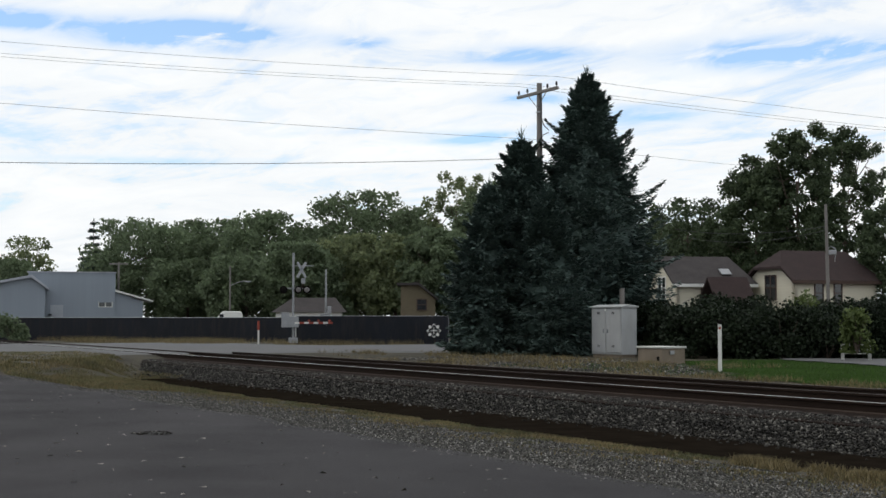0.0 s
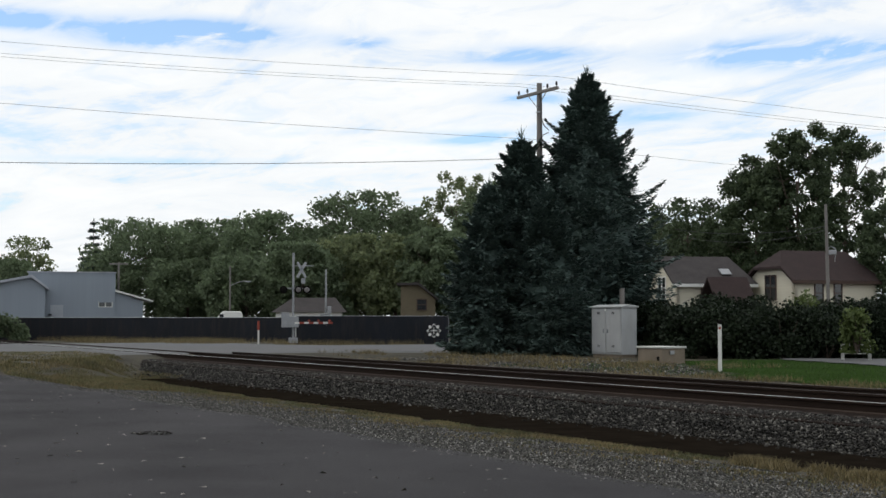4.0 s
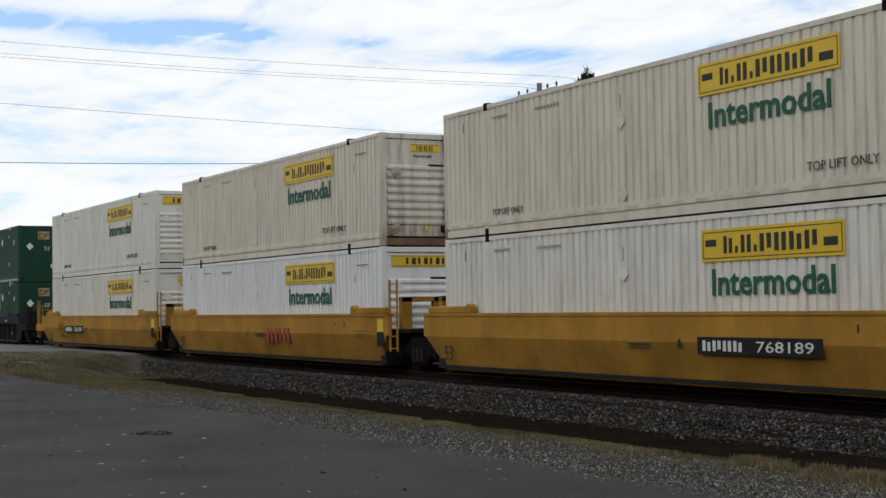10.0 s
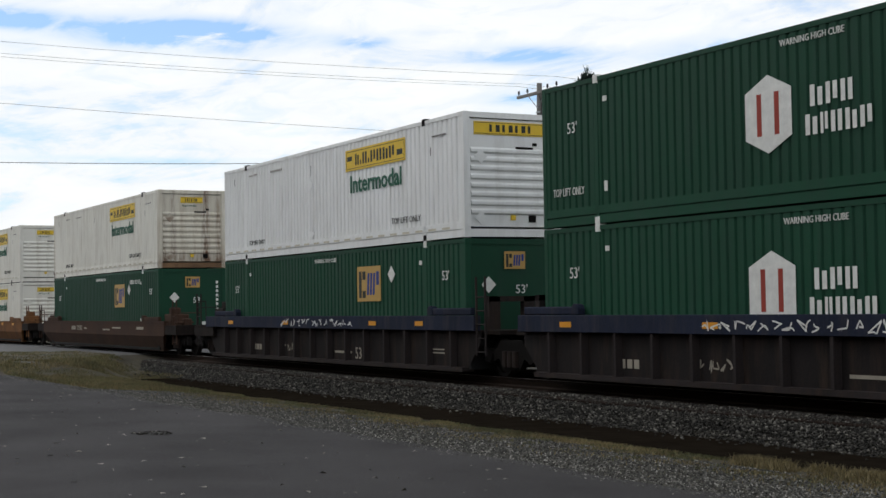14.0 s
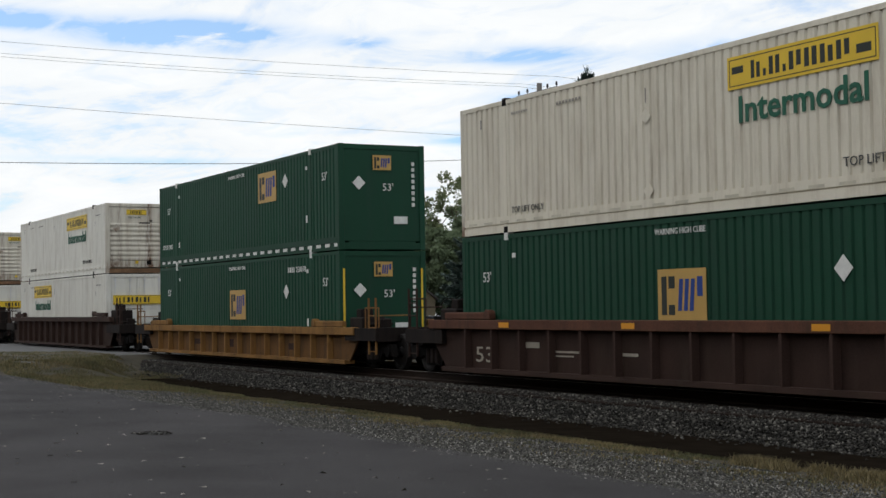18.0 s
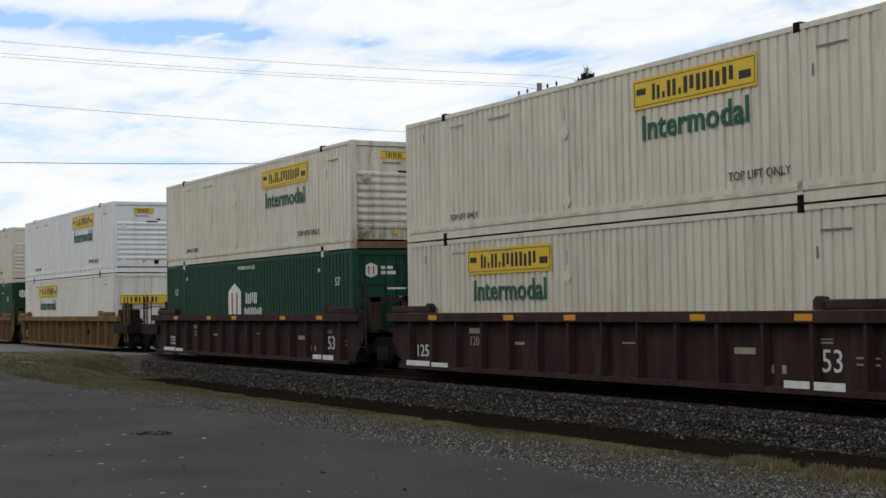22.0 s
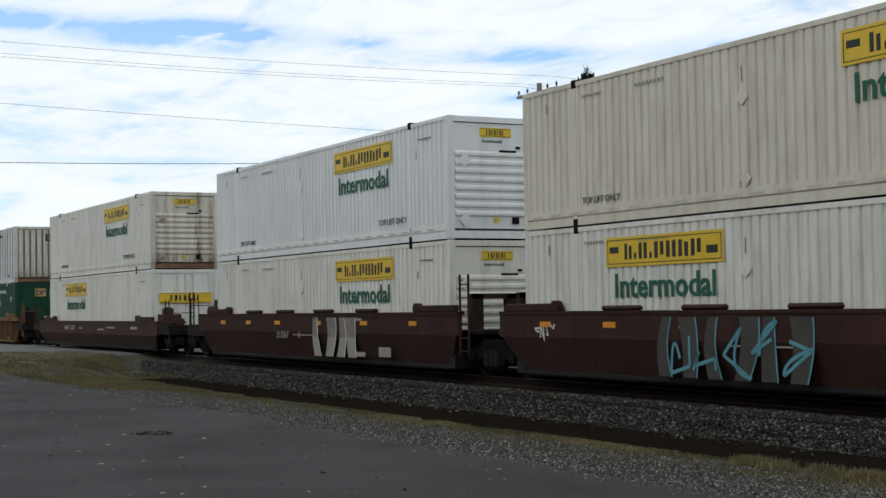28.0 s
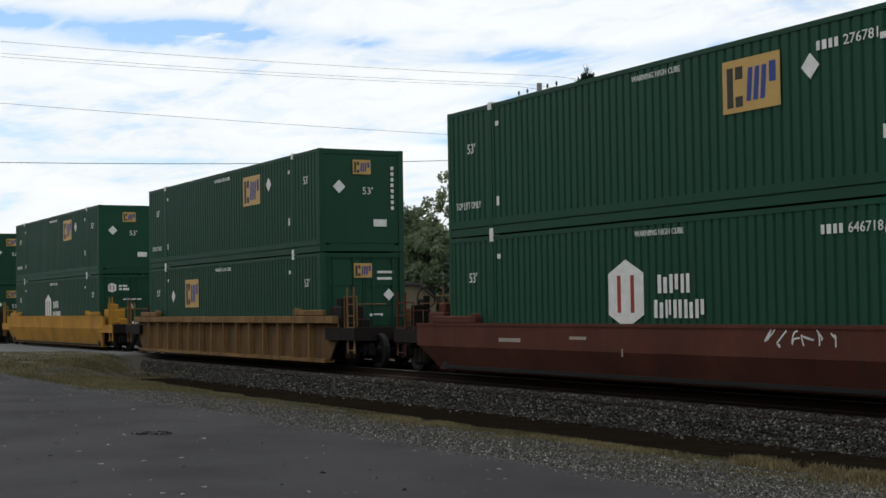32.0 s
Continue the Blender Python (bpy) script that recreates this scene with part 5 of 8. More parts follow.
    for side, how in ((-1, left), (1, right)):
        e = 0.0 if side < 0 else CL
        sx = lambda a: e + side * a
        key = (side, how, round(top, 2))
        if how == "end":
            part("end_platform", cached(("plat", key), lambda: simple("end_platform", (*sorted((sx(0.3), sx(2.6))), -1.30, 1.30, 0.92, 1.02), (*sorted((sx(0.3), sx(3.1))), -0.32, 0.32, 0.62, 0.94),
                 (*sorted((sx(2.45), sx(2.62))), -1.42, 1.42, 0.72, 1.08), bevel=0.01)), W_END_DARK, c)
            for s2 in (-1, 1):
                part("side_bracket", cached(("brk", key, s2), lambda: simple("side_bracket", (*sorted((sx(0.7), sx(2.6))), *sorted((s2 * 1.48, s2 * 1.36)), 0.74, 1.06))), paint if paint is W_YELLOW else W_END_DARK, c)
            part("coupler", cached(("cpl", key), lambda: simple("coupler", (*sorted((sx(2.9), sx(3.55))), -0.12, 0.12, 0.7, 0.92), (*sorted((sx(3.4), sx(3.68))), -0.2, 0.2, 0.62, 0.98), bevel=0.03)), P_STEEL, c)
            tx = sx(1.75)
            for s2 in (-1, 1):
                part("ladder", cached(("lad", key, s2), lambda: ladder_mesh(min(sx(2.08), sx(2.5)), s2 * 1.42, 0.4, top + 0.75)), ladder_paint or paint, c)
                def hand():
                    bm = bmesh.new()
                    pipe(bm, [(sx(1.75), s2 * 1.36, 1.0), (sx(1.75), s2 * 1.36, top + 0.5), (sx(2.55), s2 * 1.36, top + 0.5), (sx(2.55), s2 * 1.36, 0.9)], 0.018)
                    pipe(bm, [(sx(2.5), s2 * 1.36, top + 0.3), (sx(2.5), s2 * 0.5, top + 0.3)], 0.016)
                    return mesh_of(bm, "handrail")
                part("handrail", cached(("hr", key, s2), hand), ladder_paint or paint, c)
            def wheel():
                bm = bmesh.new()
                x = sx(2.4)
                pts = [(x, 0.75 + 0.27 * math.cos(6.28319 * i / 14), top + 0.45 + 0.27 * math.sin(6.28319 * i / 14)) for i in range(15)]
                pipe(bm, pts, 0.018, 5)
                box(bm, x - 0.05, x + 0.05, 0.68, 0.82, 0.95, top + 0.5)
                box(bm, x - 0.12, x + 0.02, 0.35, 0.62, 1.0, top + 0.25)
                return mesh_of(bm, "brake_stand")
            part("brake_stand", cached(("bw", key), wheel), P_STEEL, c)
            gear_paint = paint if style == "smooth" else W_END_DARK
            part("equipment_box", cached(("eqb", key), lambda: simple("equipment_box", (*sorted((sx(0.45), sx(1.25))), -1.22, -0.55, 1.02, top + 0.26), (*sorted((sx(0.6), sx(0.95))), -1.1, -0.75, top + 0.24, top + 0.48), bevel=0.03)), gear_paint, c)
            part("valve", cached(("valve", key), lambda: simple("valve", (*sorted((sx(1.45), sx(1.75))), -0.9, -0.6, 1.02, 1.3), (*sorted((sx(1.5), sx(1.65))), -1.2, -0.5, 1.12, 1.2), bevel=0.03)), gear_paint, c)
            truck(c, tx)
        else:
            part("end_platform", cached(("jplat", key), lambda: simple("end_platform", (*sorted((sx(0.3), sx(1.35))), -1.2, 1.2, 0.95, 1.05), (*sorted((sx(0.3), sx(1.66))), -0.35, 0.35, 0.6, 0.95), bevel=0.01)), W_END_DARK, c)
            part("bulkhead", cached(("bulk", key), lambda: simple("bulkhead", *[(*sorted((sx(0.55), sx(0.72))), a, a + 0.28, 1.05, top + 0.42) for a in (-1.1, -0.2, 0.82)], (*sorted((sx(0.55), sx(0.72))), -1.1, 1.1, top + 0.3, top + 0.42))), paint, c)
            if side > 0:
                for s2 in (-1, 1):
                    part("ladder", cached(("jlad", key, s2), lambda: ladder_mesh(sx(0.78), s2 * 1.46, 0.5, top + 0.85, 0.4)), ladder_paint or paint, c)
            else:
                truck(c, -1.68, base=1.78)
    return c


def car_number(c, text, x, z, h, paint=P_CHALK, y=-1.512, squeeze=None):
    return write(c, text, x, z, h, paint, y=y, squeeze=squeeze)


def scrawl(c, x0, x1, z0, z1, paint, seed, y=-1.513, n=7):
    """Painted graffiti: looped strokes, no letters."""
    rng = np.random.default_rng(seed)
    bm = bmesh.new()
    w = (x1 - x0) / n
    for i in range(n):
        cx = x0 + (i + 0.5) * w
        pts = [(cx + rng.uniform(-0.62, 0.62) * w, rng.uniform(z0, z1)) for k in range(3)]
        path = []
        for k in range(9):
            u = k / 8
            path.append(tuple((1 - u) ** 2 * pts[0][m] + 2 * u * (1 - u) * pts[1][m] + u * u * pts[2][m] for m in (0, 1)))
        pts = path + [(cx + rng.uniform(-0.5, 0.5) * w, rng.uniform(z0, z1)) for k in range(2)]
        t = 0.016 + 0.05 * (z1 - z0)
        for p, q in zip(pts, pts[1:]):
            d = Vector((q[0] - p[0], q[1] - p[1]))
            if d.length < 1e-4:
                continue
            nrm = Vector((-d.y, d.x)).normalized() * t * 0.5
            vs = [bm.verts.new((v[0], y, v[1])) for v in ((p[0] + nrm.x, p[1] + nrm.y), (q[0] + nrm.x, q[1] + nrm.y), (q[0] - nrm.x, q[1] - nrm.y), (p[0] - nrm.x, p[1] - nrm.y))]
            bm.faces.new(vs)
    return part("graffiti", bm, paint, c, "spray-painted graffiti")


def throw_up(c, x0, x1, z0, z1, n, upper, lower, edge, seed, y=-1.509):
    """Large filled graffiti strokes with pale edges, no letters."""
    rng = np.random.default_rng(seed)
    w = (x1 - x0) / n
    mid = z0 + (z1 - z0) * 0.5
    for i in range(n):
        a, lean, bend = x0 + i * w, rng.uniform(-0.25, 0.25) * w, rng.uniform(-0.18, 0.18) * w
        fat = w * rng.uniform(0.5, 0.74)
        def at(z):
            u = (z - z0) / (z1 - z0)
            return a + lean * u + bend * math.sin(3.1416 * u), fat * (0.8 + 0.3 * u * (1 if i % 2 else -1) + 0.1)
        for lo, hi, material in ((z0, mid, lower), (mid, z1, upper)):
            zs = [lo + (hi - lo) * k / 6 for k in range(7)]
            ring = [(at(z)[0], z) for z in zs] + [(at(z)[0] + at(z)[1], z) for z in reversed(zs)]
            bm = bmesh.new()
            prism(bm, ring, "y", y - 0.0015, y)
            part("graffiti", bm, material, c, "spray-painted graffiti stroke")
        zs = [z0 + (z1 - z0) * k / 10 for k in range(11)]
        ring = [(at(z)[0] + at(z)[1], z) for z in zs] + [(at(z)[0] + at(z)[1] + 0.035, z) for z in reversed(zs)]
        bm = bmesh.new()
        prism(bm, ring, "y", y - 0.0035, y - 0.002)
        part("graffiti", bm, edge, c)


def reflectors(c, xs, z, y=-1.524):
    for x in xs:
        part("reflector", cached(("refl", y, z), lambda: simple("reflector", (0, 0.42, y, y + 0.012, z, z + 0.11))), P_ORANGE, c).location.x = x


P_TEAL = mat("teal_spray_paint", (0.10, 0.28, 0.33), 0.6, var=0.2, bump=0)
P_OLIVE = mat("olive_spray_paint", (0.125, 0.125, 0.085), 0.7, var=0.3, bump=0)
P_SMOKE = mat("grey_spray_paint", (0.055, 0.05, 0.046), 0.7, var=0.3, bump=0)
P_DIM = mat("pale_grey_spray_paint", (0.20, 0.18, 0.155), 0.7, var=0.35, scale=5, bump=0)
P_TAUPE = mat("beige_spray_paint", (0.30, 0.27, 0.22), 0.6, var=0.2, bump=0)

# the consist, from the front: left end of the containers along the train, lower and upper box, car
Y_LAB = "yellow steel well car with smooth folded sides"
CONSIST = (
    (185.30, lambda: signbox(P_WHITE), lambda: signbox(P_CREAM, rust=True), ("smooth", W_YELLOW, 1.42, "joint", "end", None, Y_LAB)),
    (165.72, lambda: signbox(P_COOL, sign="wide"), lambda: signbox(P_CREAM, rust=True), ("smooth", W_YELLOW, 1.42, "joint", "joint", None, Y_LAB)),
    (146.35, lambda: signbox(P_WHITE), lambda: signbox(P_WHITE, sign="wide"), ("smooth", W_YELLOW, 1.42, "end", "joint", None, Y_LAB)),
    (122.76, lambda: goldbox(logo="mid"), lambda: goldbox(dashes=True), ("rib", W_BLACK, 1.38, "joint", "end", W_BLUE, "sooty ribbed well car with a dark blue top sill")),
    (103.30, lambda: hexbox(number="645237"), lambda: hexbox(number="645267"), ("rib", W_BLACK, 1.38, "joint", "joint", W_BLUE, "sooty ribbed well car with a dark blue top sill")),
    (83.75, lambda: goldbox(logo="mid"), lambda: signbox(P_COOL, sign="wide"), ("rib", W_BLACK, 1.38, "end", "joint", W_BLUE, "sooty ribbed well car with a dark blue top sill")),
    (60.35, lambda: goldbox(logo="mid", number="653125"), lambda: signbox(P_WHITE, rust=True), ("smooth", W_BROWN, 1.20, "end", "end", None, "dark brown smooth-sided well car")),
    (36.80, lambda: signbox(P_WHITE), lambda: signbox(P_WHITE), ("smooth", W_TAN, 1.17, "end", "end", None, "orange-brown smooth-sided well car")),
    (13.42, lambda: goldbox(logo="low", strips=True), lambda: signbox(P_CREAM, rust=True), ("rib", W_UMBER, 1.28, "end", "end", W_SILL, "dark brown ribbed well car")),
    (-9.62, lambda: goldbox(logo="low", strips=True, number="250078"), lambda: goldbox(dashes=True), ("rib", W_ORANGE, 1.08, "end", "end", None, "weathered ochre ribbed well car")),
    (-33.18, lambda: signbox(P_WHITE, "doors", "wide"), lambda: signbox(P_WHITE, rust=True), ("rib", W_UMBER, 1.38, "end", "end", None, "dark brown ribbed well car")),
    (-56.62, lambda: signbox(P_WHITE, "doors", "wide"), lambda: signbox(P_WHITE, rust=True), ("rib", W_MAROON, 1.44, "joint", "end", None, "dark maroon ribbed well car")),
    (-75.80, lambda: signbox(P_CREAM, "doors", "wide"), lambda: signbox(P_CREAM), ("rib", W_MAROON, 1.44, "joint", "joint", None, "dark maroon ribbed well car")),
    (-95.22, lambda: hexbox("doors"), lambda: signbox(P_CREAM, rust=True), ("rib", W_MAROON, 1.44, "end", "joint", None, "dark maroon ribbed well car")),
    (-118.55, lambda: signbox(P_WHITE, "doors", "wide"), lambda: signbox(P_COOL), ("rib", W_OCHRE, 1.40, "joint", "end", None, "weathered ochre ribbed well car")),
    (-137.95, lambda: hexbox("doors"), lambda: signbox(P_CREAM), ("rib", W_OCHRE, 1.40, "joint", "joint", None, "weathered ochre ribbed well car")),
    (-157.40, lambda: hexbox("doors"), lambda: signbox(P_WHITE, sign="wide"), ("rib", W_OCHRE, 1.40, "end", "joint", None, "weathered ochre ribbed well car")),
    (-180.90, lambda: signbox(P_WHITE, "doors", "wide"), lambda: signbox(P_COOL, rust=True), ("smooth", W_OX, 1.45, "joint", "end", None, "oxide-red smooth-sided well car with graffiti")),
    (-200.30, lambda: signbox(P_WHITE, "doors", "wide"), lambda: signbox(P_CREAM), ("smooth", W_OX, 1.45, "joint", "joint", None, "oxide-red smooth-sided well car with graffiti")),
    (-219.83, lambda: signbox(P_WHITE), lambda: signbox(P_COOL), ("smooth", W_OX, 1.45, "end", "joint", None, "oxide-red smooth-sided well car with graffiti")),
    (-243.32, lambda: signbox(P_WHITE, "doors", "wide"), lambda: signbox(P_WHITE, rust=True), ("smooth", W_BROWN, 1.20, "end", "end", None, "dark brown smooth-sided well car")),
    (-267.20, lambda: goldbox("doors", "low", number="265402"), lambda: goldbox(white=True), ("rib", W_RIB, 1.38, "end", "end", W_OCHRE, "rusty brown ribbed well car with an ochre top sill")),
    (-290.87, lambda: hexbox("doors", number="646718"), lambda: goldbox(strips=True, number="276781"), ("smooth", W_RED, 1.20, "end", "end", None, "faded red smooth-sided well car")),
    (-314.60, lambda: goldbox("doors", "left"), lambda: goldbox(), ("rib", W_OCHRE, 1.38, "end", "end", None, "weathered ochre ribbed well car")),
    (-337.95, lambda: hexbox("doors"), lambda: goldbox(), ("smooth", W_YELLOW, 1.42, "end", "end", None, Y_LAB)),
    (-361.50, lambda: goldbox(), lambda: goldbox(), ("rib", W_UMBER, 1.38, "end", "end", None, "dark brown ribbed well car")),
)
CARS = []
for s, lower, upper, (style, paint, top, left, right, chord, lab) in CONSIST:
    for z, make in ((0.25, lower), (0.25 + 2.896, upper)):
        c = make()
        for ch in c.children:
            ch.matrix_basis = Matrix.Translation((0, 0, z)) @ ch.matrix_basis
        ride(c, s)
    car = well_car(style, paint, top, left, right, chord, lab, chord_h=0.34 if chord is W_BLUE else 0.2)
    ride(car, s)
    CARS.append(car)

# lettering and graffiti on the cars
for i, x in ((0, 9.7), (2, 3.25)):
    p = part("number_plate_panel", simple("number_plate_panel", (x, x + 3.15, -1.508, -1.498, 0.70, 1.0)), P_DARK, CARS[i], "black panel with white lettering")
    part("lettering", letter_blocks([1, 1, 1, 1], x + 0.15, x + 1.2, 0.76, 0.94, -1.508), P_CHALK, p)
    write(p, "768189", x + 1.55, 0.76, 0.18, P_CHALK, y=-1.510, squeeze=1.4)
    car_number(CARS[i], "A" if i == 0 else "B", 9.1 if i == 0 else 6.85, 0.78, 0.2, P_INK)
    write(CARS[i], "53", 0.15, 0.36, 0.34, P_INK, y=-1.452)
part("emblem", letter_blocks([0.9, 0.9, 0.9], 8.6, 10.4, 0.62, 1.05, -1.503), P_RED, CARS[1], "dark red block emblem")
write(CARS[1], "53", 0.15, 0.36, 0.34, P_INK, y=-1.452)
car_number(CARS[1], "C", 6.9, 0.78, 0.18, P_INK)
for i in (0, 1, 2):
    marks(CARS[i], P_INK, ((7.6, 8.3, 0.84, 0.87), (7.6, 8.3, 0.78, 0.80), (14.9, 15.5, 0.98, 1.0), (14.9, 15.5, 0.9, 0.92), (14.9, 15.5, 0.82, 0.84), (13.6, 13.65, 1.1, 1.22), (14.2, 14.25, 1.1, 1.22)), y=-1.503)
    part("panel", simple("panel", (16.28, 16.6, -1.506, -1.498, 0.88, 1.3)), P_YELLOW, CARS[i])
    part("panel", simple("panel", (16.25, 16.62, -1.51, -1.499, 0.62, 0.98)), P_DARK, CARS[i])
scrawl(CARS[2], 2.0, 3.2, 0.72, 1.15, P_STEEL, 5, y=-1.507, n=4)
scrawl(CARS[2], 2.3, 4.9, 0.42, 0.66, P_STEEL, 6, y=-1.507, n=9)
for i in (3, 4, 5):
    reflectors(CARS[i], (0.9, 5.5, 11.4, 14.0), 1.14)
    scrawl(CARS[i], 5.4, 10.4, 1.08, 1.32, P_CHALK, 20 + i, y=-1.526, n=16)
    scrawl(CARS[i], 5.2, 6.1, 0.38, 0.62, P_TAUPE, 40 + i, y=-1.364, n=5)
    car_number(CARS[i], "53", 10.2, 0.27, 0.3, P_TAUPE, y=-1.363)
    marks(CARS[i], P_TAUPE, ((2.56, 2.72, 0.38, 0.55), (2.78, 2.94, 0.38, 0.55), (3.0, 3.16, 0.38, 0.55), (3.22, 3.38, 0.38, 0.55), (8.9, 10.0, 0.4, 0.46), (14.6, 15.2, 0.5, 0.53), (14.6, 15.2, 0.58, 0.61), (14.6, 14.63, 1.06, 1.3), (1.4, 1.43, 1.06, 1.3)), y=-1.363)
for i, x in ((6, 4.95), (20, 4.55)):
    marks(CARS[i], P_TAUPE, ((x - 0.9, x - 0.72, 0.84, 1.0), (x - 0.66, x - 0.48, 0.84, 1.0), (x - 0.42, x - 0.24, 0.84, 1.0)), y=-1.503)
    car_number(CARS[i], "72142" if i == 6 else "72532", x, 0.83, 0.2, P_TAUPE, squeeze=0.92)
    marks(CARS[i], P_TAUPE, ((6.2, 6.6, 0.88, 0.94), (9.2, 10.2, 0.84, 0.9), (10.6, 11.8, 0.92, 0.98), (14.0, 14.9, 0.9, 1.0)), y=-1.503)
reflectors(CARS[7], (0.8, 3.2, 5.4, 8.2, 10.4, 12.6, 15.2), 0.98, y=-1.508)
reflectors(CARS[8], (2.0, 6.6, 11.8), 1.12)
write(CARS[8], "53", 0.66, 0.36, 0.34, P_TAUPE, y=-1.363, squeeze=0.8)
marks(CARS[8], P_TAUPE, ((4.0, 4.9, 0.62, 0.66), (4.0, 4.7, 0.54, 0.57), (6.4, 6.9, 0.6, 0.66), (2.6, 3.4, 0.7, 0.82)), y=-1.363)
marks(CARS[9], W_UMBER, ((4.1, 4.9, 0.46, 0.64), (7.6, 7.95, 0.42, 0.66), (12.6, 13.1, 0.42, 0.6)), y=-1.363)
for i in (11, 12, 13):
    car_number(CARS[i], "53", 14.62, 0.48, 0.36, P_CHALK, y=-1.363)
    car_number(CARS[i], "125", 0.52, 0.42, 0.28, P_CHALK, y=-1.363, squeeze=0.68)
    car_number(CARS[i], "12052", 3.2, 0.72, 0.2, P_TAUPE, y=-1.363, squeeze=0.75)
    car_number(CARS[i], "CBA"[i - 11], 8.5, 0.78, 0.24, P_CHALK, y=-1.363)
    reflectors(CARS[i], (1.5, 5.0, 7.4, 11.5, 14.2), 1.28)
    marks(CARS[i], P_CHALK, ((0.3, 1.5, 0.2, 0.32), (1.6, 2.4, 0.2, 0.3), (13.9, 14.5, 0.21, 0.33), (14.6, 15.3, 0.2, 0.33)), y=-1.505)
    marks(CARS[i], P_TAUPE, ((5.1, 5.6, 0.76, 0.82), (9.2, 9.8, 0.84, 0.87), (12.5, 13.05, 0.72, 0.83), (3.2, 3.7, 0.98, 1.1), (15.4, 15.9, 0.7, 0.73), (15.4, 15.9, 0.6, 0.63), (14.6, 14.9, 0.92, 0.95), (14.6, 14.9, 0.98, 1.0), (13.4, 13.5, 0.42, 0.56), (13.7, 13.8, 0.42, 0.56)), y=-1.363)
for i in (14, 15, 16):
    car_number(CARS[i], "53", 14.62, 0.46, 0.34, P_INK, y=-1.363)
    part("panel", simple("panel", (11.55, 12.0, -1.366, -1.355, 0.66, 0.86), (12.2, 13.1, -1.366, -1.355, 0.66, 0.86)), P_STEEL, CARS[i], "dark painted patch with worn lettering")
    car_number(CARS[i], "125", 0.2, 0.44, 0.3, P_CHALK, y=-1.363)
    part("panel", simple("panel", (0.05, 0.95, -1.366, -1.35, 0.3, 1.1)), P_STEEL, CARS[i], "dark painted panel")
for i, seed in ((17, 61), (18, 62), (19, 63)):
    reflectors(CARS[i], (0.9, 3.2, 5.6, 8.6, 11.6, 14.4), 1.14, y=-1.51)
    marks(CARS[i], P_TAUPE, ((7.0, 8.6, 0.84, 0.87), (11.2, 11.9, 0.34, 0.46), (12.7, 13.4, 0.36, 0.6), (11.2, 11.7, 1.26, 1.32)), y=-1.505)
for i in (17, 18, 19):
    for x in (3.1, 5.6, 8.4, 11.2):
        part("guide_lug", cached("guide_lug", lambda: simple("guide_lug", (0, 1.25, -1.49, -1.36, 1.46, 1.56), bevel=0.04)), W_OX, CARS[i]).location.x = x
throw_up(CARS[17], 8.1, 12.6, 0.3, 1.36, 6, P_OLIVE, P_SMOKE, P_DIM, 71)
part("panel", simple("panel", (9.9, 12.2, -1.5135, -1.5, 0.68, 1.0)), W_OX, CARS[17])
car_number(CARS[17], "253267", 11.05, 0.75, 0.19, P_TAUPE, y=-1.5145, squeeze=1.0)
car_number(CARS[17], "B", 8.9, 0.72, 0.2, P_TAUPE, y=-1.5145)
throw_up(CARS[18], 5.0, 9.2, 0.28, 1.34, 6, P_SMOKE, P_SMOKE, P_TEAL, 72)
scrawl(CARS[18], 5.25, 9.05, 0.32, 1.28, P_TEAL, 73, y=-1.519, n=5)
scrawl(CARS[18], 0.7, 1.5, 0.85, 1.2, P_CHALK, 74, y=-1.508, n=4)
throw_up(CARS[19], 8.6, 11.6, 0.3, 1.34, 4, P_DIM, P_TAUPE, P_CHALK, 75)
car_number(CARS[19], "253267", 5.75, 0.76, 0.19, P_TAUPE, squeeze=0.95)
car_number(CARS[19], "A", 7.4, 0.76, 0.19, P_TAUPE)
scrawl(CARS[22], 11.3, 13.0, 0.85, 1.15, P_CHALK, 76, y=-1.508, n=6)
marks(CARS[22], P_TAUPE, ((2.6, 3.5, 0.82, 0.9), (5.4, 6.0, 0.9, 0.96), (14.8, 15.5, 0.9, 1.0), (7.2, 7.24, 0.6, 0.75)), y=-1.503)
marks(CARS[21], P_CHALK, ((14.5, 15.0, 0.3, 0.34), (14.5, 14.54, 0.3, 0.55), (15.1, 15.3, 0.28, 0.5), (3.0, 3.4, 0.78, 0.88), (3.5, 4.1, 0.78, 0.88)), y=-1.363)
reflectors(CARS[21], (1.4, 3.6, 5.8, 8.0, 10.2, 12.4), 1.27)
scrawl(CARS[21], 5.85, 6.45, 0.42, 0.95, P_CHALK, 81, y=-1.366, n=3)
# locomotives ---------------------------------------------------------
L_BLACK = mat("locomotive_black", (0.0034, 0.0042, 0.0056), 0.5, spec=0.045, var=0.3, scale=1.2, bump=0.08, bscale=25, stain=(0.008, 0.0084, 0.0092), stain_amt=0.6)
L_GEAR = mat("locomotive_underframe", (0.010, 0.0085, 0.008), 0.85, spec=0.1, var=0.4, scale=3, bump=0.25, stain=(0.036, 0.029, 0.025), stain_amt=0.6)
L_TRUCK = mat("dusty_bogie_casting", (0.026, 0.022, 0.020), 0.9, spec=0.08, var=0.45, scale=4, bump=0.25, stain=(0.06, 0.05, 0.043), stain_amt=0.6)
L_MATT = mat("matt_black_hardware", (0.006, 0.006, 0.0065), 0.8, spec=0.06, var=0.3, bump=0.1)
L_AWNING = mat("pale_awning_paint", (0.34, 0.34, 0.34), 0.6, var=0.15, bump=0.05)
L_ROOF = mat("dusty_roof_paint", (0.16, 0.16, 0.16), 0.7, var=0.2, bump=0.1)
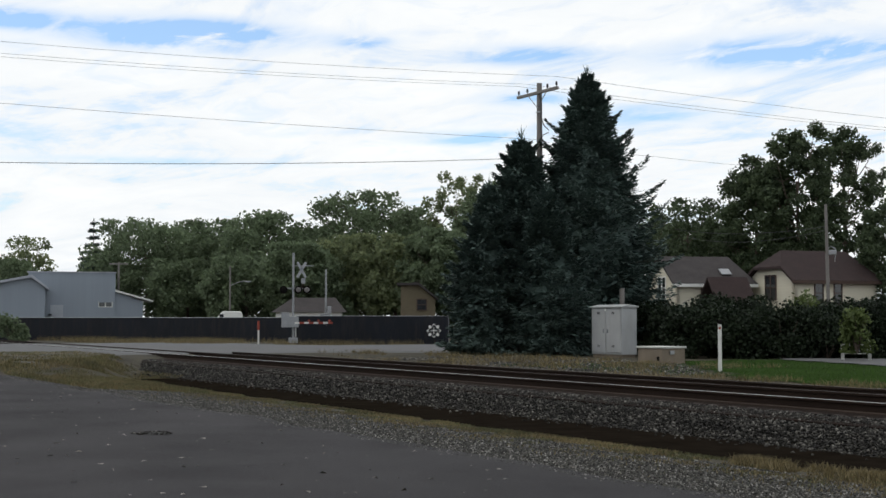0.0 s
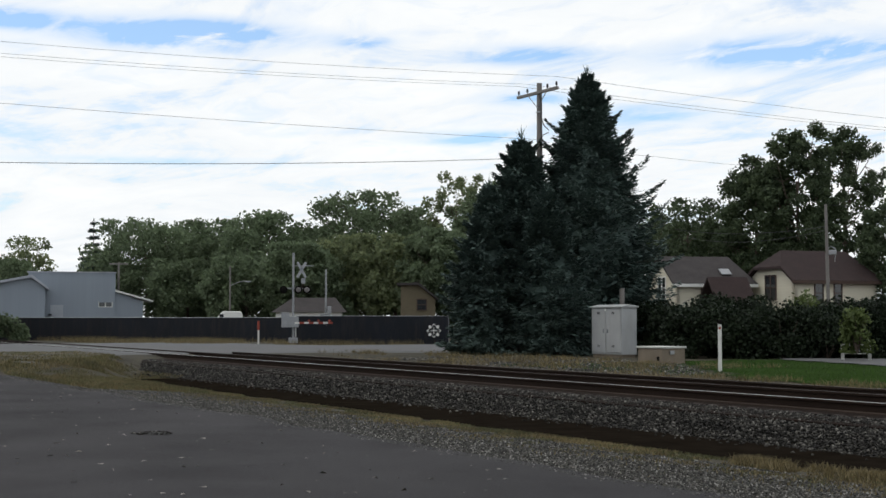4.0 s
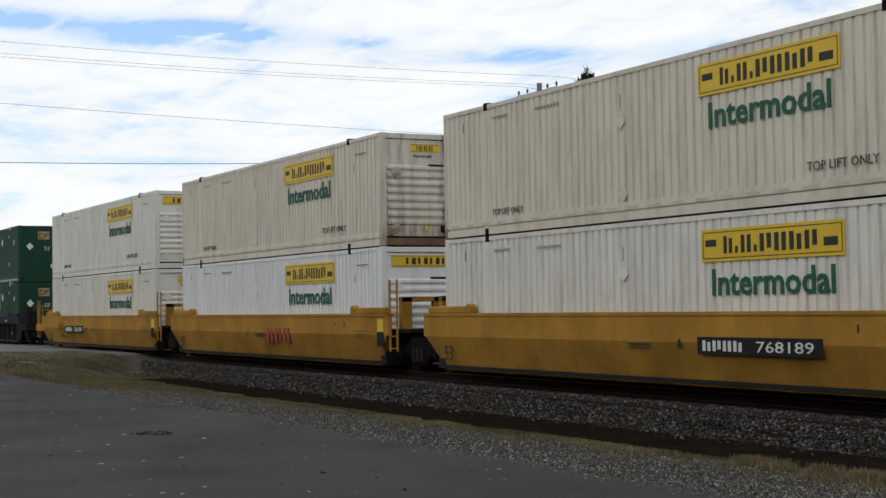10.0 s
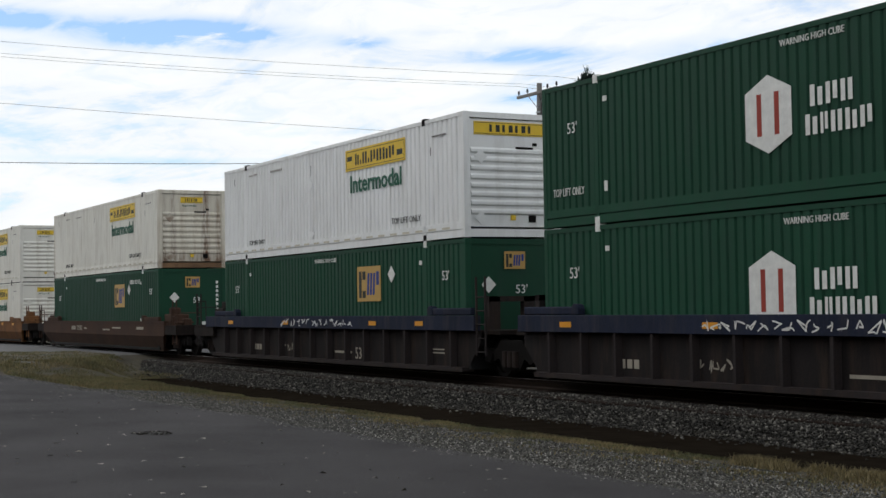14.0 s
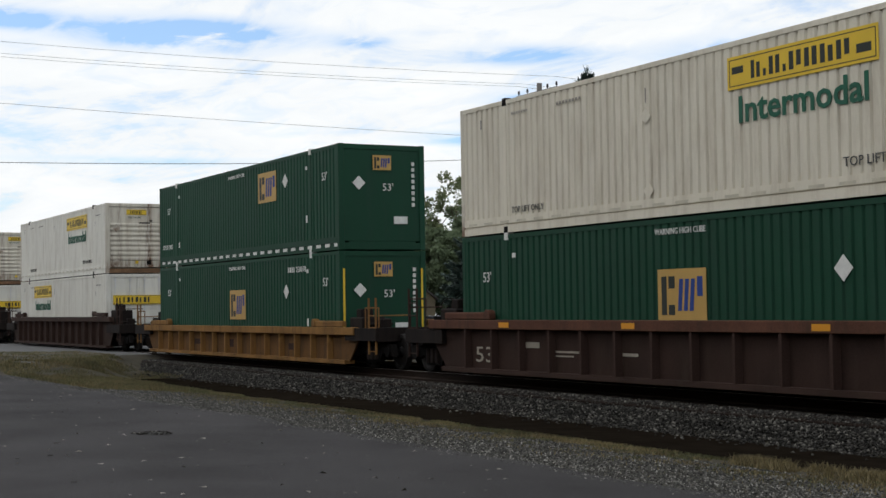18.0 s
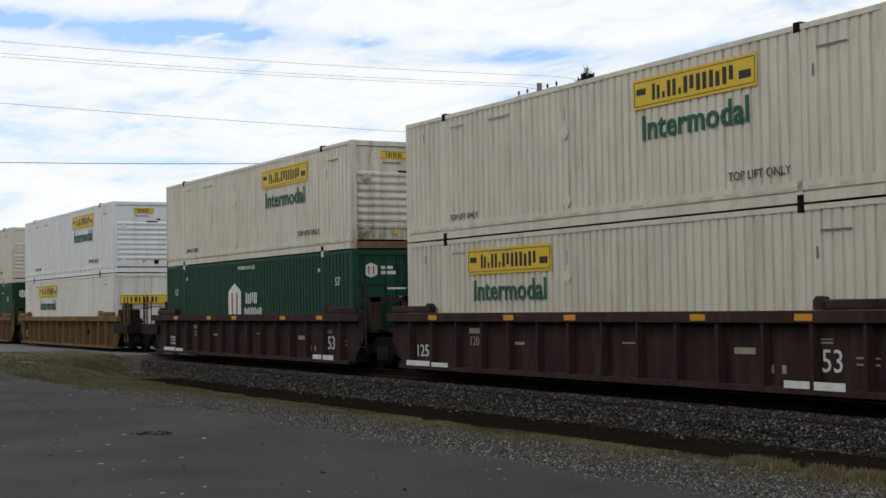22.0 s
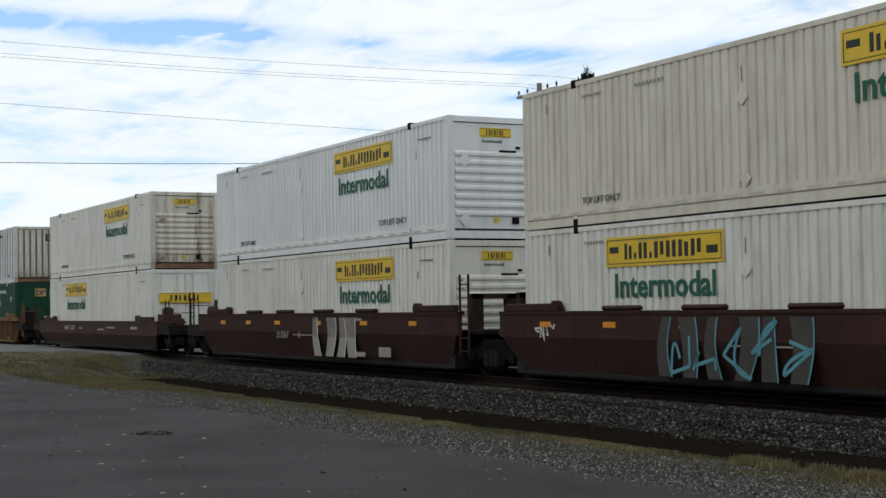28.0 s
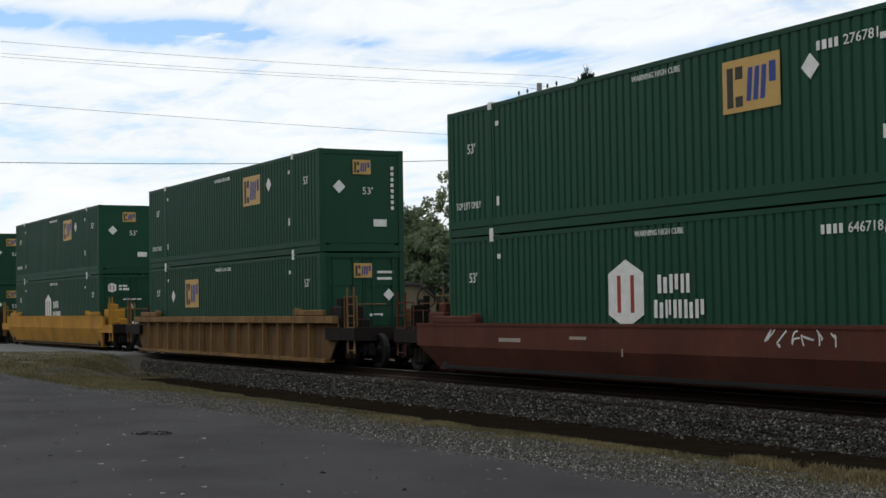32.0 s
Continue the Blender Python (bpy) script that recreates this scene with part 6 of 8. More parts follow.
L_WHITE = mat("dusty_white_stripe", (0.38, 0.375, 0.36), 0.6, var=0.18, scale=5, bump=0.05)
L_RAILING = mat("gold_handrail_paint", (0.30, 0.20, 0.085), 0.6, var=0.1, bump=0.05)
L_STRIPE = mat("dusty_cream_stripe", (0.42, 0.385, 0.28), 0.7, var=0.3, scale=4, bump=0.05)
L_TANK = mat("dusty_tank_paint", (0.019, 0.018, 0.0165), 0.8, spec=0.12, var=0.3, scale=1.5, bump=0.15)
L_GLASS = mat("dark_window_glass", (0.02, 0.024, 0.028), 0.06, var=0.05, bump=0, spec=0.8)
L_LAMP = glow("lit_ditch_light", (1.0, 0.80, 0.52), 1.3)
L_HEAD = glow("lit_headlight", (0.9, 0.62, 0.5), 0.5)
L_BOARD = glow("lit_number_board", (0.5, 0.42, 0.28), 0.12)


REAR_NUM = 0.96


def six_wheel_truck(parent, x):
    """A three-axle bogie with its cast side frames, axle boxes and wheels."""
    wb = 2.05
    def frame_mesh(sgn):
        bm = bmesh.new()
        y0, y1 = sorted((sgn * 1.12, sgn * 1.26))
        prism(bm, [(-wb - 0.5, 0.78), (-wb - 0.45, 1.02), (-1.1, 1.02), (-0.8, 1.1), (0.8, 1.1), (1.1, 1.02), (wb + 0.45, 1.02), (wb + 0.5, 0.78), (wb + 0.3, 0.7), (0.35, 0.66), (-0.35, 0.66), (-wb - 0.3, 0.7)], "y", y0, y1)
        return mesh_of(bm, "side_frame")
    def box_mesh(sgn):
        bm = bmesh.new()
        y0, y1 = sorted((sgn * 1.1, sgn * 1.34))
        prism(bm, [(-0.3, 0.12), (0.3, 0.12), (0.26, 0.42), (0.2, 0.8), (-0.2, 0.8), (-0.26, 0.42)], "y", y0, y1)
        tube(bm, (0, sgn * 1.32, 0.52), (0, sgn * 1.42, 0.52), 0.16, 0.13, seg=12)
        return mesh_of(bm, "axle_box")
    t = part("truck", cached("lbolster", lambda: simple("truck", (-wb - 0.4, wb + 0.4, -0.9, 0.9, 0.72, 1.0), (-0.6, 0.6, -1.1, 1.1, 0.7, 1.12))), L_GEAR, parent, "dusty three-axle bogie")
    t.location = (x, 0, 0)
    for sgn in (-1, 1):
        part("side_frame", cached(("lsf", sgn), lambda: frame_mesh(sgn)), L_TRUCK, t)
        def cyl():
            bm = bmesh.new()
            tube(bm, (-0.55, sgn * 1.3, 0.92), (0.1, sgn * 1.3, 0.92), 0.12, seg=10)
            return mesh_of(bm, "brake_cylinder")
        for a in (-1.05, 1.3):
            part("brake_cylinder", cached(("bc", sgn), cyl), L_GEAR, t).location.x = a
        for a in (-wb, 0, wb):
            part("axle_box", cached(("lab", sgn), lambda: box_mesh(sgn)), L_TRUCK, t).location.x = a
            def wheel_mesh():
                bm = bmesh.new()
                tube(bm, (0, sgn * 0.69, 0), (0, sgn * 0.83, 0), 0.53, 0.51, seg=24)
                tube(bm, (0, sgn * 0.83, 0), (0, sgn * 0.86, 0), 0.2, 0.16, seg=16)
                return mesh_of(bm, "wheel")
            w = part("wheel", cached(("lwh", sgn), wheel_mesh), P_WHEEL, t)
            w.location = (a, 0, 0.52)
    return t


def locomotive(number, tanks, lit, label):
    """A wide-cab road diesel, nose towards +x, rear coupler at x = 0, front coupler at x = 22.3."""
    c = thing("locomotive", label, "locomotive", "locomotives of the train")
    def add(name, boxes, material=L_BLACK, lab="", bevel=0.0):
        return part(name, simple(name, *boxes, bevel=bevel), material, c, lab)
    add("underframe", [(0.75, 20.2, -1.5, 1.5, 1.36, 1.60), (0.75, 21.3, -0.6, 0.6, 1.0, 1.36)], L_BLACK, bevel=0.012)
    for sgn in (-1, 1):
        ya, yb = sorted((sgn * 1.506, sgn * 1.498))
        x = 0.9
        k = 0
        while x < 19.6:
            w = 0.95 if k % 2 else 1.62
            part("sill_stripe", cached(("stripe", sgn, w), lambda: simple("sill_stripe", (0, w - 0.06, ya, yb, 1.48, 1.585))), L_STRIPE, c, "dusty cream sill stripe").location.x = x
            x += w
            k += 1
    # rear hood with flared radiators, engine hood, equipment hood
    bm = bmesh.new()
    prism(bm, [(-0.98, 1.6), (0.98, 1.6), (0.98, 3.5), (1.48, 3.84), (1.48, 4.26), (1.2, 4.36), (-1.2, 4.36), (-1.48, 4.26), (-1.48, 3.84), (-0.98, 3.5)], "x", 1.0, 6.3)
    part("radiator_hood", bm, L_BLACK, c, "black hood with flared radiators", bevel=0.02)
    bm = bmesh.new()
    prism(bm, [(-0.98, 1.6), (0.98, 1.6), (0.98, 3.86), (0.72, 4.17), (-0.72, 4.17), (-0.98, 3.86)], "x", 6.3, 10.85)
    part("engine_hood", bm, L_BLACK, c, bevel=0.02)
    bm = bmesh.new()
    prism(bm, [(-1.18, 1.6), (1.18, 1.6), (1.18, 4.1), (0.9, 4.46), (-0.9, 4.46), (-1.18, 4.1)], "x", 10.85, 16.3)
    part("equipment_hood", bm, L_BLACK, c, bevel=0.02)
    for sgn in (-1, 1):
        for i in range(5):
            x = 1.2 + i * 1.0
            part("radiator_grille", cached(("rg", sgn), lambda: simple("radiator_grille", *[(0, 0.92, min(sgn * 1.484, sgn * 1.47), max(sgn * 1.484, sgn * 1.47), 3.84 + j * 0.07, 3.87 + j * 0.07) for j in range(6)])), L_GEAR, c).location.x = x
        for i in range(12):
            x = 2.2 + i * 0.78
            def door():
                return simple("hood_door", (0, 0.70, min(sgn * 1.0, sgn * 0.975), max(sgn * 1.0, sgn * 0.975), 1.85, 3.2), (0.58, 0.62, min(sgn * 1.02, sgn * 0.99), max(sgn * 1.02, sgn * 0.99), 2.3, 2.7), bevel=0.006)
            if x + 0.7 < 10.85:
                part("hood_door", cached(("hd", sgn), door), L_BLACK, c).location.x = x
        for i in range(5):
            x = 11.0 + i * 1.06
            part("hood_door", cached(("hd2", sgn), lambda: simple("hood_door", (0, 0.98, min(sgn * 1.2, sgn * 1.175), max(sgn * 1.2, sgn * 1.175), 1.75, 2.95), bevel=0.006)), L_BLACK, c).location.x = x
            part("vent", cached(("vent", sgn), lambda: simple("vent", *[(0.1, 0.7, min(sgn * 1.206, sgn * 1.18), max(sgn * 1.206, sgn * 1.18), 2.0 + j * 0.06, 2.03 + j * 0.06) for j in range(6)], *[(0.1, 0.66, min(sgn * 1.19, sgn * 1.17), max(sgn * 1.19, sgn * 1.17), 3.3, 3.85)])), L_GEAR, c).location.x = x
    add("exhaust_duct", [(5.8, 7.35, -0.42, 0.42, 4.1, 4.64)], L_GEAR, bevel=0.03)
    add("roof_hatch", [(1.6, 5.4, -1.0, 1.0, 4.36, 4.40)], L_GEAR, bevel=0.01)
    add("roof_box", [(12.6, 14.6, -0.55, 0.55, 4.46, 4.54)], L_GEAR, bevel=0.02)
    base = add("horn_base", [(8.1, 8.3, -0.4, 0.4, 4.42, 4.5)], L_GEAR)
    add("horn_post", [(8.15, 8.25, -0.08, 0.08, 4.1, 4.42)], L_GEAR)
    for y, d in ((-0.34, 0.26), (0.0, 0.34), (0.34, 0.26)):
        for k in (-1, 1):
            bm = bmesh.new(); tube(bm, (8.2, y, 4.5), (8.2 + k * d, y, 4.5), 0.05, 0.14, 10)
            part("horn", bm, L_GEAR, base)
    # cab, its roof and windows
    bm = bmesh.new()
    prism(bm, [(-1.52, 1.6), (1.52, 1.6), (1.52, 4.2), (-1.52, 4.2)], "x", 16.3, 19.25)
    part("cab", bm, L_BLACK, c, "black wide cab", bevel=0.025)
    bm = bmesh.new()
    prism(bm, [(-1.55, 4.18), (1.55, 4.18), (1.5, 4.27), (1.0, 4.54), (0.6, 4.6), (-0.6, 4.6), (-1.0, 4.54), (-1.5, 4.27)], "x", 16.2, 19.36)
    part("cab_roof", bm, L_ROOF, c, "dusty grey cab roof", bevel=0.02)
    for x, y, h in ((16.7, -0.75, 0.07), (17.3, -0.5, 0.1), (17.3, 0.5, 0.1), (18.2, -0.3, 0.06), (18.9, -0.62, 0.09), (18.9, 0.6, 0.09), (18.6, 0.1, 0.12)):
        part("roof_fitting", simple("roof_fitting", (x, x + 0.22, y - 0.1, y + 0.1, 4.5, 4.6 + h), bevel=0.015), L_MATT, c)
    bm = bmesh.new()
    pipe(bm, [(19.2, -0.8, 4.55), (19.2, -0.8, 4.68), (19.2, -0.2, 4.7), (19.2, -0.2, 4.58)], 0.016, 6)
    pipe(bm, [(19.2, 0.2, 4.58), (19.2, 0.2, 4.7), (19.2, 0.8, 4.68), (19.2, 0.8, 4.55)], 0.016, 6)
    part("roof_rail", bm, L_MATT, c)
    for sgn in (-1, 1):
        for x, wd in ((17.17, 0.78), (18.14, 0.32)):
            w = part("cab_window", cached(("cw", sgn, x), lambda: simple("cab_window", (x, x + wd, min(sgn * 1.53, sgn * 1.51), max(sgn * 1.53, sgn * 1.51), 3.5, 4.08))), L_GLASS, c)
            part("window_frame", cached(("cwf", sgn, x), lambda: simple("window_frame", *[(a, b, min(sgn * 1.55, sgn * 1.5), max(sgn * 1.55, sgn * 1.5), z0, z1) for a, b, z0, z1 in
                 ((x - 0.05, x, 3.45, 4.13), (x + wd, x + wd + 0.05, 3.45, 4.13), (x, x + wd, 3.45, 3.5), (x, x + wd, 4.08, 4.13))], *([(x + 0.38, x + 0.42, min(sgn * 1.545, sgn * 1.5), max(sgn * 1.545, sgn * 1.5), 3.5, 4.08)] if wd > 0.5 else []))), L_AWNING, w)
        def awning():
            bm = bmesh.new()
            prism(bm, [(sgn * 1.52, 4.17), (sgn * 1.52, 4.20), (sgn * 1.86, 4.07), (sgn * 1.86, 4.04)], "x", 16.6, 18.5)
            return mesh_of(bm, "awning")
        part("awning", cached(("awn", sgn), awning), L_AWNING, c, "pale metal window awning")
        part("mirror", cached(("mir", sgn), lambda: simple("mirror", (18.62, 18.66, min(sgn * 1.52, sgn * 1.76), max(sgn * 1.52, sgn * 1.76), 3.55, 3.95))), L_GLASS, c)
        part("louvre", cached(("louv", sgn), lambda: simple("louvre", *[(16.6 + a, 17.3 + a, min(sgn * 1.528, sgn * 1.51), max(sgn * 1.528, sgn * 1.51), 1.75 + j * 0.07, 1.785 + j * 0.07) for j in range(9) for a in (0.0, 0.9)])), L_GEAR, c)
        part("sand_marking", cached(("sm", sgn), lambda: simple("sand_marking", (18.78, 18.94, min(sgn * 1.526, sgn * 1.51), max(sgn * 1.526, sgn * 1.51), 1.8, 2.05), (19.07, 19.22, min(sgn * 1.526, sgn * 1.51), max(sgn * 1.526, sgn * 1.51), 1.8, 2.05))), L_WHITE, c)
        part("side_label", cached(("slab", sgn), lambda: simple("side_label", (16.95, 17.2, min(sgn * 1.526, sgn * 1.51), max(sgn * 1.526, sgn * 1.51), 2.74, 2.78), (17.6, 17.75, min(sgn * 1.526, sgn * 1.51), max(sgn * 1.526, sgn * 1.51), 2.74, 2.80))), L_WHITE, c)
        for x, z in ((2.45, 3.3), (3.25, 3.32), (4.0, 3.3), (4.8, 3.34), (5.62, 3.36), (3.7, 3.1), (7.6, 2.62), (8.05, 2.62), (10.5, 3.42)):
            part("side_label", cached(("tag", sgn), lambda: simple("side_label", (0, 0.13, min(sgn * 1.008, sgn * 0.99), max(sgn * 1.008, sgn * 0.99), 0, 0.07))), L_WHITE, c).location = (x, 0, z)
    # wide cabinet with a railed walkway above it, on one side only
    add("side_cabinet", [(13.47, 16.3, 1.17, 1.5, 1.6, 3.78)], L_BLACK, "black side cabinet", bevel=0.02)
    add("cabinet_window", [(15.95, 16.28, 1.5, 1.506, 3.42, 3.74)], L_GLASS)
    bm = bmesh.new()
    pipe(bm, [(17.3, 1.4, 4.2), (17.3, 1.4, 4.34), (13.4, 1.4, 4.3), (13.4, 1.4, 3.78)], 0.022, 6)
    pipe(bm, [(16.3, 1.4, 3.9), (13.4, 1.4, 3.88)], 0.018, 6)
    pipe(bm, [(13.4, 1.4, 4.3), (12.62, 1.44, 3.4), (12.5, 1.44, 2.7)], 0.022, 6)
    for x in (14.3, 15.4, 16.2):
        tube(bm, (x, 1.4, 3.76), (x, 1.4, 4.32), 0.018, seg=6)
    part("walkway_rail", bm, L_GEAR, c)
    # sloped windscreen block and nose
    def slope(z):
        return 19.62 - (z - 3.35) * 0.353
    bm = bmesh.new()
    prism(bm, [(19.2, 3.25), (slope(3.25), 3.25), (slope(4.2), 4.2), (19.2, 4.2)], "y", -1.49, 1.49)
    part("cab_front", bm, L_BLACK, c, bevel=0.02)
    def pane_strip(y0, y1, z0, z1, k0, k1):
        bm = bmesh.new()
        prism(bm, [(slope(z0) + k0, z0), (slope(z0) + k1, z0), (slope(z1) + k1, z1), (slope(z1) + k0, z1)], "y", y0, y1)
        return mesh_of(bm, "windscreen")
    for y0, y1 in ((-1.36, -0.1), (0.1, 1.36)):
        w = part("windscreen", pane_strip(y0, y1, 3.70, 4.10, -0.01, 0.012), L_GLASS, c)
        for a, b, z0, z1 in ((y0 - 0.05, y0, 3.65, 4.15), (y1, y1 + 0.05, 3.65, 4.15), (y0, y1, 4.10, 4.15), (y0, y1, 3.65, 3.70)):
            part("window_frame", pane_strip(a, b, z0, z1, -0.01, 0.03), L_GEAR, w)
    bm = bmesh.new()
    secs = []
    for x, half, zs, zm, zt in ((19.25, 1.50, 3.42, 3.56, 3.64), (20.2, 1.25, 3.27, 3.50, 3.61), (20.72, 1.115, 2.97, 2.99, 3.01)):
        secs.append([bm.verts.new((x, y, z)) for y, z in ((-half, 1.6), (half, 1.6), (half, zs), (half * 0.5, zm), (0, zt), (-half * 0.5, zm), (-half, zs))])
    bm.faces.new(secs[0][::-1]); bm.faces.new(secs[-1])
    for va, vb in zip(secs, secs[1:]):
        for i in range(7):
            bm.faces.new((va[i], va[(i + 1) % 7], vb[(i + 1) % 7], vb[i]))
    part("nose", bm, L_BLACK, c, "black sloped nose", bevel=0.03)
    def flank(x):
        return 1.5 - 0.262 * (x - 19.25)
    # white bands that wrap the nose
    for j in range(5):
        z = 2.07 + j * 0.19
        x0 = 19.75 - j * 0.115
        def band(sgn):
            bm = bmesh.new()
            lo = [(x0, flank(x0) + 0.006), (20.725, flank(20.725) + 0.006), (20.725, flank(20.725) - 0.01), (x0, flank(x0) - 0.01)]
            v = [bm.verts.new((x - (0.06 if k and x < 20 else 0), sgn * (y + (0.0157 if k and x < 20 else 0)), z + k)) for k in (0, 0.108) for x, y in lo]
            for f in ((3, 2, 1, 0), (4, 5, 6, 7), (0, 1, 5, 4), (1, 2, 6, 5), (2, 3, 7, 6), (3, 0, 4, 7)):
                bm.faces.new([v[i] for i in f])
            return mesh_of(bm, "nose_band")
        for sgn in (-1, 1):
            part("nose_band", band(sgn), L_WHITE, c, "white nose band")
            a, b = sorted((sgn * 1.115, sgn * 0.46))
            part("nose_band", simple("nose_band", (20.715, 20.728, a, b, z, z + 0.108)), L_WHITE, c, "white nose band")
    add("nose_emblem", [(20.715, 20.728, -0.44, 0.44, 2.07, 2.93)], L_WHITE, "plain white emblem panel")
    bm = bmesh.new()
    prism(bm, [(-0.26, 2.07), (0.02, 2.07), (0.26, 2.7), (0.02, 2.7)], "x", 20.727, 20.732)
    part("nose_emblem", bm, L_BLACK, c)
    for y0, y1 in ((0.36, 1.0), (-1.0, -0.36)):
        add("nose_door", [(20.715, 20.745, y0, y1, 1.62, 2.0)], L_BLACK)
    lamp_b = bmesh.new(); tube(lamp_b, (20.0, -1.0, 3.36), (20.12, -1.0, 3.36), 0.05, seg=10)
    part("nose_lamp", lamp_b, L_AWNING, c)
    # headlights, number boards, ditch lights
    for y in (-0.12, 0.12):
        bm = bmesh.new(); tube(bm, (19.34, y, 4.4), (19.41, y, 4.4), 0.05, 0.06, 14)
        part("headlight", bm, L_HEAD if lit else L_GLASS, c, "round headlight")
    for y0, y1 in ((-0.95, -0.3), (0.3, 0.95)):
        b = add("number_board", [(19.33, 19.40, y0, y1, 4.28, 4.50)], L_GEAR, "framed number board")
        ob = write(b, number, 19.402, 4.32, 0.14, L_BOARD if lit else L_ROOF, y=y0 + 0.05, turn=90, squeeze=0.55)
    for y in (-0.78, 0.78):
        bm = bmesh.new(); tube(bm, (21.16, y, 1.87), (21.3, y, 1.87), 0.10, 0.115, 14)
        h = part("ditch_light", bm, L_GEAR, c, "round ditch light")
        bm = bmesh.new(); tube(bm, (21.3, y, 1.87), (21.315, y, 1.87), 0.075, 0.07, 14)
        part("lens", bm, L_LAMP if lit else L_GLASS, h)
    # front and rear platforms, steps, pilots
    add("front_platform", [(19.9, 21.3, -1.45, 1.45, 1.52, 1.6), (21.1, 21.3, -1.1, 1.1, 1.3, 1.66)], L_BLACK, bevel=0.01)
    add("front_sill", [(21.298, 21.306, -0.9, 0.9, 1.56, 1.65)], L_WHITE)
    add("rear_platform", [(0.4, 1.0, -1.45, 1.45, 1.5, 1.6), (0.45, 0.65, -1.1, 1.1, 0.9, 1.64)], L_BLACK, bevel=0.01)
    bm = bmesh.new()
    rim = [(21.15, -1.5), (21.45, -1.3), (21.72, -0.75), (21.86, 0.0), (21.72, 0.75), (21.45, 1.3), (21.15, 1.5), (21.08, 1.45), (21.36, 1.2), (21.58, 0.7), (21.7, 0.0), (21.58, -0.7), (21.36, -1.2), (21.08, -1.45)]
    lo, hi = [bm.verts.new((x + 0.1, y * 0.97, 0.10)) for x, y in rim], [bm.verts.new((x - 0.12, y, 0.98)) for x, y in rim]
    bm.faces.new(lo[::-1]); bm.faces.new(hi)
    for i in range(len(rim)):
        bm.faces.new((lo[i], lo[(i + 1) % len(rim)], hi[(i + 1) % len(rim)], hi[i]))
    part("snow_plow", bm, L_MATT, c, "dusty black snow plow", bevel=0.012)
    add("anti_climber", [(21.1, 21.42, -1.05, 1.05, 1.2, 1.3), (21.12, 21.36, -0.9, 0.9, 1.0, 1.2)], L_MATT, bevel=0.02)
    for y in (-0.9, -0.72, -0.5, 0.5, 0.72, 0.9):
        bm = bmesh.new()
        pipe(bm, [(21.32, y, 1.48), (21.5, y * 1.02, 1.36), (21.55, y * 1.05, 1.05), (21.46, y * 0.9, 0.82)], 0.03, 6)
        part("air_hose", bm, L_MATT, c)
    add("rear_pilot", [(0.5, 0.62, -1.4, 1.4, 0.14, 0.95)], L_BLACK, bevel=0.012)
    add("coupler", [(21.6, 22.1, -0.12, 0.12, 0.75, 0.98), (22.0, 22.3, -0.19, 0.19, 0.66, 1.04)], L_GEAR, bevel=0.03)
    add("coupler", [(-0.4, 0.6, -0.12, 0.12, 0.75, 0.98), (-0.6, -0.3, -0.19, 0.19, 0.66, 1.04)], L_GEAR, bevel=0.03)
    for sgn in (-1, 1):
        for x0 in (20.25, 0.6):
            for z in (0.42, 0.72, 1.02, 1.3):
                part("step", simple("step", (x0, x0 + 0.62, *sorted((sgn * 1.2, sgn * 1.495)), z, z + 0.035)), L_BLACK, c)
                part("step_edge", simple("step_edge", (x0, x0 + 0.62, *sorted((sgn * 1.495, sgn * 1.508)), z, z + 0.025)), L_ROOF, c)
            for a in (x0 - 0.03, x0 + 0.62):
                part("step_side", simple("step_side", (a, a + 0.03, *sorted((sgn * 1.15, sgn * 1.5)), 0.38, 1.55)), L_BLACK, c)
            fx = (lambda v: v) if x0 > 10 else (lambda v: 21.45 - v)
            for pts in (((20.1, 1.52, 0.8), (20.1, 1.52, 1.7), (20.4, 1.45, 2.3), (20.72, 1.33, 2.6), (21.1, 1.05, 2.64)), ((20.88, 1.52, 0.9), (20.9, 1.52, 1.83), (21.12, 1.4, 2.35), (21.25, 1.25, 2.6), (21.28, 0.55, 2.62))):
                bm = bmesh.new()
                pipe(bm, [(fx(p), sgn * q, r) for p, q, r in pts], 0.026, 7)
                part("handrail", bm, L_RAILING, c, "worn gold grab rail")
        # side walkway rail with stanchions, two heights
        bm = bmesh.new()
        pipe(bm, [(1.35, sgn * 1.44, 2.64), (12.25, sgn * 1.44, 2.7), (12.7, sgn * 1.44, 3.32), (16.2, sgn * 1.44, 3.34)], 0.024, 6)
        part("handrail", bm, L_GEAR, c)
        for i in range(8):
            bm = bmesh.new()
            x = 1.45 + i * 1.53
            tube(bm, (x, sgn * 1.44, 1.58), (x, sgn * 1.44, 2.62), 0.018, seg=6)
            part("stanchion", bm, L_GEAR, c)
    for x in (0.62, 21.1):
        bm = bmesh.new()
        pipe(bm, [(x, -1.0, 1.55), (x, -1.0, 2.6), (x, -0.4, 2.6), (x, -0.4, 1.55)], 0.022, 6)
        part("end_railing", bm, L_GEAR, c)
        bm = bmesh.new()
        pipe(bm, [(x, 1.0, 1.55), (x, 1.0, 2.6), (x, 0.4, 2.6), (x, 0.4, 1.55)], 0.022, 6)
        part("end_railing", bm, L_GEAR, c)
    # bands on the rear
    for j in range(5):
        z = 2.1 + j * 0.155
        for sgn in (-1, 1):
            a, b = sorted((sgn * 0.985, sgn * 0.975))
            part("rear_band", cached(("rb", sgn, j), lambda: simple("rear_band", (1.05, 1.75, a, b, z, z + 0.08))), L_WHITE, c)
        part("rear_band", cached(("rbe", j), lambda: simple("rear_band", (0.99, 0.998, -0.9, 0.9, z, z + 0.08))), L_WHITE, c)
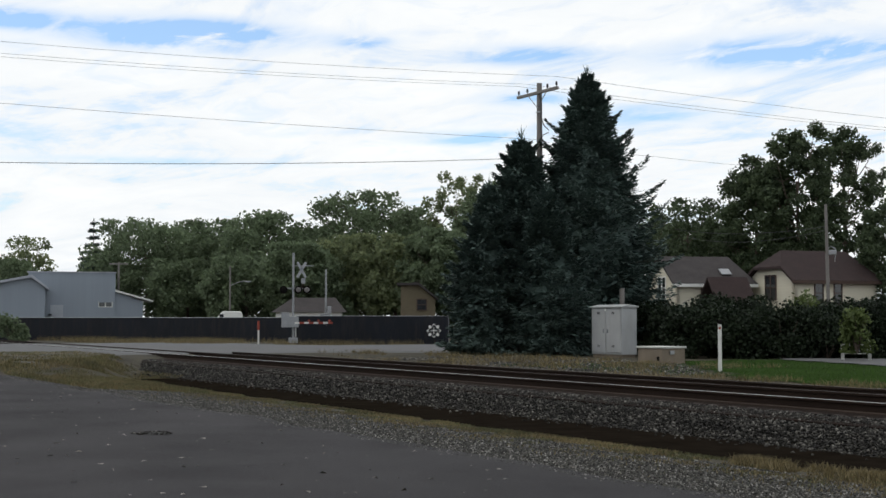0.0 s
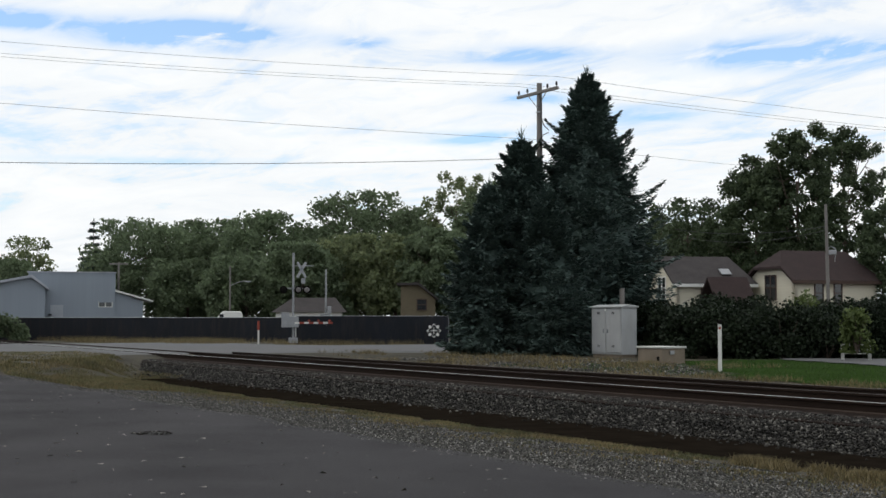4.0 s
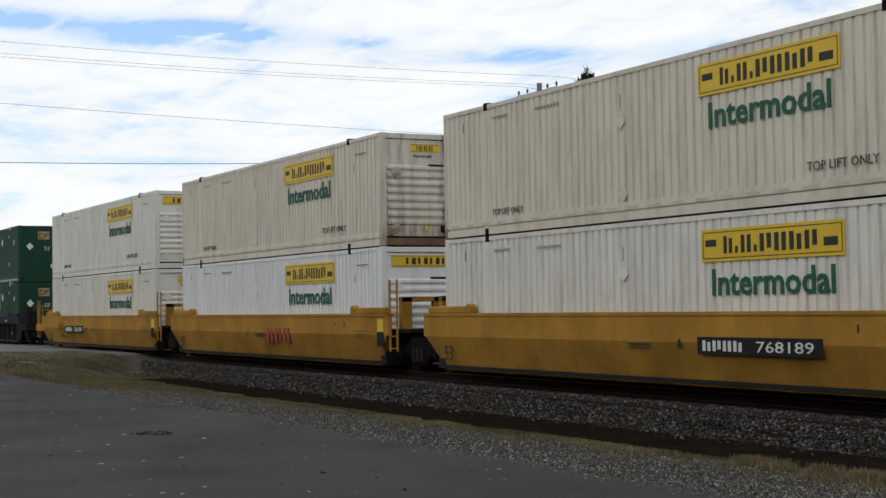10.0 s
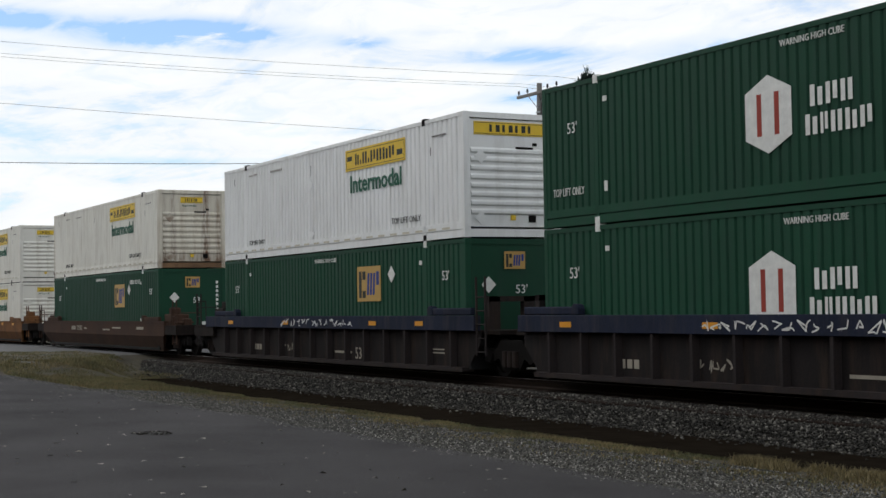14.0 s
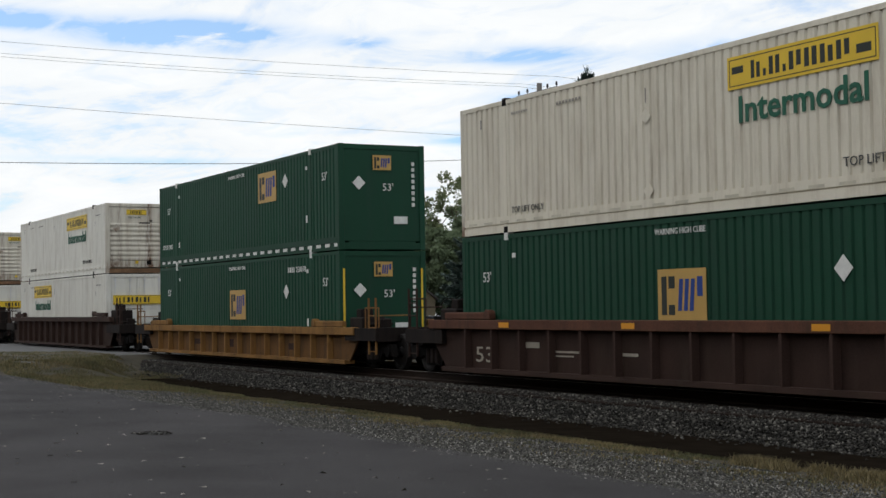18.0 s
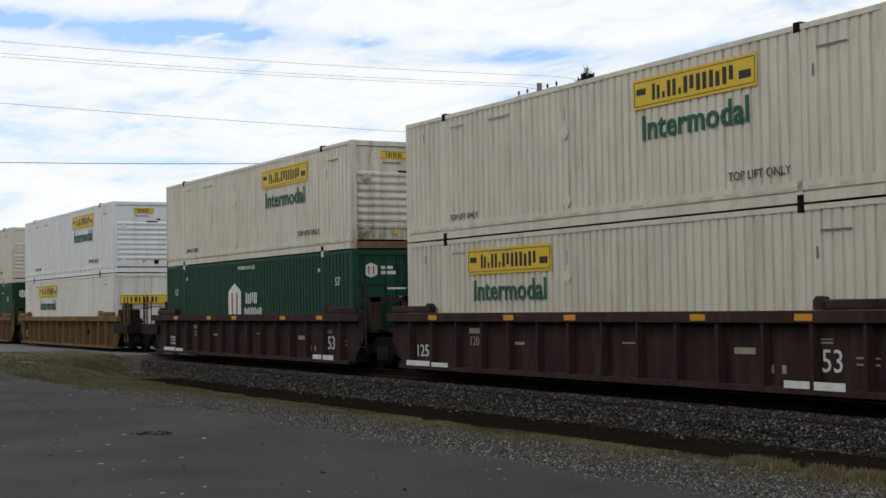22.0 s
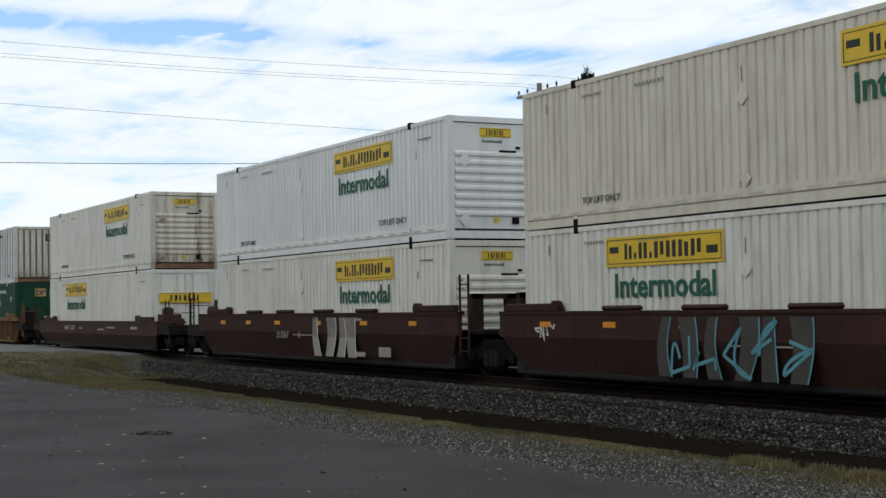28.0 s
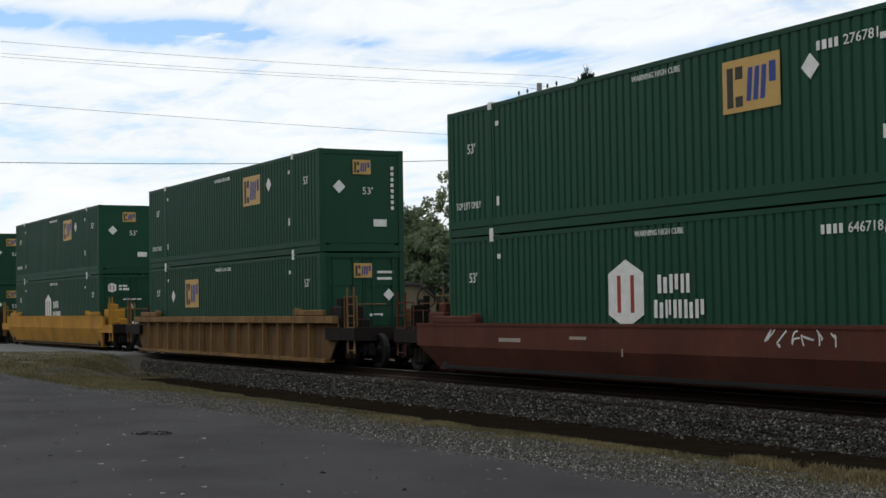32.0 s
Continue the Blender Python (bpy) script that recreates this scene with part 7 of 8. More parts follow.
    # tank and air reservoirs between the trucks
    bm = bmesh.new()
    prism(bm, [(-1.35, 0.45), (-1.2, 0.14), (1.2, 0.14), (1.35, 0.45), (1.35, 0.78 if tanks else 1.26), (-1.35, 0.78 if tanks else 1.26)], "x", 6.9 if tanks else 7.6, 14.0 if tanks else 14.6)
    part("fuel_tank", bm, L_TANK, c, "dusty black fuel tank", bevel=0.03)
    if tanks:
        for sgn in (-1, 1):
            for a in (7.72, 10.2):
                bm = bmesh.new()
                tube(bm, (a, sgn * 1.12, 1.02), (a + 1.85, sgn * 1.12, 1.02), 0.26, seg=16)
                tube(bm, (a - 0.1, sgn * 1.12, 1.02), (a, sgn * 1.12, 1.02), 0.14, 0.26, seg=16)
                tube(bm, (a + 1.85, sgn * 1.12, 1.02), (a + 1.95, sgn * 1.12, 1.02), 0.26, 0.14, seg=16)
                part("air_reservoir", bm, L_TANK, c, "dusty cylindrical air reservoir")
            part("equipment_box", simple("equipment_box", (12.35, 13.9, min(sgn * 0.8, sgn * 1.35), max(sgn * 0.8, sgn * 1.35), 0.8, 1.3), bevel=0.02), L_GEAR, c)
    six_wheel_truck(c, 4.0)
    six_wheel_truck(c, 17.4)
    # plain shapes in place of the railway's emblem and name, on both sides
    shapes = []
    for j in range(6):
        z, lean, end = 2.98 + j * 0.097, 0.035 * j, 7.45 + 0.12 * j
        shapes.append(("emblem_stripe", [(6.0 + lean, z), (end, z), (end + 0.06, z + 0.07), (6.03 + lean, z + 0.07)]))
    shapes.append(("emblem_wedge", [(7.98, 2.98), (8.4, 2.98), (8.5, 3.42), (8.3, 3.3)]))
    for a, b in ((8.52, 8.78), (8.92, 9.14)):
        shapes.append(("emblem_bar", [(a, 2.98), (b, 2.98), (b + 0.12, 3.54), (a + 0.12, 3.54)]))
    for z in (2.98, 3.29):
        lean = 0.21 * (z - 2.98)
        shapes.append(("emblem_block", [(9.28 + lean, z), (9.98 + lean, z), (10.03 + lean, z + 0.25), (9.33 + lean, z + 0.25)]))

    def shape_mesh(nm, pts):
        bm = bmesh.new()
        prism(bm, pts, "y", -0.004, 0.0)
        return mesh_of(bm, nm)
    for sgn in (-1, 1):
        turn = Matrix.Identity(4) if sgn < 0 else Matrix.Translation((17.03, 0, 0)) @ Matrix.Rotation(math.pi, 4, "Z")
        for k, (nm, pts) in enumerate(shapes):
            e = part(nm, cached(("le", k), lambda: shape_mesh(nm, pts)), L_WHITE, c, "white emblem shape")
            e.matrix_basis = turn @ Matrix.Translation((0, -1.03, 0))
        for k, (z, ws) in enumerate(((2.58, [1, 1, 1, 0.8, 1, 0.8, 1]), (2.31, [1, 1, 1, 1, 1, 1, 1, 1]))):
            e = part("lettering", cached(("lw", k), lambda: letter_blocks(ws, 8.05, 9.6 + 0.2 * k, z, z + 0.16, -1.03)), L_WHITE, c)
            e.matrix_basis = turn
        n = write(c, number, 16.98, 2.9, 0.29, L_WHITE, y=-1.523, squeeze=0.92, bold=0.01)
        if sgn > 0:
            n.matrix_basis = Matrix.Translation((35.83, 0, 0)) @ Matrix.Rotation(math.pi, 4, "Z") @ n.matrix_basis
    n = write(c, number, 0.99, 3.45, 0.24, L_ROOF, y=REAR_NUM, turn=-90, squeeze=0.8)
    return c


ride(locomotive("4011", True, True, "black diesel locomotive with white stripes and lit headlights"), 228.55)
ride(locomotive("7636", False, False, "black diesel locomotive running backwards with white stripes"), 227.35, 180)
# ---------------------------------------------------------------- things behind the track
def facing(bearing, dist, z=-0.24, turn=0.0):
    """A pose whose +x runs to the right and +y away, for one who stands at the origin."""
    x, y = spot(bearing, dist)
    return pose(x, y, z, 0, 0, bearing + turn)


M_CREAM = mat("cream_siding", (0.58, 0.54, 0.43), 0.7, var=0.08, scale=1.0, bump=0.5, bscale=9, stretch=(0.02, 0.02, 1))
M_SHINGLE = mat("brown_shingles", (0.034, 0.022, 0.021), 0.9, var=0.3, scale=1.4, bump=0.5, bscale=10)
M_SHINGLE_GREY = mat("grey_brown_shingles", (0.048, 0.042, 0.041), 0.9, var=0.3, scale=1.4, bump=0.5, bscale=10)
M_TRIM = mat("white_trim", (0.68, 0.68, 0.64), 0.6, var=0.06)
M_BROWN = mat("brown_trim", (0.07, 0.045, 0.035), 0.7, var=0.15)
M_PANE = mat("window_pane", (0.02, 0.024, 0.028), 0.08, var=0.1, bump=0, spec=0.8)
M_SHED = mat("grey_metal_cladding", (0.25, 0.285, 0.325), 0.6, var=0.06, scale=0.6, bump=0.3, bscale=5, stretch=(1, 1, 0.02))
M_SHED_ROOF = mat("pale_metal_roof", (0.36, 0.38, 0.42), 0.55, var=0.1, scale=0.7)
M_FABRIC = mat("dark_fence_fabric", (0.012, 0.014, 0.019), 0.9, var=0.35, scale=0.5, bump=0.2, bscale=20, stain=(0.045, 0.036, 0.03), stain_amt=0.4)
M_GALV = mat("galvanised_steel", (0.32, 0.33, 0.34), 0.5, metal=0.5, var=0.15)
M_ALU = mat("aluminium_cabinet", (0.40, 0.41, 0.41), 0.6, metal=0.1, var=0.12, scale=1.2, stain=(0.33, 0.33, 0.31), stain_amt=0.5)
M_CONC = mat("weathered_concrete", (0.20, 0.165, 0.125), 0.9, var=0.2, scale=2.5, bump=0.4)
M_CONC_LIGHT = mat("pale_concrete", (0.5, 0.5, 0.47), 0.85, var=0.12, scale=3)
M_POLE = mat("weathered_pole_wood", (0.19, 0.178, 0.165), 0.9, var=0.25, scale=3, bump=0.4, stretch=(1, 1, 0.08))
M_WIRE = mat("wire", (0.03, 0.03, 0.032), 0.6, bump=0)
M_RED = mat("faded_red_paint", (0.27, 0.055, 0.035), 0.55, var=0.15)
M_GLASSY = mat("insulator_glass", (0.05, 0.05, 0.06), 0.25, bump=0)
M_TANWALL = mat("tan_wall", (0.13, 0.108, 0.07), 0.8, var=0.1)


def window(parent, x0, x1, y, z0, z1, frame_mat, mullion=True, side=0):
    """A framed window in a wall of the house; side 0: on the front, 1: on the left end."""
    def put(a0, a1, b0, b1, c0, c1):
        return (a0, a1, b0, b1, c0, c1) if side == 0 else (b0, b1, a0, a1, c0, c1)
    w = part("window", simple("window", put(x0, x1, y - 0.03, y + 0.03, z0, z1)), M_PANE, parent)
    t = 0.07
    bars = [put(x0 - t, x0, y - 0.06, y + 0.03, z0 - t, z1 + t), put(x1, x1 + t, y - 0.06, y + 0.03, z0 - t, z1 + t), put(x0, x1, y - 0.06, y + 0.03, z1, z1 + t)]
    part("frame", simple("frame", *bars), frame_mat, w)
    part("sill", simple("sill", put(x0, x1, y - 0.09, y + 0.03, z0 - t, z0)), frame_mat, w)
    zm = (z0 + z1) / 2
    part("sash_bar", simple("sash_bar", put(x0, x1, y - 0.05, y - 0.02, zm - 0.025, zm + 0.025)), frame_mat, w)
    if mullion:
        xm = (x0 + x1) / 2
        part("mullion", simple("mullion", put(xm - 0.05, xm + 0.05, y - 0.055, y - 0.02, z0, z1)), frame_mat, w)
    return w


def cottage(m, length, depth, eave, ridge, roof_mat, label, clip=0.0, hip=0.0):
    """A gabled house, its near corner at the origin, front along +x, left end along +y."""
    h = thing("house", label, "house", "cream houses", m=m)
    bm = bmesh.new()
    prism(bm, [(0, -0.3), (length, -0.3), (length, eave), (0, eave)], "y", 0.0, 0.25)
    part("front_wall", bm, M_CREAM, h)
    top = ridge - 0.12
    gable = [(0.0, -0.3), (depth, -0.3), (depth, eave), (depth / 2 + clip, top - (top - eave) * (2 * 0 + 0) if clip == 0 else eave + (top - eave) * (1 - 2 * clip / depth)), (depth / 2 - clip, top if clip == 0 else eave + (top - eave) * (1 - 2 * clip / depth)), (0.0, eave)]
    bm = bmesh.new()
    prism(bm, gable, "x", 0.0, 0.25)
    bmesh.ops.remove_doubles(bm, verts=bm.verts, dist=1e-4)
    part("gable_wall", bm, M_CREAM, h)
    bm = bmesh.new()
    prism(bm, [(0, -0.3), (length, -0.3), (length, eave), (0, eave)], "y", depth - 0.25, depth)
    part("rear_wall", bm, M_CREAM, h)
    bm = bmesh.new()
    prism(bm, [(0.25, -0.3), (depth - 0.25, -0.3), (depth - 0.25, eave), (0.25, eave)], "x", length - 0.25, length)
    part("side_wall", bm, M_CREAM, h)
    o, th = 0.35, 0.16
    slope = (ridge - eave) / (depth / 2)
    ze = eave - o * slope
    for sgn in (-1, 1):
        bm = bmesh.new()
        ye = depth / 2 + sgn * (depth / 2 + o)
        a = [(-o + clip * 0.9, depth / 2, ridge), (length + o - hip, depth / 2, ridge), (length + o, ye, ze), (-o, ye, ze)]
        if clip:
            a.append((-o, depth / 2 + sgn * (depth / 2 + o) * 0.55, ridge - (ridge - ze) * 0.55))
        lo = [bm.verts.new(p) for p in a]
        hi = [bm.verts.new((p[0], p[1], p[2] + th)) for p in a]
        bm.faces.new(lo); bm.faces.new(hi[::-1])
        for i in range(len(a)):
            bm.faces.new((lo[i], hi[i], hi[(i + 1) % len(a)], lo[(i + 1) % len(a)]))
        part("roof_slope", bm, roof_mat, h)
    for flag, xe, xr, s in ((clip, -o, -o + clip * 0.9, -1), (hip, length + o, length + o - hip, 1)):
        if flag:
            bm = bmesh.new()
            f = 0.55 if s < 0 else 1.0
            za = ridge - (ridge - ze) * f
            half = (depth / 2 + o) * f
            a = [(xr, depth / 2, ridge + th), (xe, depth / 2 - half, za + th), (xe, depth / 2 + half, za + th)]
            up = [bm.verts.new(p) for p in a]
            dn = [bm.verts.new((p[0], p[1], p[2] - th)) for p in a]
            bm.faces.new(up); bm.faces.new(dn[::-1])
            for i in range(3):
                bm.faces.new((up[i], dn[i], dn[(i + 1) % 3], up[(i + 1) % 3]))
            part("roof_end", bm, roof_mat, h)
    part("fascia", simple("fascia", (-o, length + o, -o - 0.03, -o, ze - 0.06, ze + 0.14)), M_TRIM if roof_mat is M_SHINGLE_GREY else M_BROWN, h)
    return h


h1 = cottage(facing(53.43, 97, -0.24, 23), 5.2, 4.6, 3.85, 5.45, M_SHINGLE_GREY, "cream clapboard house with a grey-brown shingle roof", hip=0.9)
for y0 in (1.75, 2.45):
    window(h1, y0, y0 + 0.5, 0.0, 2.85, 4.2, M_TRIM, False, side=1)
window(h1, 1.75, 2.25, 0.0, 2.3, 3.4, M_BROWN, False)
window(h1, 3.5, 4.0, 0.0, 2.3, 3.4, M_BROWN, False)
part("air_conditioner", simple("air_conditioner", (1.8, 2.3, -0.3, 0.0, 2.05, 2.4), bevel=0.02), M_GALV, h1, "grey window air conditioner")
bm = bmesh.new(); box(bm, 3.3, 4.0, 0.42, 1.05, 4.30, 4.36)
sk = part("skylight", bm, M_GALV, h1)
sk.matrix_basis = Matrix.Translation((0, -0.15, 0.05)) @ Matrix.Translation((3.6, 0.7, 4.5)) @ Matrix.Rotation(math.atan2(1.6, 2.3), 4, "X") @ Matrix.Translation((-3.6, -0.7, -4.33))
annexe = thing("house_wing", "low brown-roofed wing between the cream houses", "house wing", m=facing(51.9, 95, -0.24, 23))
part("wall", simple("wall", (0, 2.3, 0, 2.4, -0.3, 2.55)), M_TANWALL, annexe)
bm = bmesh.new()
prism(bm, [(-0.35, 2.4), (1.2, 4.0), (2.75, 2.4), (2.75, 2.55), (1.2, 4.16), (-0.35, 2.55)], "x", -0.2, 2.5)
part("roof", bm, M_SHINGLE, annexe)
h2 = cottage(facing(49.09, 96, -0.24, 34), 6.2, 5.1, 4.0, 5.75, M_SHINGLE, "cream clapboard house with a dark brown shingle roof", clip=1.2, hip=0.9)
window(h2, 2.0, 3.15, 0.0, 2.75, 4.25, M_BROWN, True, side=1)
for x0, x1 in ((1.55, 2.1), (3.0, 3.5)):
    window(h2, x0, x1, 0.0, 2.55, 3.7, M_BROWN, False)
part("porch_roof", simple("porch_roof", (0.2, 6.1, -0.6, 0.0, 2.1, 2.55)), M_BROWN, h2)

# grey metal shed on the far side of the road
shed = thing("metal_shed", "grey-blue metal shed with a flat parapet", "shed", m=facing(76.6, 150, -0.3))
part("wall", simple("wall", (-3.2, 5.05, 0, 9, -0.3, 6.05)), M_SHED, shed)
part("parapet", simple("parapet", (-3.3, 5.15, -0.1, 9.1, 6.05, 6.15)), M_SHED_ROOF, shed)
bm = bmesh.new(); prism(bm, [(-9, -0.3), (-1.6, -0.3), (-1.6, 4.6), (-2.9, 5.5), (-9, 4.3)], "y", -2.5, 4)
part("front_wing", bm, M_SHED, shed)
bm = bmesh.new(); prism(bm, [(-9.3, 4.25), (-2.8, 5.52), (-2.8, 5.75), (-9.3, 4.48)], "y", -2.9, 4.2)
part("wing_roof", bm, M_SHED_ROOF, shed)
bm = bmesh.new(); prism(bm, [(-2.9, 5.5), (-1.3, 4.35), (-1.3, 4.55), (-2.8, 5.75)], "y", -2.9, 4.2)
part("wing_roof", bm, M_SHED_ROOF, shed)
part("door", simple("door", (-1.1, 0.1, -0.03, 0.05, -0.2, 2.9)), M_SHED_ROOF, shed)
part("stair", simple("stair", *[(-1.3 + i * 0.35, -0.95 + i * 0.35, -1.2, -0.1, 1.9 - i * 0.35, 2.0 - i * 0.35) for i in range(6)]), P_STEEL, shed)
w = part("window", simple("window", (3.5, 4.7, -0.03, 0.04, 2.75, 3.15)), M_PANE, shed)
part("frame", simple("frame", (3.42, 3.5, -0.05, 0.02, 2.68, 3.22), (4.7, 4.78, -0.05, 0.02, 2.68, 3.22), (3.5, 4.7, -0.05, 0.02, 2.68, 2.75), (4.06, 4.14, -0.05, 0.02, 2.75, 3.15)), M_TRIM, w)
bm = bmesh.new(); prism(bm, [(5.05, -0.3), (7.7, -0.3), (7.7, 3.3), (5.05, 4.2)], "y", 0.2, 7)
part("lean_to", bm, M_SHED, shed)
bm = bmesh.new(); prism(bm, [(5.05, 4.2), (8.7, 3.2), (8.7, 3.36), (5.05, 4.4)], "y", -0.2, 7.2)
part("lean_to_roof", bm, M_TRIM, shed)

low = thing("house", "low house with a grey hipped roof behind the fence", "house", m=facing(67.5, 125, -0.3))
part("wall", simple("wall", (-2.6, 2.9, 0.3, 5, -0.3, 2.15)), M_TRIM, low)
bm = bmesh.new()
vs = [bm.verts.new(p) for p in ((-3.0, 0, 2.1), (3.3, 0, 2.1), (3.3, 5.3, 2.1), (-3.0, 5.3, 2.1), (-1.2, 2.6, 3.35), (2.4, 2.6, 3.35))]
for f in ((3, 2, 1, 0), (0, 1, 5, 4), (2, 3, 4, 5), (1, 2, 5), (3, 0, 4)):
    bm.faces.new([vs[i] for i in f])
part("roof", bm, M_SHINGLE_GREY, low)
tan = thing("house", "tan house seen through the trees", "house", m=facing(63.36, 121, -0.3))
bm = bmesh.new(); prism(bm, [(-1.2, -0.3), (1.6, -0.3), (1.6, 3.2), (0.2, 4.3), (-1.2, 4.3)], "y", 0, 4)
part("wall", bm, M_TANWALL, tan)
window(tan, 0.15, 0.85, 0.0, 2.3, 3.1, M_BROWN, False)
bm = bmesh.new(); prism(bm, [(-1.5, 4.25), (0.25, 4.3), (1.9, 3.0), (1.9, 3.15), (0.25, 4.5), (-1.5, 4.45)], "y", -0.4, 4.4)
part("roof", bm, M_SHINGLE_GREY, tan)
van = thing("camper_roof", "white rounded camper behind the fence", "camper", m=facing(70.4, 112, -0.3))
bm = bmesh.new(); prism(bm, [(-0.95, 0.35), (0.85, 0.35), (0.9, 1.9), (0.75, 2.12), (-0.6, 2.12), (-0.95, 1.7)], "y", 0, 2.0)
part("body", bm, M_TRIM, van, bevel=0.05)
part("window", simple("window", (-0.8, -0.5, -0.02, 0.02, 1.6, 1.9)), M_PANE, van)
for x in (-0.5, 0.5):
    bm = bmesh.new(); tube(bm, (x, 0.0, 0.33), (x, 0.2, 0.33), 0.33, seg=14)
    part("wheel", bm, P_STEEL, van)

# fence with dark fabric ----------------------------------------------
def fence_run(p, q, n, top):
    f = thing("fence", "chain-link fence hung with dark fabric", "fence", "fence runs")
    p, q = Vector((*p, 0)), Vector((*q, 0))
    for i in range(n + 1):
        a = p.lerp(q, i / n)
        bm = bmesh.new(); tube(bm, (a.x, a.y, -0.35), (a.x, a.y, top + 0.03), 0.03, seg=8)
        part("post", bm, M_GALV, f)
    bm = bmesh.new(); tube(bm, (p.x, p.y, top), (q.x, q.y, top), 0.024, seg=6)
    part("top_rail", bm, M_GALV, f)
    d = (q - p).normalized()
    nrm = Vector((-d.y, d.x, 0)) * 0.02
    if nrm.dot(p) < 0:
        nrm = -nrm
    for i in range(n):
        bm = bmesh.new()
        prev = None
        for j in range(7):
            t = (i + j / 6) / n
            c = p.lerp(q, t) - nrm * (3.0 + 1.2 * math.sin(math.pi * j / 6) * math.sin(i * 1.7))
            sag = 0.0
            col = [bm.verts.new((c.x, c.y, -0.3)), bm.verts.new((c.x, c.y, top - sag))]
            b2 = [bm.verts.new((c.x + nrm.x * 0.5, c.y + nrm.y * 0.5, -0.3)), bm.verts.new((c.x + nrm.x * 0.5, c.y + nrm.y * 0.5, top - sag))]
            if prev:
                bm.faces.new((prev[0][0], col[0], col[1], prev[0][1])); bm.faces.new((prev[1][1], b2[1], b2[0], prev[1][0]))
                bm.faces.new((prev[0][1], col[1], b2[1], prev[1][1]))
            prev = (col, b2)
        part("fabric_panel", bm, M_FABRIC, f)
    return f


fence_run(spot(62.1, 87), spot(67.9, 88), 6, 1.42)
fence_run(spot(67.95, 98), spot(79.6, 116), 12, 1.34)
sign = thing("fence_emblem", "white cross-and-arrow emblem on the dark fence", "sign", m=facing(62.66, 86.8))
for a in range(4):
    bm = bmesh.new()
    prism(bm, [(-0.022, 0.0), (-0.022, 0.2), (0.022, 0.2), (0.022, 0.0)], "y", -0.10, -0.08)
    prism(bm, [(-0.11, 0.30), (0.0, 0.42), (0.11, 0.30), (0.07, 0.28), (0.0, 0.35), (-0.07, 0.28)], "y", -0.10, -0.08)
    ob = part("arrow", bm, M_TRIM, sign); ob.matrix_basis = Matrix.Translation((0, 0, 0.82)) @ Matrix.Rotation(math.pi / 2 * a, 4, "Y")
    bm = bmesh.new()
    prism(bm, [(0.10, 0.22), (0.22, 0.10), (0.30, 0.18), (0.32, 0.30), (0.18, 0.30)], "y", -0.10, -0.08)
    ob = part("corner_shape", bm, M_TRIM, sign); ob.matrix_basis = Matrix.Translation((0, 0, 0.82)) @ Matrix.Rotation(math.pi / 2 * a, 4, "Y")

# signal cabinet and the boxes by the track ----------------------------
cab = thing("signal_cabinet", "tall aluminium signal cabinet with double doors", "signal cabinet", m=pose(-48.13, 33.06, -0.24))
part("plinth", simple("plinth", (-2.05, -0.05, 0.06, 0.68, -0.05, 0.12)), M_CONC, cab)
part("body", simple("body", (-2.1, 0.0, 0.02, 0.73, 0.12, 1.95), bevel=0.012), M_ALU, cab)
bm = bmesh.new(); prism(bm, [(-0.06, 1.95), (0.8, 1.95), (0.8, 2.0), (0.37, 2.08), (-0.06, 2.0)], "x", -2.16, 0.06)
part("roof", bm, M_ALU, cab, bevel=0.008)
for x0, x1 in ((-2.05, -1.07), (-1.03, -0.05)):
    d = part("door", simple("door", (x0, x1, -0.012, 0.02, 0.2, 1.9), bevel=0.006), M_ALU, cab)
    xh = x1 - 0.12 if x0 < -1.5 else x0 + 0.12
    part("handle", simple("handle", (xh - 0.02, xh + 0.02, -0.06, -0.01, 0.95, 1.12), bevel=0.006), M_GALV, d)
    for z in (0.4, 1.7):
        part("vent", simple("vent", *[(x0 + 0.4, x0 + 0.58, -0.022, -0.01, z + j * 0.03, z + 0.016 + j * 0.03) for j in range(3)]), P_STEEL, d)
lamp = bmesh.new(); tube(lamp, (-1.05, -0.02, 1.86), (-1.05, -0.05, 1.86), 0.045, seg=10)
part("lamp", lamp, M_TRIM, cab, "small white lamp")
stub = thing("pole_stub", "short weathered post behind the signal cabinet", "post", m=pose(-50.3, 34.6, -0.24))
bm = bmesh.new(); tube(bm, (0, 0, 0), (0, 0, 2.75), 0.11, 0.10)
part("post", bm, M_POLE, stub)
vault = thing("concrete_box", "weathered concrete equipment box with a pale lid", "equipment box", m=pose(-40.97, 29.78, -0.24))
part("body", simple("body", (-1.4, 0, 0, 0.95, -0.05, 0.52), bevel=0.02), M_CONC, vault)
part("lid", simple("lid", (-1.44, 0.04, -0.04, 0.99, 0.52, 0.585), bevel=0.012), M_CONC_LIGHT, vault, "pale concrete lid")
part("junction_box", simple("junction_box", (0.0, 0.06, 0.3, 0.48, 0.32, 0.45), bevel=0.01), M_GALV, vault)
part("hole", simple("hole", (-0.3, -0.15, -0.006, 0.01, 0.1, 0.25)), P_STEEL, vault)
post = thing("marker_post", "white marker post with a dark cap", "marker post", m=facing(51.83, 43.9, -0.26))
part("post", simple("post", (-0.055, 0.055, -0.04, 0.04, -0.05, 1.38), bevel=0.012), M_TRIM, post)
part("cap", simple("cap", (-0.06, 0.06, -0.045, 0.045, 1.38, 1.52), bevel=0.015), P_STEEL, post)
part("badge", simple("badge", (-0.03, 0.03, -0.048, -0.038, 1.24, 1.31)), M_RED, post)
small = thing("marker_post", "small white marker post with a red top", "marker post", m=facing(69.34, 91, -0.26))
bm = bmesh.new(); tube(bm, (0, 0, -0.05), (0, 0, 0.85), 0.055)
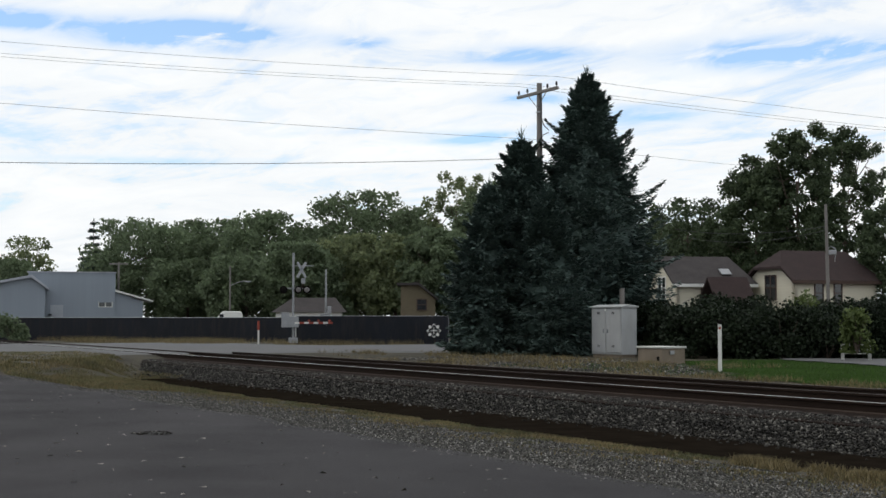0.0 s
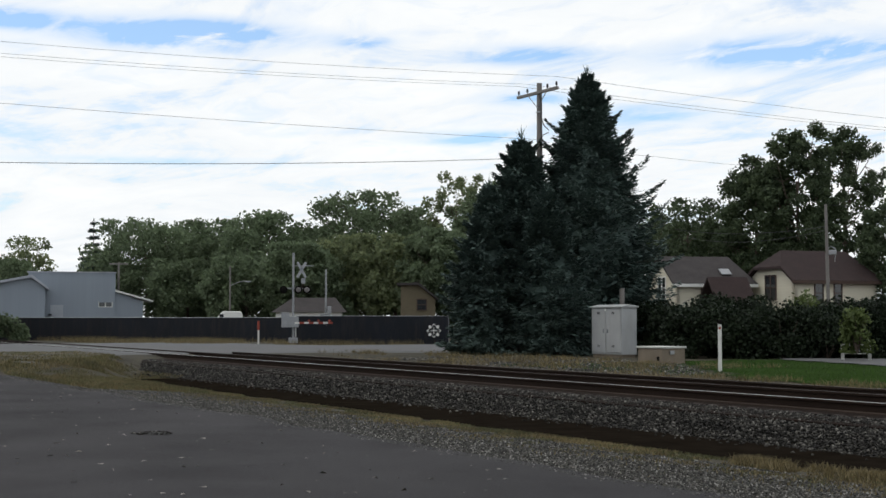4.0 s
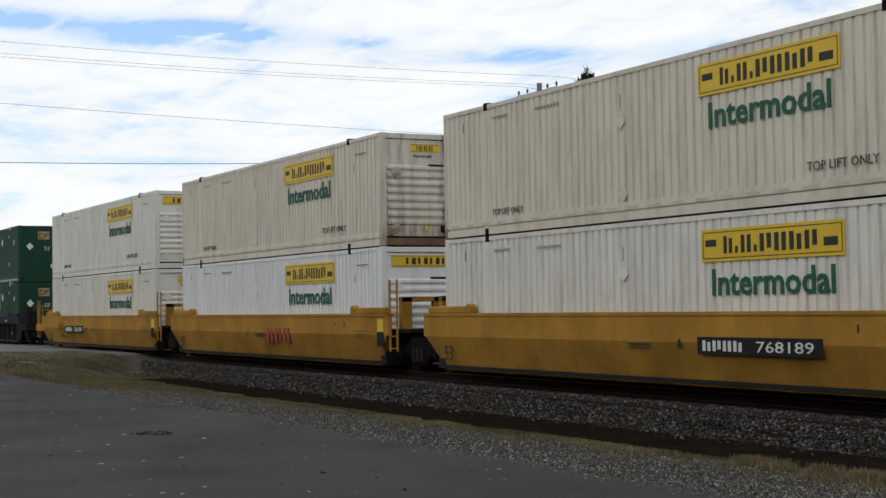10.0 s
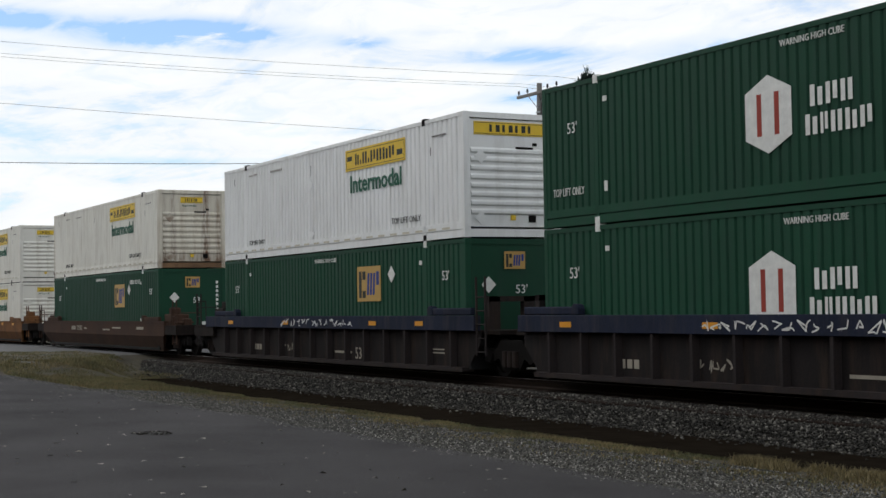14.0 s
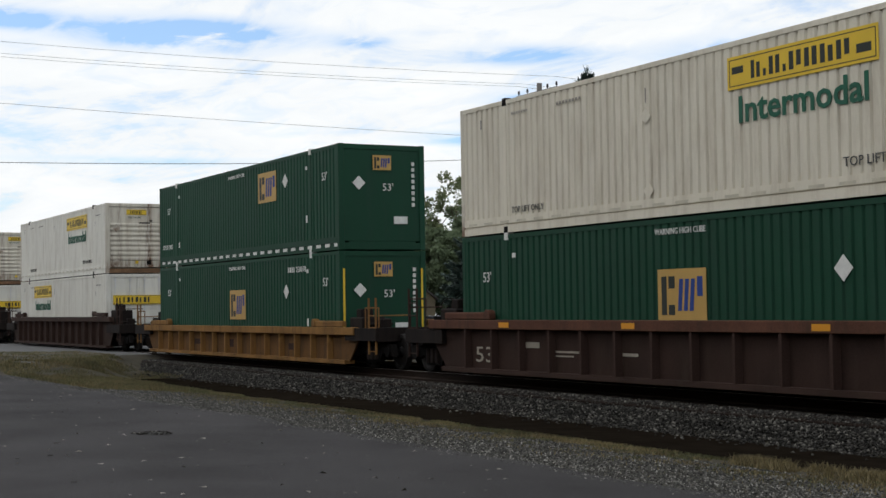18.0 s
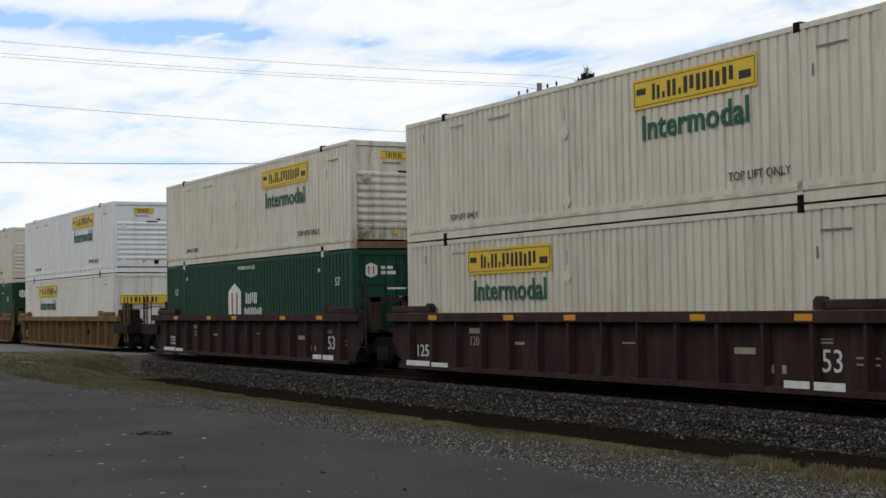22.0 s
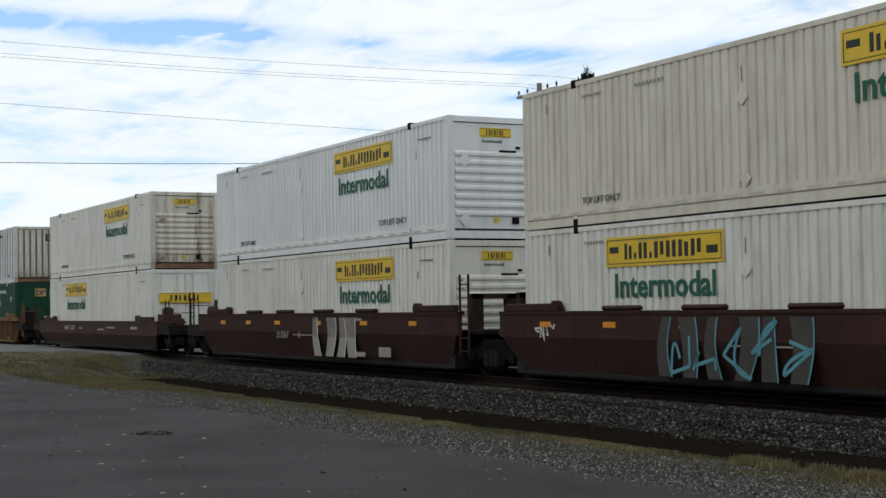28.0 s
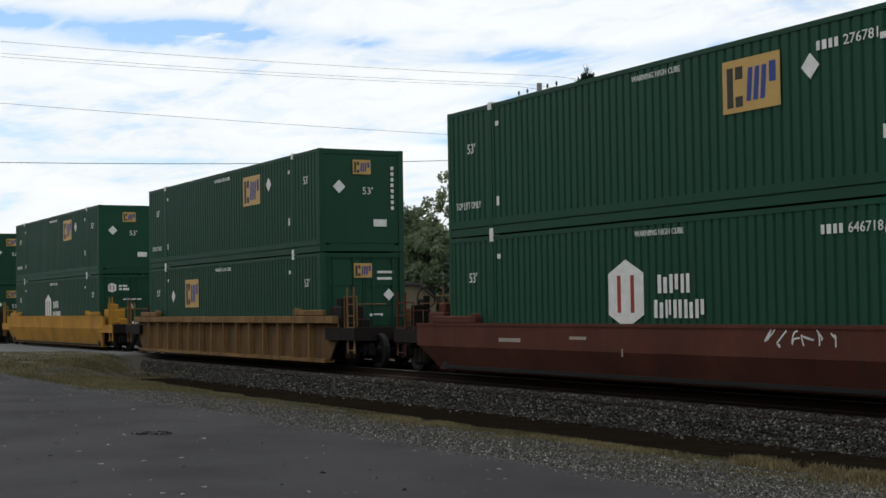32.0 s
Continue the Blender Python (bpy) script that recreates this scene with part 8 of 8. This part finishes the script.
part("post", bm, M_TRIM, small)
bm = bmesh.new(); tube(bm, (0, 0, 0.85), (0, 0, 1.4), 0.07)
part("cap", bm, M_RED, small)
bench = thing("garden_bench", "white lattice garden bench under a light green shrub", "bench", m=facing(46.9, 55.6, -0.3, 8))
part("seat", simple("seat", *[(-0.5, 0.5, -0.35 + i * 0.09, -0.28 + i * 0.09, 0.32, 0.35) for i in range(5)]), M_CONC_LIGHT, bench)
part("backrest", simple("backrest", (-0.5, 0.5, 0.1, 0.14, 0.62, 0.67), (-0.5, 0.5, 0.1, 0.14, 0.40, 0.44), *[(-0.5 + i * 0.1, -0.46 + i * 0.1, 0.105, 0.135, 0.44, 0.62) for i in range(11)]), M_CONC_LIGHT, bench)
for x in (-0.5, 0.44):
    for y in (-0.35, 0.08):
        part("leg", simple("leg", (x, x + 0.06, y, y + 0.06, 0.0, 0.32 if y < 0 else 0.67)), M_CONC_LIGHT, bench)

# level-crossing signal -------------------------------------------------
sig = thing("crossing_signal", "level-crossing signal mast with crossbuck, lamps and lowered gate", "crossing signal", m=facing(68.03, 85.0, -0.06) @ Matrix.Scale(0.885, 4))
bm = bmesh.new(); tube(bm, (0, 0, 0), (0, 0, 5.72), 0.075, seg=10)
part("mast", bm, M_GALV, sig)
part("base", simple("base", (-0.3, 0.3, -0.3, 0.3, -0.05, 0.3), bevel=0.03), M_GALV, sig)
for a in (58, -58):
    ob = part("crossbuck", simple("crossbuck", (-0.80, 0.80, -0.02, 0.0, -0.11, 0.11)), M_GALV, sig, "grey-white crossbuck board")
    ob.matrix_basis = pose(0.52, -0.12, 4.62, 0, a, 25) @ Matrix.Diagonal((0.72, 1, 0.8, 1))
part("cross_bar", simple("cross_bar", (-0.1, 1.3, -0.03, 0.03, 4.86, 4.92)), M_GALV, sig)
part("plate", simple("plate", (0.5, 0.76, -0.14, -0.11, 3.75, 4.1)), M_GALV, sig)
for x in (-0.62, 0.32, 0.86):
    bm = bmesh.new(); tube(bm, (x, -0.06, 3.35), (x, -0.12, 3.35), 0.25, seg=18)
    l = part("lamp", bm, P_STEEL, sig, "round signal lamp with a dark hood")
    bm = bmesh.new(); tube(bm, (x, -0.12, 3.35), (x, -0.2, 3.35), 0.17, 0.12, seg=14)
    part("lens", bm, P_STEEL if x < 0 else P_ASH, l)
part("lamp_arm", simple("lamp_arm", (-0.7, 0.95, -0.05, 0.0, 3.42, 3.48)), M_GALV, sig)
part("gate_motor", simple("gate_motor", (-0.55, 0.35, -0.35, 0.1, 0.95, 1.65), bevel=0.03), M_GALV, sig)
part("counterweight", simple("counterweight", (-0.75, -0.25, -0.4, -0.3, 0.95, 1.9), bevel=0.02), M_GALV, sig)
for i in range(8):
    ob = part("gate_arm", cached("gate_seg", lambda: simple("gate_arm", (0, 0.3, -0.36, -0.33, 1.18, 1.30))), M_RED if i % 2 else M_TRIM, sig)
    ob.location.x = 0.1 + i * 0.3
for x in (1.0, 1.6, 2.3):
    bm = bmesh.new(); tube(bm, (x, -0.36, 1.38), (x, -0.42, 1.38), 0.08, seg=10)
    part("gate_lamp", bm, M_RED, sig)
mast2 = thing("signal_mast", "plain grey mast with a small box behind the fence", "mast", m=facing(66.79, 94.0, -0.24))
bm = bmesh.new(); tube(bm, (0, 0, 0), (0, 0, 4.6), 0.07, 0.055, 10)
part("mast", bm, M_GALV, mast2)
part("box", simple("box", (-0.35, 0.3, -0.2, 0.2, 1.45, 1.85), (0.1, 0.35, -0.2, 0.2, 1.8, 2.3), bevel=0.02), M_GALV, mast2)
lampost = thing("street_lamp", "street lamp on a pole among the trees", "street lamp", m=facing(70.42, 130, -0.3))
bm = bmesh.new(); tube(bm, (0, 0, 0), (0, 0, 6.1), 0.08, 0.06)
part("pole", bm, M_POLE, lampost)
bm = bmesh.new(); pipe(bm, [(0, 0, 4.4), (0.8, 0, 4.75), (1.4, 0, 4.8)], 0.035)
part("arm", bm, M_GALV, lampost)
part("lamp_head", simple("lamp_head", (1.3, 1.75, -0.12, 0.12, 4.7, 4.82), bevel=0.02), M_GALV, lampost)
tpole = thing("utility_pole", "distant wooden pole with one crossarm", "utility pole", "utility poles", m=facing(74.56, 158, -0.3))
bm = bmesh.new(); tube(bm, (0, 0, 0), (0, 0, 7.4), 0.14, 0.11)
part("pole", bm, M_POLE, tpole)
part("crossarm", simple("crossarm", (-0.95, 0.95, -0.06, 0.06, 7.15, 7.3)), M_POLE, tpole)

# power line beside the road --------------------------------------------
LINE_X = -56.35
pole = thing("utility_pole", "weathered wooden utility pole with a crossarm and insulators", "utility pole", "utility poles", m=pose(LINE_X, 34.4, -0.24))
bm = bmesh.new(); tube(bm, (0, 0, -0.1), (0, 0, 11.95), 0.17, 0.12, 12)
part("pole", bm, M_POLE, pole)
part("crossarm", simple("crossarm", (-1.7, 1.7, -0.17, -0.05, 11.45, 11.58), bevel=0.01), M_POLE, pole)
for x in (-1.6, -0.85, 0.85, 1.6):
    bm = bmesh.new(); tube(bm, (x, -0.11, 11.58), (x, -0.11, 11.68), 0.02); tube(bm, (x, -0.11, 11.66), (x, -0.11, 11.80), 0.055, 0.04, 10)
    part("insulator", bm, M_GLASSY, pole)
for sx in (-1, 1):
    bm = bmesh.new(); tube(bm, (sx * 0.75, -0.11, 11.45), (0, -0.11, 10.85), 0.02, seg=6)
    part("brace", bm, M_GALV, pole)
bm = bmesh.new(); pipe(bm, [(0.15, -0.1, 11.4), (0.32, -0.1, 11.0), (0.3, -0.1, 10.4), (0.55, -0.1, 10.0), (0.95, -0.1, 9.75)], 0.02)
part("drop_cable", bm, M_WIRE, pole)
bm = bmesh.new(); pipe(bm, [(0.1, -0.1, 9.3), (0.5, -0.1, 9.6), (0.9, -0.1, 9.65)], 0.018)
part("drop_cable", bm, M_WIRE, pole)
part("bracket", simple("bracket", (-0.05, 0.3, -0.16, -0.08, 10.62, 10.68)), M_GALV, pole)


def line_tube(bm, pts, r):
    """One unbroken thin tube through the points."""
    rings = []
    for x, y, z in pts:
        rings.append([bm.verts.new((x + r * math.cos(a), y, z + r * math.sin(a))) for a in (0, 1.5708, 3.1416, 4.7124)])
    for a, b in zip(rings, rings[1:]):
        for i in range(4):
            bm.faces.new((a[i], a[(i + 1) % 4], b[(i + 1) % 4], b[i]))


def wire(p, q, sag, label, r=0.014, n=20):
    w = thing("overhead_wire", label, "overhead wire", "overhead wires")
    bm = bmesh.new()
    p, q = Vector(p), Vector(q)
    pts = []
    for i in range(n + 1):
        t = i / n
        c = p.lerp(q, t)
        pts.append((c.x, c.y, c.z - sag * 4 * t * (1 - t)))
    line_tube(bm, pts, r)
    part("strand", bm, M_WIRE, w)


for dx in (-1.6, -0.85, 1.6):
    wire((LINE_X + dx, 34.3, 11.78), (LINE_X + dx + 1.5, -24, 12.1), 0.78, "thin dark power wire across the track", 0.006)
    wire((LINE_X + dx, 34.3, 11.78), (LINE_X + dx, 88, 11.3), 0.5, "thin dark power wire along the road", 0.007)
wire((LINE_X, 34.4, 9.2), (LINE_X + 1.5, -24, 10.2), 0.45, "thin dark telephone wire across the track", 0.007)
wire((LINE_X, 34.4, 9.0), (LINE_X, 88, 8.6), 0.5, "thin dark telephone wire along the road", 0.006)
wire((LINE_X, 34.4, 8.4), (LINE_X + 1.5, -24, 7.0), 0.88, "dark telephone cable across the track", 0.012)
rp = thing("utility_pole", "grey wooden pole with a lamp and wires before the brown-roofed house", "utility pole", "utility poles", m=facing(47.91, 84, -0.24))
bm = bmesh.new(); tube(bm, (0.12, 0, -0.1), (0.0, 0, 7.75), 0.11, 0.08, 10)
part("pole", bm, M_POLE, rp)
part("lamp_head", simple("lamp_head", (0.12, 0.55, -0.15, 0.15, 5.0, 5.25), bevel=0.03), M_GALV, rp)
bm = bmesh.new(); pipe(bm, [(0.05, 0, 5.35), (0.25, 0, 5.45), (0.5, 0, 5.3), (0.45, 0, 4.6)], 0.02)
part("arm", bm, M_GALV, rp)
px, py = spot(47.91, 84)
wire((px, py, 6.3), (*spot(53.5, 120), 8.4), 0.4, "thin wire towards the houses", 0.014)
wire((px, py, 6.1), (*spot(53.0, 118), 7.6), 0.5, "thin wire towards the houses", 0.012)
wire((px, py, 7.5), (*spot(40.0, 82), 7.5), 0.4, "thin wire beside the houses", 0.012)

# ground cover -----------------------------------------------------------
M_DRY = leafy("dry_grass", (0.064, 0.053, 0.027), (0.235, 0.187, 0.092), 0.2)
M_GRASS = leafy("green_grass", (0.042, 0.045, 0.019), (0.14, 0.138, 0.062), 0.2)
M_LAWN_BLADE = leafy("lawn_blades", (0.022, 0.045, 0.010), (0.055, 0.095, 0.024), 0.2)
M_LITTER = leafy("fallen_leaves", (0.008, 0.007, 0.006), (0.26, 0.24, 0.20), 0.1)
M_PEBBLE = island_mat("pebbles", (0.017, 0.0165, 0.015), (0.34, 0.328, 0.30))
GZ = np.array([lie(-30, y) for y in np.arange(0, 60, 0.05)])


def height_at(y):
    return np.interp(y, np.arange(0, 60, 0.05), GZ)


def over(xr, yr):
    return lambda rng, n: (rng.uniform(*xr, n), rng.uniform(*yr, n))


def grass(name, n, place, hgt, material, seed, label, patch=1.2, cut=-0.1):
    rng = np.random.default_rng(seed)
    x, y = place(rng, n)
    keep = np.array([noise.noise((a / patch / 1.6, b / patch, seed * 1.3)) > cut for a, b in zip(x, y)])
    x, y = x[keep], y[keep]
    n = len(x)
    z = np.array([lie(float(u), float(v)) for u, v in zip(x, y)])
    a = rng.uniform(0, 6.283, n)
    h = hgt * rng.uniform(0.4, 1.3, n)
    lean = rng.normal(0, 0.45, (n, 2)) * h[:, None]
    w = 0.006 + 0.012 * rng.random(n)
    base = np.stack([x, y, z - 0.01], axis=1)
    d = np.stack([np.cos(a) * w, np.sin(a) * w, np.zeros(n)], axis=1)
    tip = base + np.stack([lean[:, 0], lean[:, 1], h], axis=1)
    me = fast_mesh(name, np.stack([base - d, base + d, tip], axis=1), 3)
    me.materials.append(material)
    tagged(new(name, me), label, "grass", kind="stuff")


def by_the_ditch(rng, n):
    """Low thatch that thickens towards the ditch."""
    x = -8 - 46 * rng.random(n) ** 1.15
    y = 12.72 - np.abs(rng.normal(0, 0.85, n)) + 0.16 * rng.random(n)
    return x, y


def near_crossing(rng, n):
    x = -36 - 24 * rng.random(n)
    y = 9.3 + 5.6 * rng.random(n) * np.clip((-x - 34) / 12, 0.55, 1)
    return x, y


def ditch_edge(rng, n):
    x = -9 - 6.5 * rng.random(n)
    return x, 12.6 + rng.normal(0, 0.22, n)


grass("verge_grass", 62000, by_the_ditch, 0.05, M_DRY, 5, "dry straw-coloured grass along the ditch", patch=0.5, cut=-0.02)
grass("verge_grass", 60000, by_the_ditch, 0.045, M_GRASS, 6, "low green grass tufts along the ditch", patch=0.45, cut=0.02)
grass("verge_grass", 15000, ditch_edge, 0.12, M_DRY, 7, "tall dry grass at the ditch", patch=0.7, cut=0.04)
grass("verge_grass", 42000, near_crossing, 0.10, M_GRASS, 8, "low green grass by the crossing", patch=0.9, cut=-0.2)
grass("verge_grass", 42000, near_crossing, 0.10, M_DRY, 12, "dry straw-coloured grass by the crossing", patch=0.8, cut=-0.3)
grass("bank_grass", 12000, over((-56, -36), (23.5, 31)), 0.18, M_DRY, 9, "dry grass behind the track", cut=-0.05)
grass("bank_grass", 7000, over((-36, -12), (23.0, 25.2)), 0.14, M_DRY, 13, "dry grass between the track and the lawn", cut=-0.1)
grass("lawn_grass", 26000, over((-43, -14), (24.6, 36)), 0.07, M_LAWN_BLADE, 14, "mown green lawn grass", patch=3, cut=-0.6)
grass("fence_grass", 26000, over((-112, -76), (24, 40)), 0.34, M_DRY, 10, "dry grass in front of the fence", cut=-0.05, patch=3)
rng = np.random.default_rng(77)


def strew(name, n, place, size, seed, material, label, category):
    me = stones(name, n, place, size, seed)
    me.materials.append(material)
    tagged(new(name, me), label, category, kind="stuff")


def edge_of(xs):
    return np.array([edge(float(v)) for v in xs])


def on_verge(rng, n):
    x = -7 - 52 * rng.random(n) ** 1.3
    y = edge_of(x) - 0.25 + 3.3 * rng.random(n) ** 1.35
    return np.stack([x, y, height_at(y) + 0.004], axis=1)


def on_far_gravel(rng, n):
    x, y = -33 - 22 * rng.random(n), rng.uniform(22.5, 31, n)
    off_lawn = x < -43.4 + (31.8 - y) * 1.73
    x, y = x[off_lawn], y[off_lawn]
    return np.stack([x, y, height_at(y) + 0.005], axis=1)


strew("verge_gravel", 110000, on_verge, 0.0155, 21, M_PEBBLE, "loose grey gravel beside the lot", "gravel")
strew("far_gravel", 6000, on_far_gravel, 0.045, 22, M_PEBBLE, "pale gravel behind the track", "gravel")


def litter():
    rng = np.random.default_rng(31)
    n = 420
    x, y = -7 - 40 * rng.random(n) ** 1.2, rng.uniform(1.2, 8.8, n)
    c = np.stack([x, y, np.full(n, -0.375)], axis=1)
    q = leaf_cards(c, 0.05, rng)
    q[:, :, 2] = -0.386 + np.abs(q[:, :, 2] + 0.375) * 0.7
    me = fast_mesh("fallen_leaves", q, 4)
    me.materials.append(M_LITTER)
    tagged(new("fallen_leaves", me), "fallen dry leaves scattered on the asphalt", "leaves", kind="stuff")


litter()
bm = bmesh.new()
bmesh.ops.create_circle(bm, cap_ends=True, radius=0.27, segments=28)
for v in bm.verts:
    k = 1 + 0.18 * math.sin(3.1 * math.atan2(v.co.y, v.co.x)) + 0.1 * math.sin(7 * math.atan2(v.co.y, v.co.x))
    v.co.x *= k * 1.25; v.co.y *= k
me = mesh_of(bm, "pothole_patch")
me.materials.append(mat("dark_patch", (0.026, 0.025, 0.024), 0.95, var=0.4, scale=6, bump=1.0, bscale=25))
patch = new("pothole_patch", me)
patch.location = (-21.35, 6.42, -0.383)
tagged(patch, "dark broken patch in the asphalt", "asphalt patch", kind="structure")



def in_patch(rng, n):
    a, r = rng.uniform(0, 6.283, n), 0.29 * np.sqrt(rng.uniform(0.1, 1, n))
    return np.stack([-21.35 + np.cos(a) * r * 1.15, 6.42 + np.sin(a) * r, np.full(n, -0.378)], axis=1)


strew("patch_gravel", 110, in_patch, 0.016, 23, M_STONE, "broken dark asphalt crumbs in a worn patch", "gravel")

# ditch water ------------------------------------------------------------
M_WATER = mat("ditch_water", (0.012, 0.0095, 0.007), 0.1, var=0.4, scale=2.5, bump=0.004, bscale=3, spec=0.0)


def puddle(x0, x1, y0, y1, z):
    pts = []
    n = 120
    for i in range(n // 2 + 1):
        x = x0 + (x1 - x0) * i / (n // 2)
        pts.append((x, y0 + 0.28 * noise.noise((x * 0.45, 1, 0)) + 0.12 * noise.noise((x * 1.6, 4, 0)), z))
    for i in range(n // 2, -1, -1):
        x = x0 + (x1 - x0) * i / (n // 2)
        pts.append((x, y1, z))
    me = raw_mesh("ditch_water", pts, [tuple(range(len(pts)))])
    me.materials.append(M_WATER)
    tagged(new("ditch_water", me), "still brown water in the ditch beside the ballast", "water", kind="structure")


puddle(-46, -6, 12.75, 14.9, -0.602)



def in_ditch(rng, n):
    x, y = -8 - 42 * rng.random(n), 14.7 - 0.5 * rng.random(n) ** 2
    return np.stack([x, y, np.full(n, -0.6)], axis=1)


strew("ditch_stones", 350, in_ditch, 0.035, 24, M_STONE, "loose ballast stones at the edge of the ditch", "gravel")

# unseen wall added behind the eye to close that side from low sky light ---
bm = bmesh.new(); box(bm, -150, 90, -19.4, -19.0, -0.5, 11.0)
me = mesh_of(bm, "wall_rear")
me.materials.append(mat("sky_block_dark", (0.12, 0.09, 0.075), 0.9, var=0.2, scale=0.8))
tagged(new("wall_rear", me), "unseen dark wall added behind the lot to block low sky light", "wall", kind="structure")

# ties, the last and most numerous pieces --------------------------------
tie_mesh = simple("tie", (-0.115, 0.115, -1.3, 1.3, -0.36, -0.182), bevel=0.012)
for i in range(260):
    x = -132 + i * 0.51
    if -76.5 < x < -58:
        continue
    t = part("tie", tie_mesh, M_TIE, track)
    t.location.x = x
    t.rotation_euler.z = 0.02 * math.sin(i * 2.7)


def motions():
    for ob, s, turn in MOVING:
        spin = Matrix.Rotation(radians(turn), 4, "Z")
        walk(ob, [(t, Matrix.Translation((s + along(t), TRACK_Y, 0)) @ Matrix.Rotation(radians(CANT), 4, "X") @ spin) for t in STAMPS])


motions()
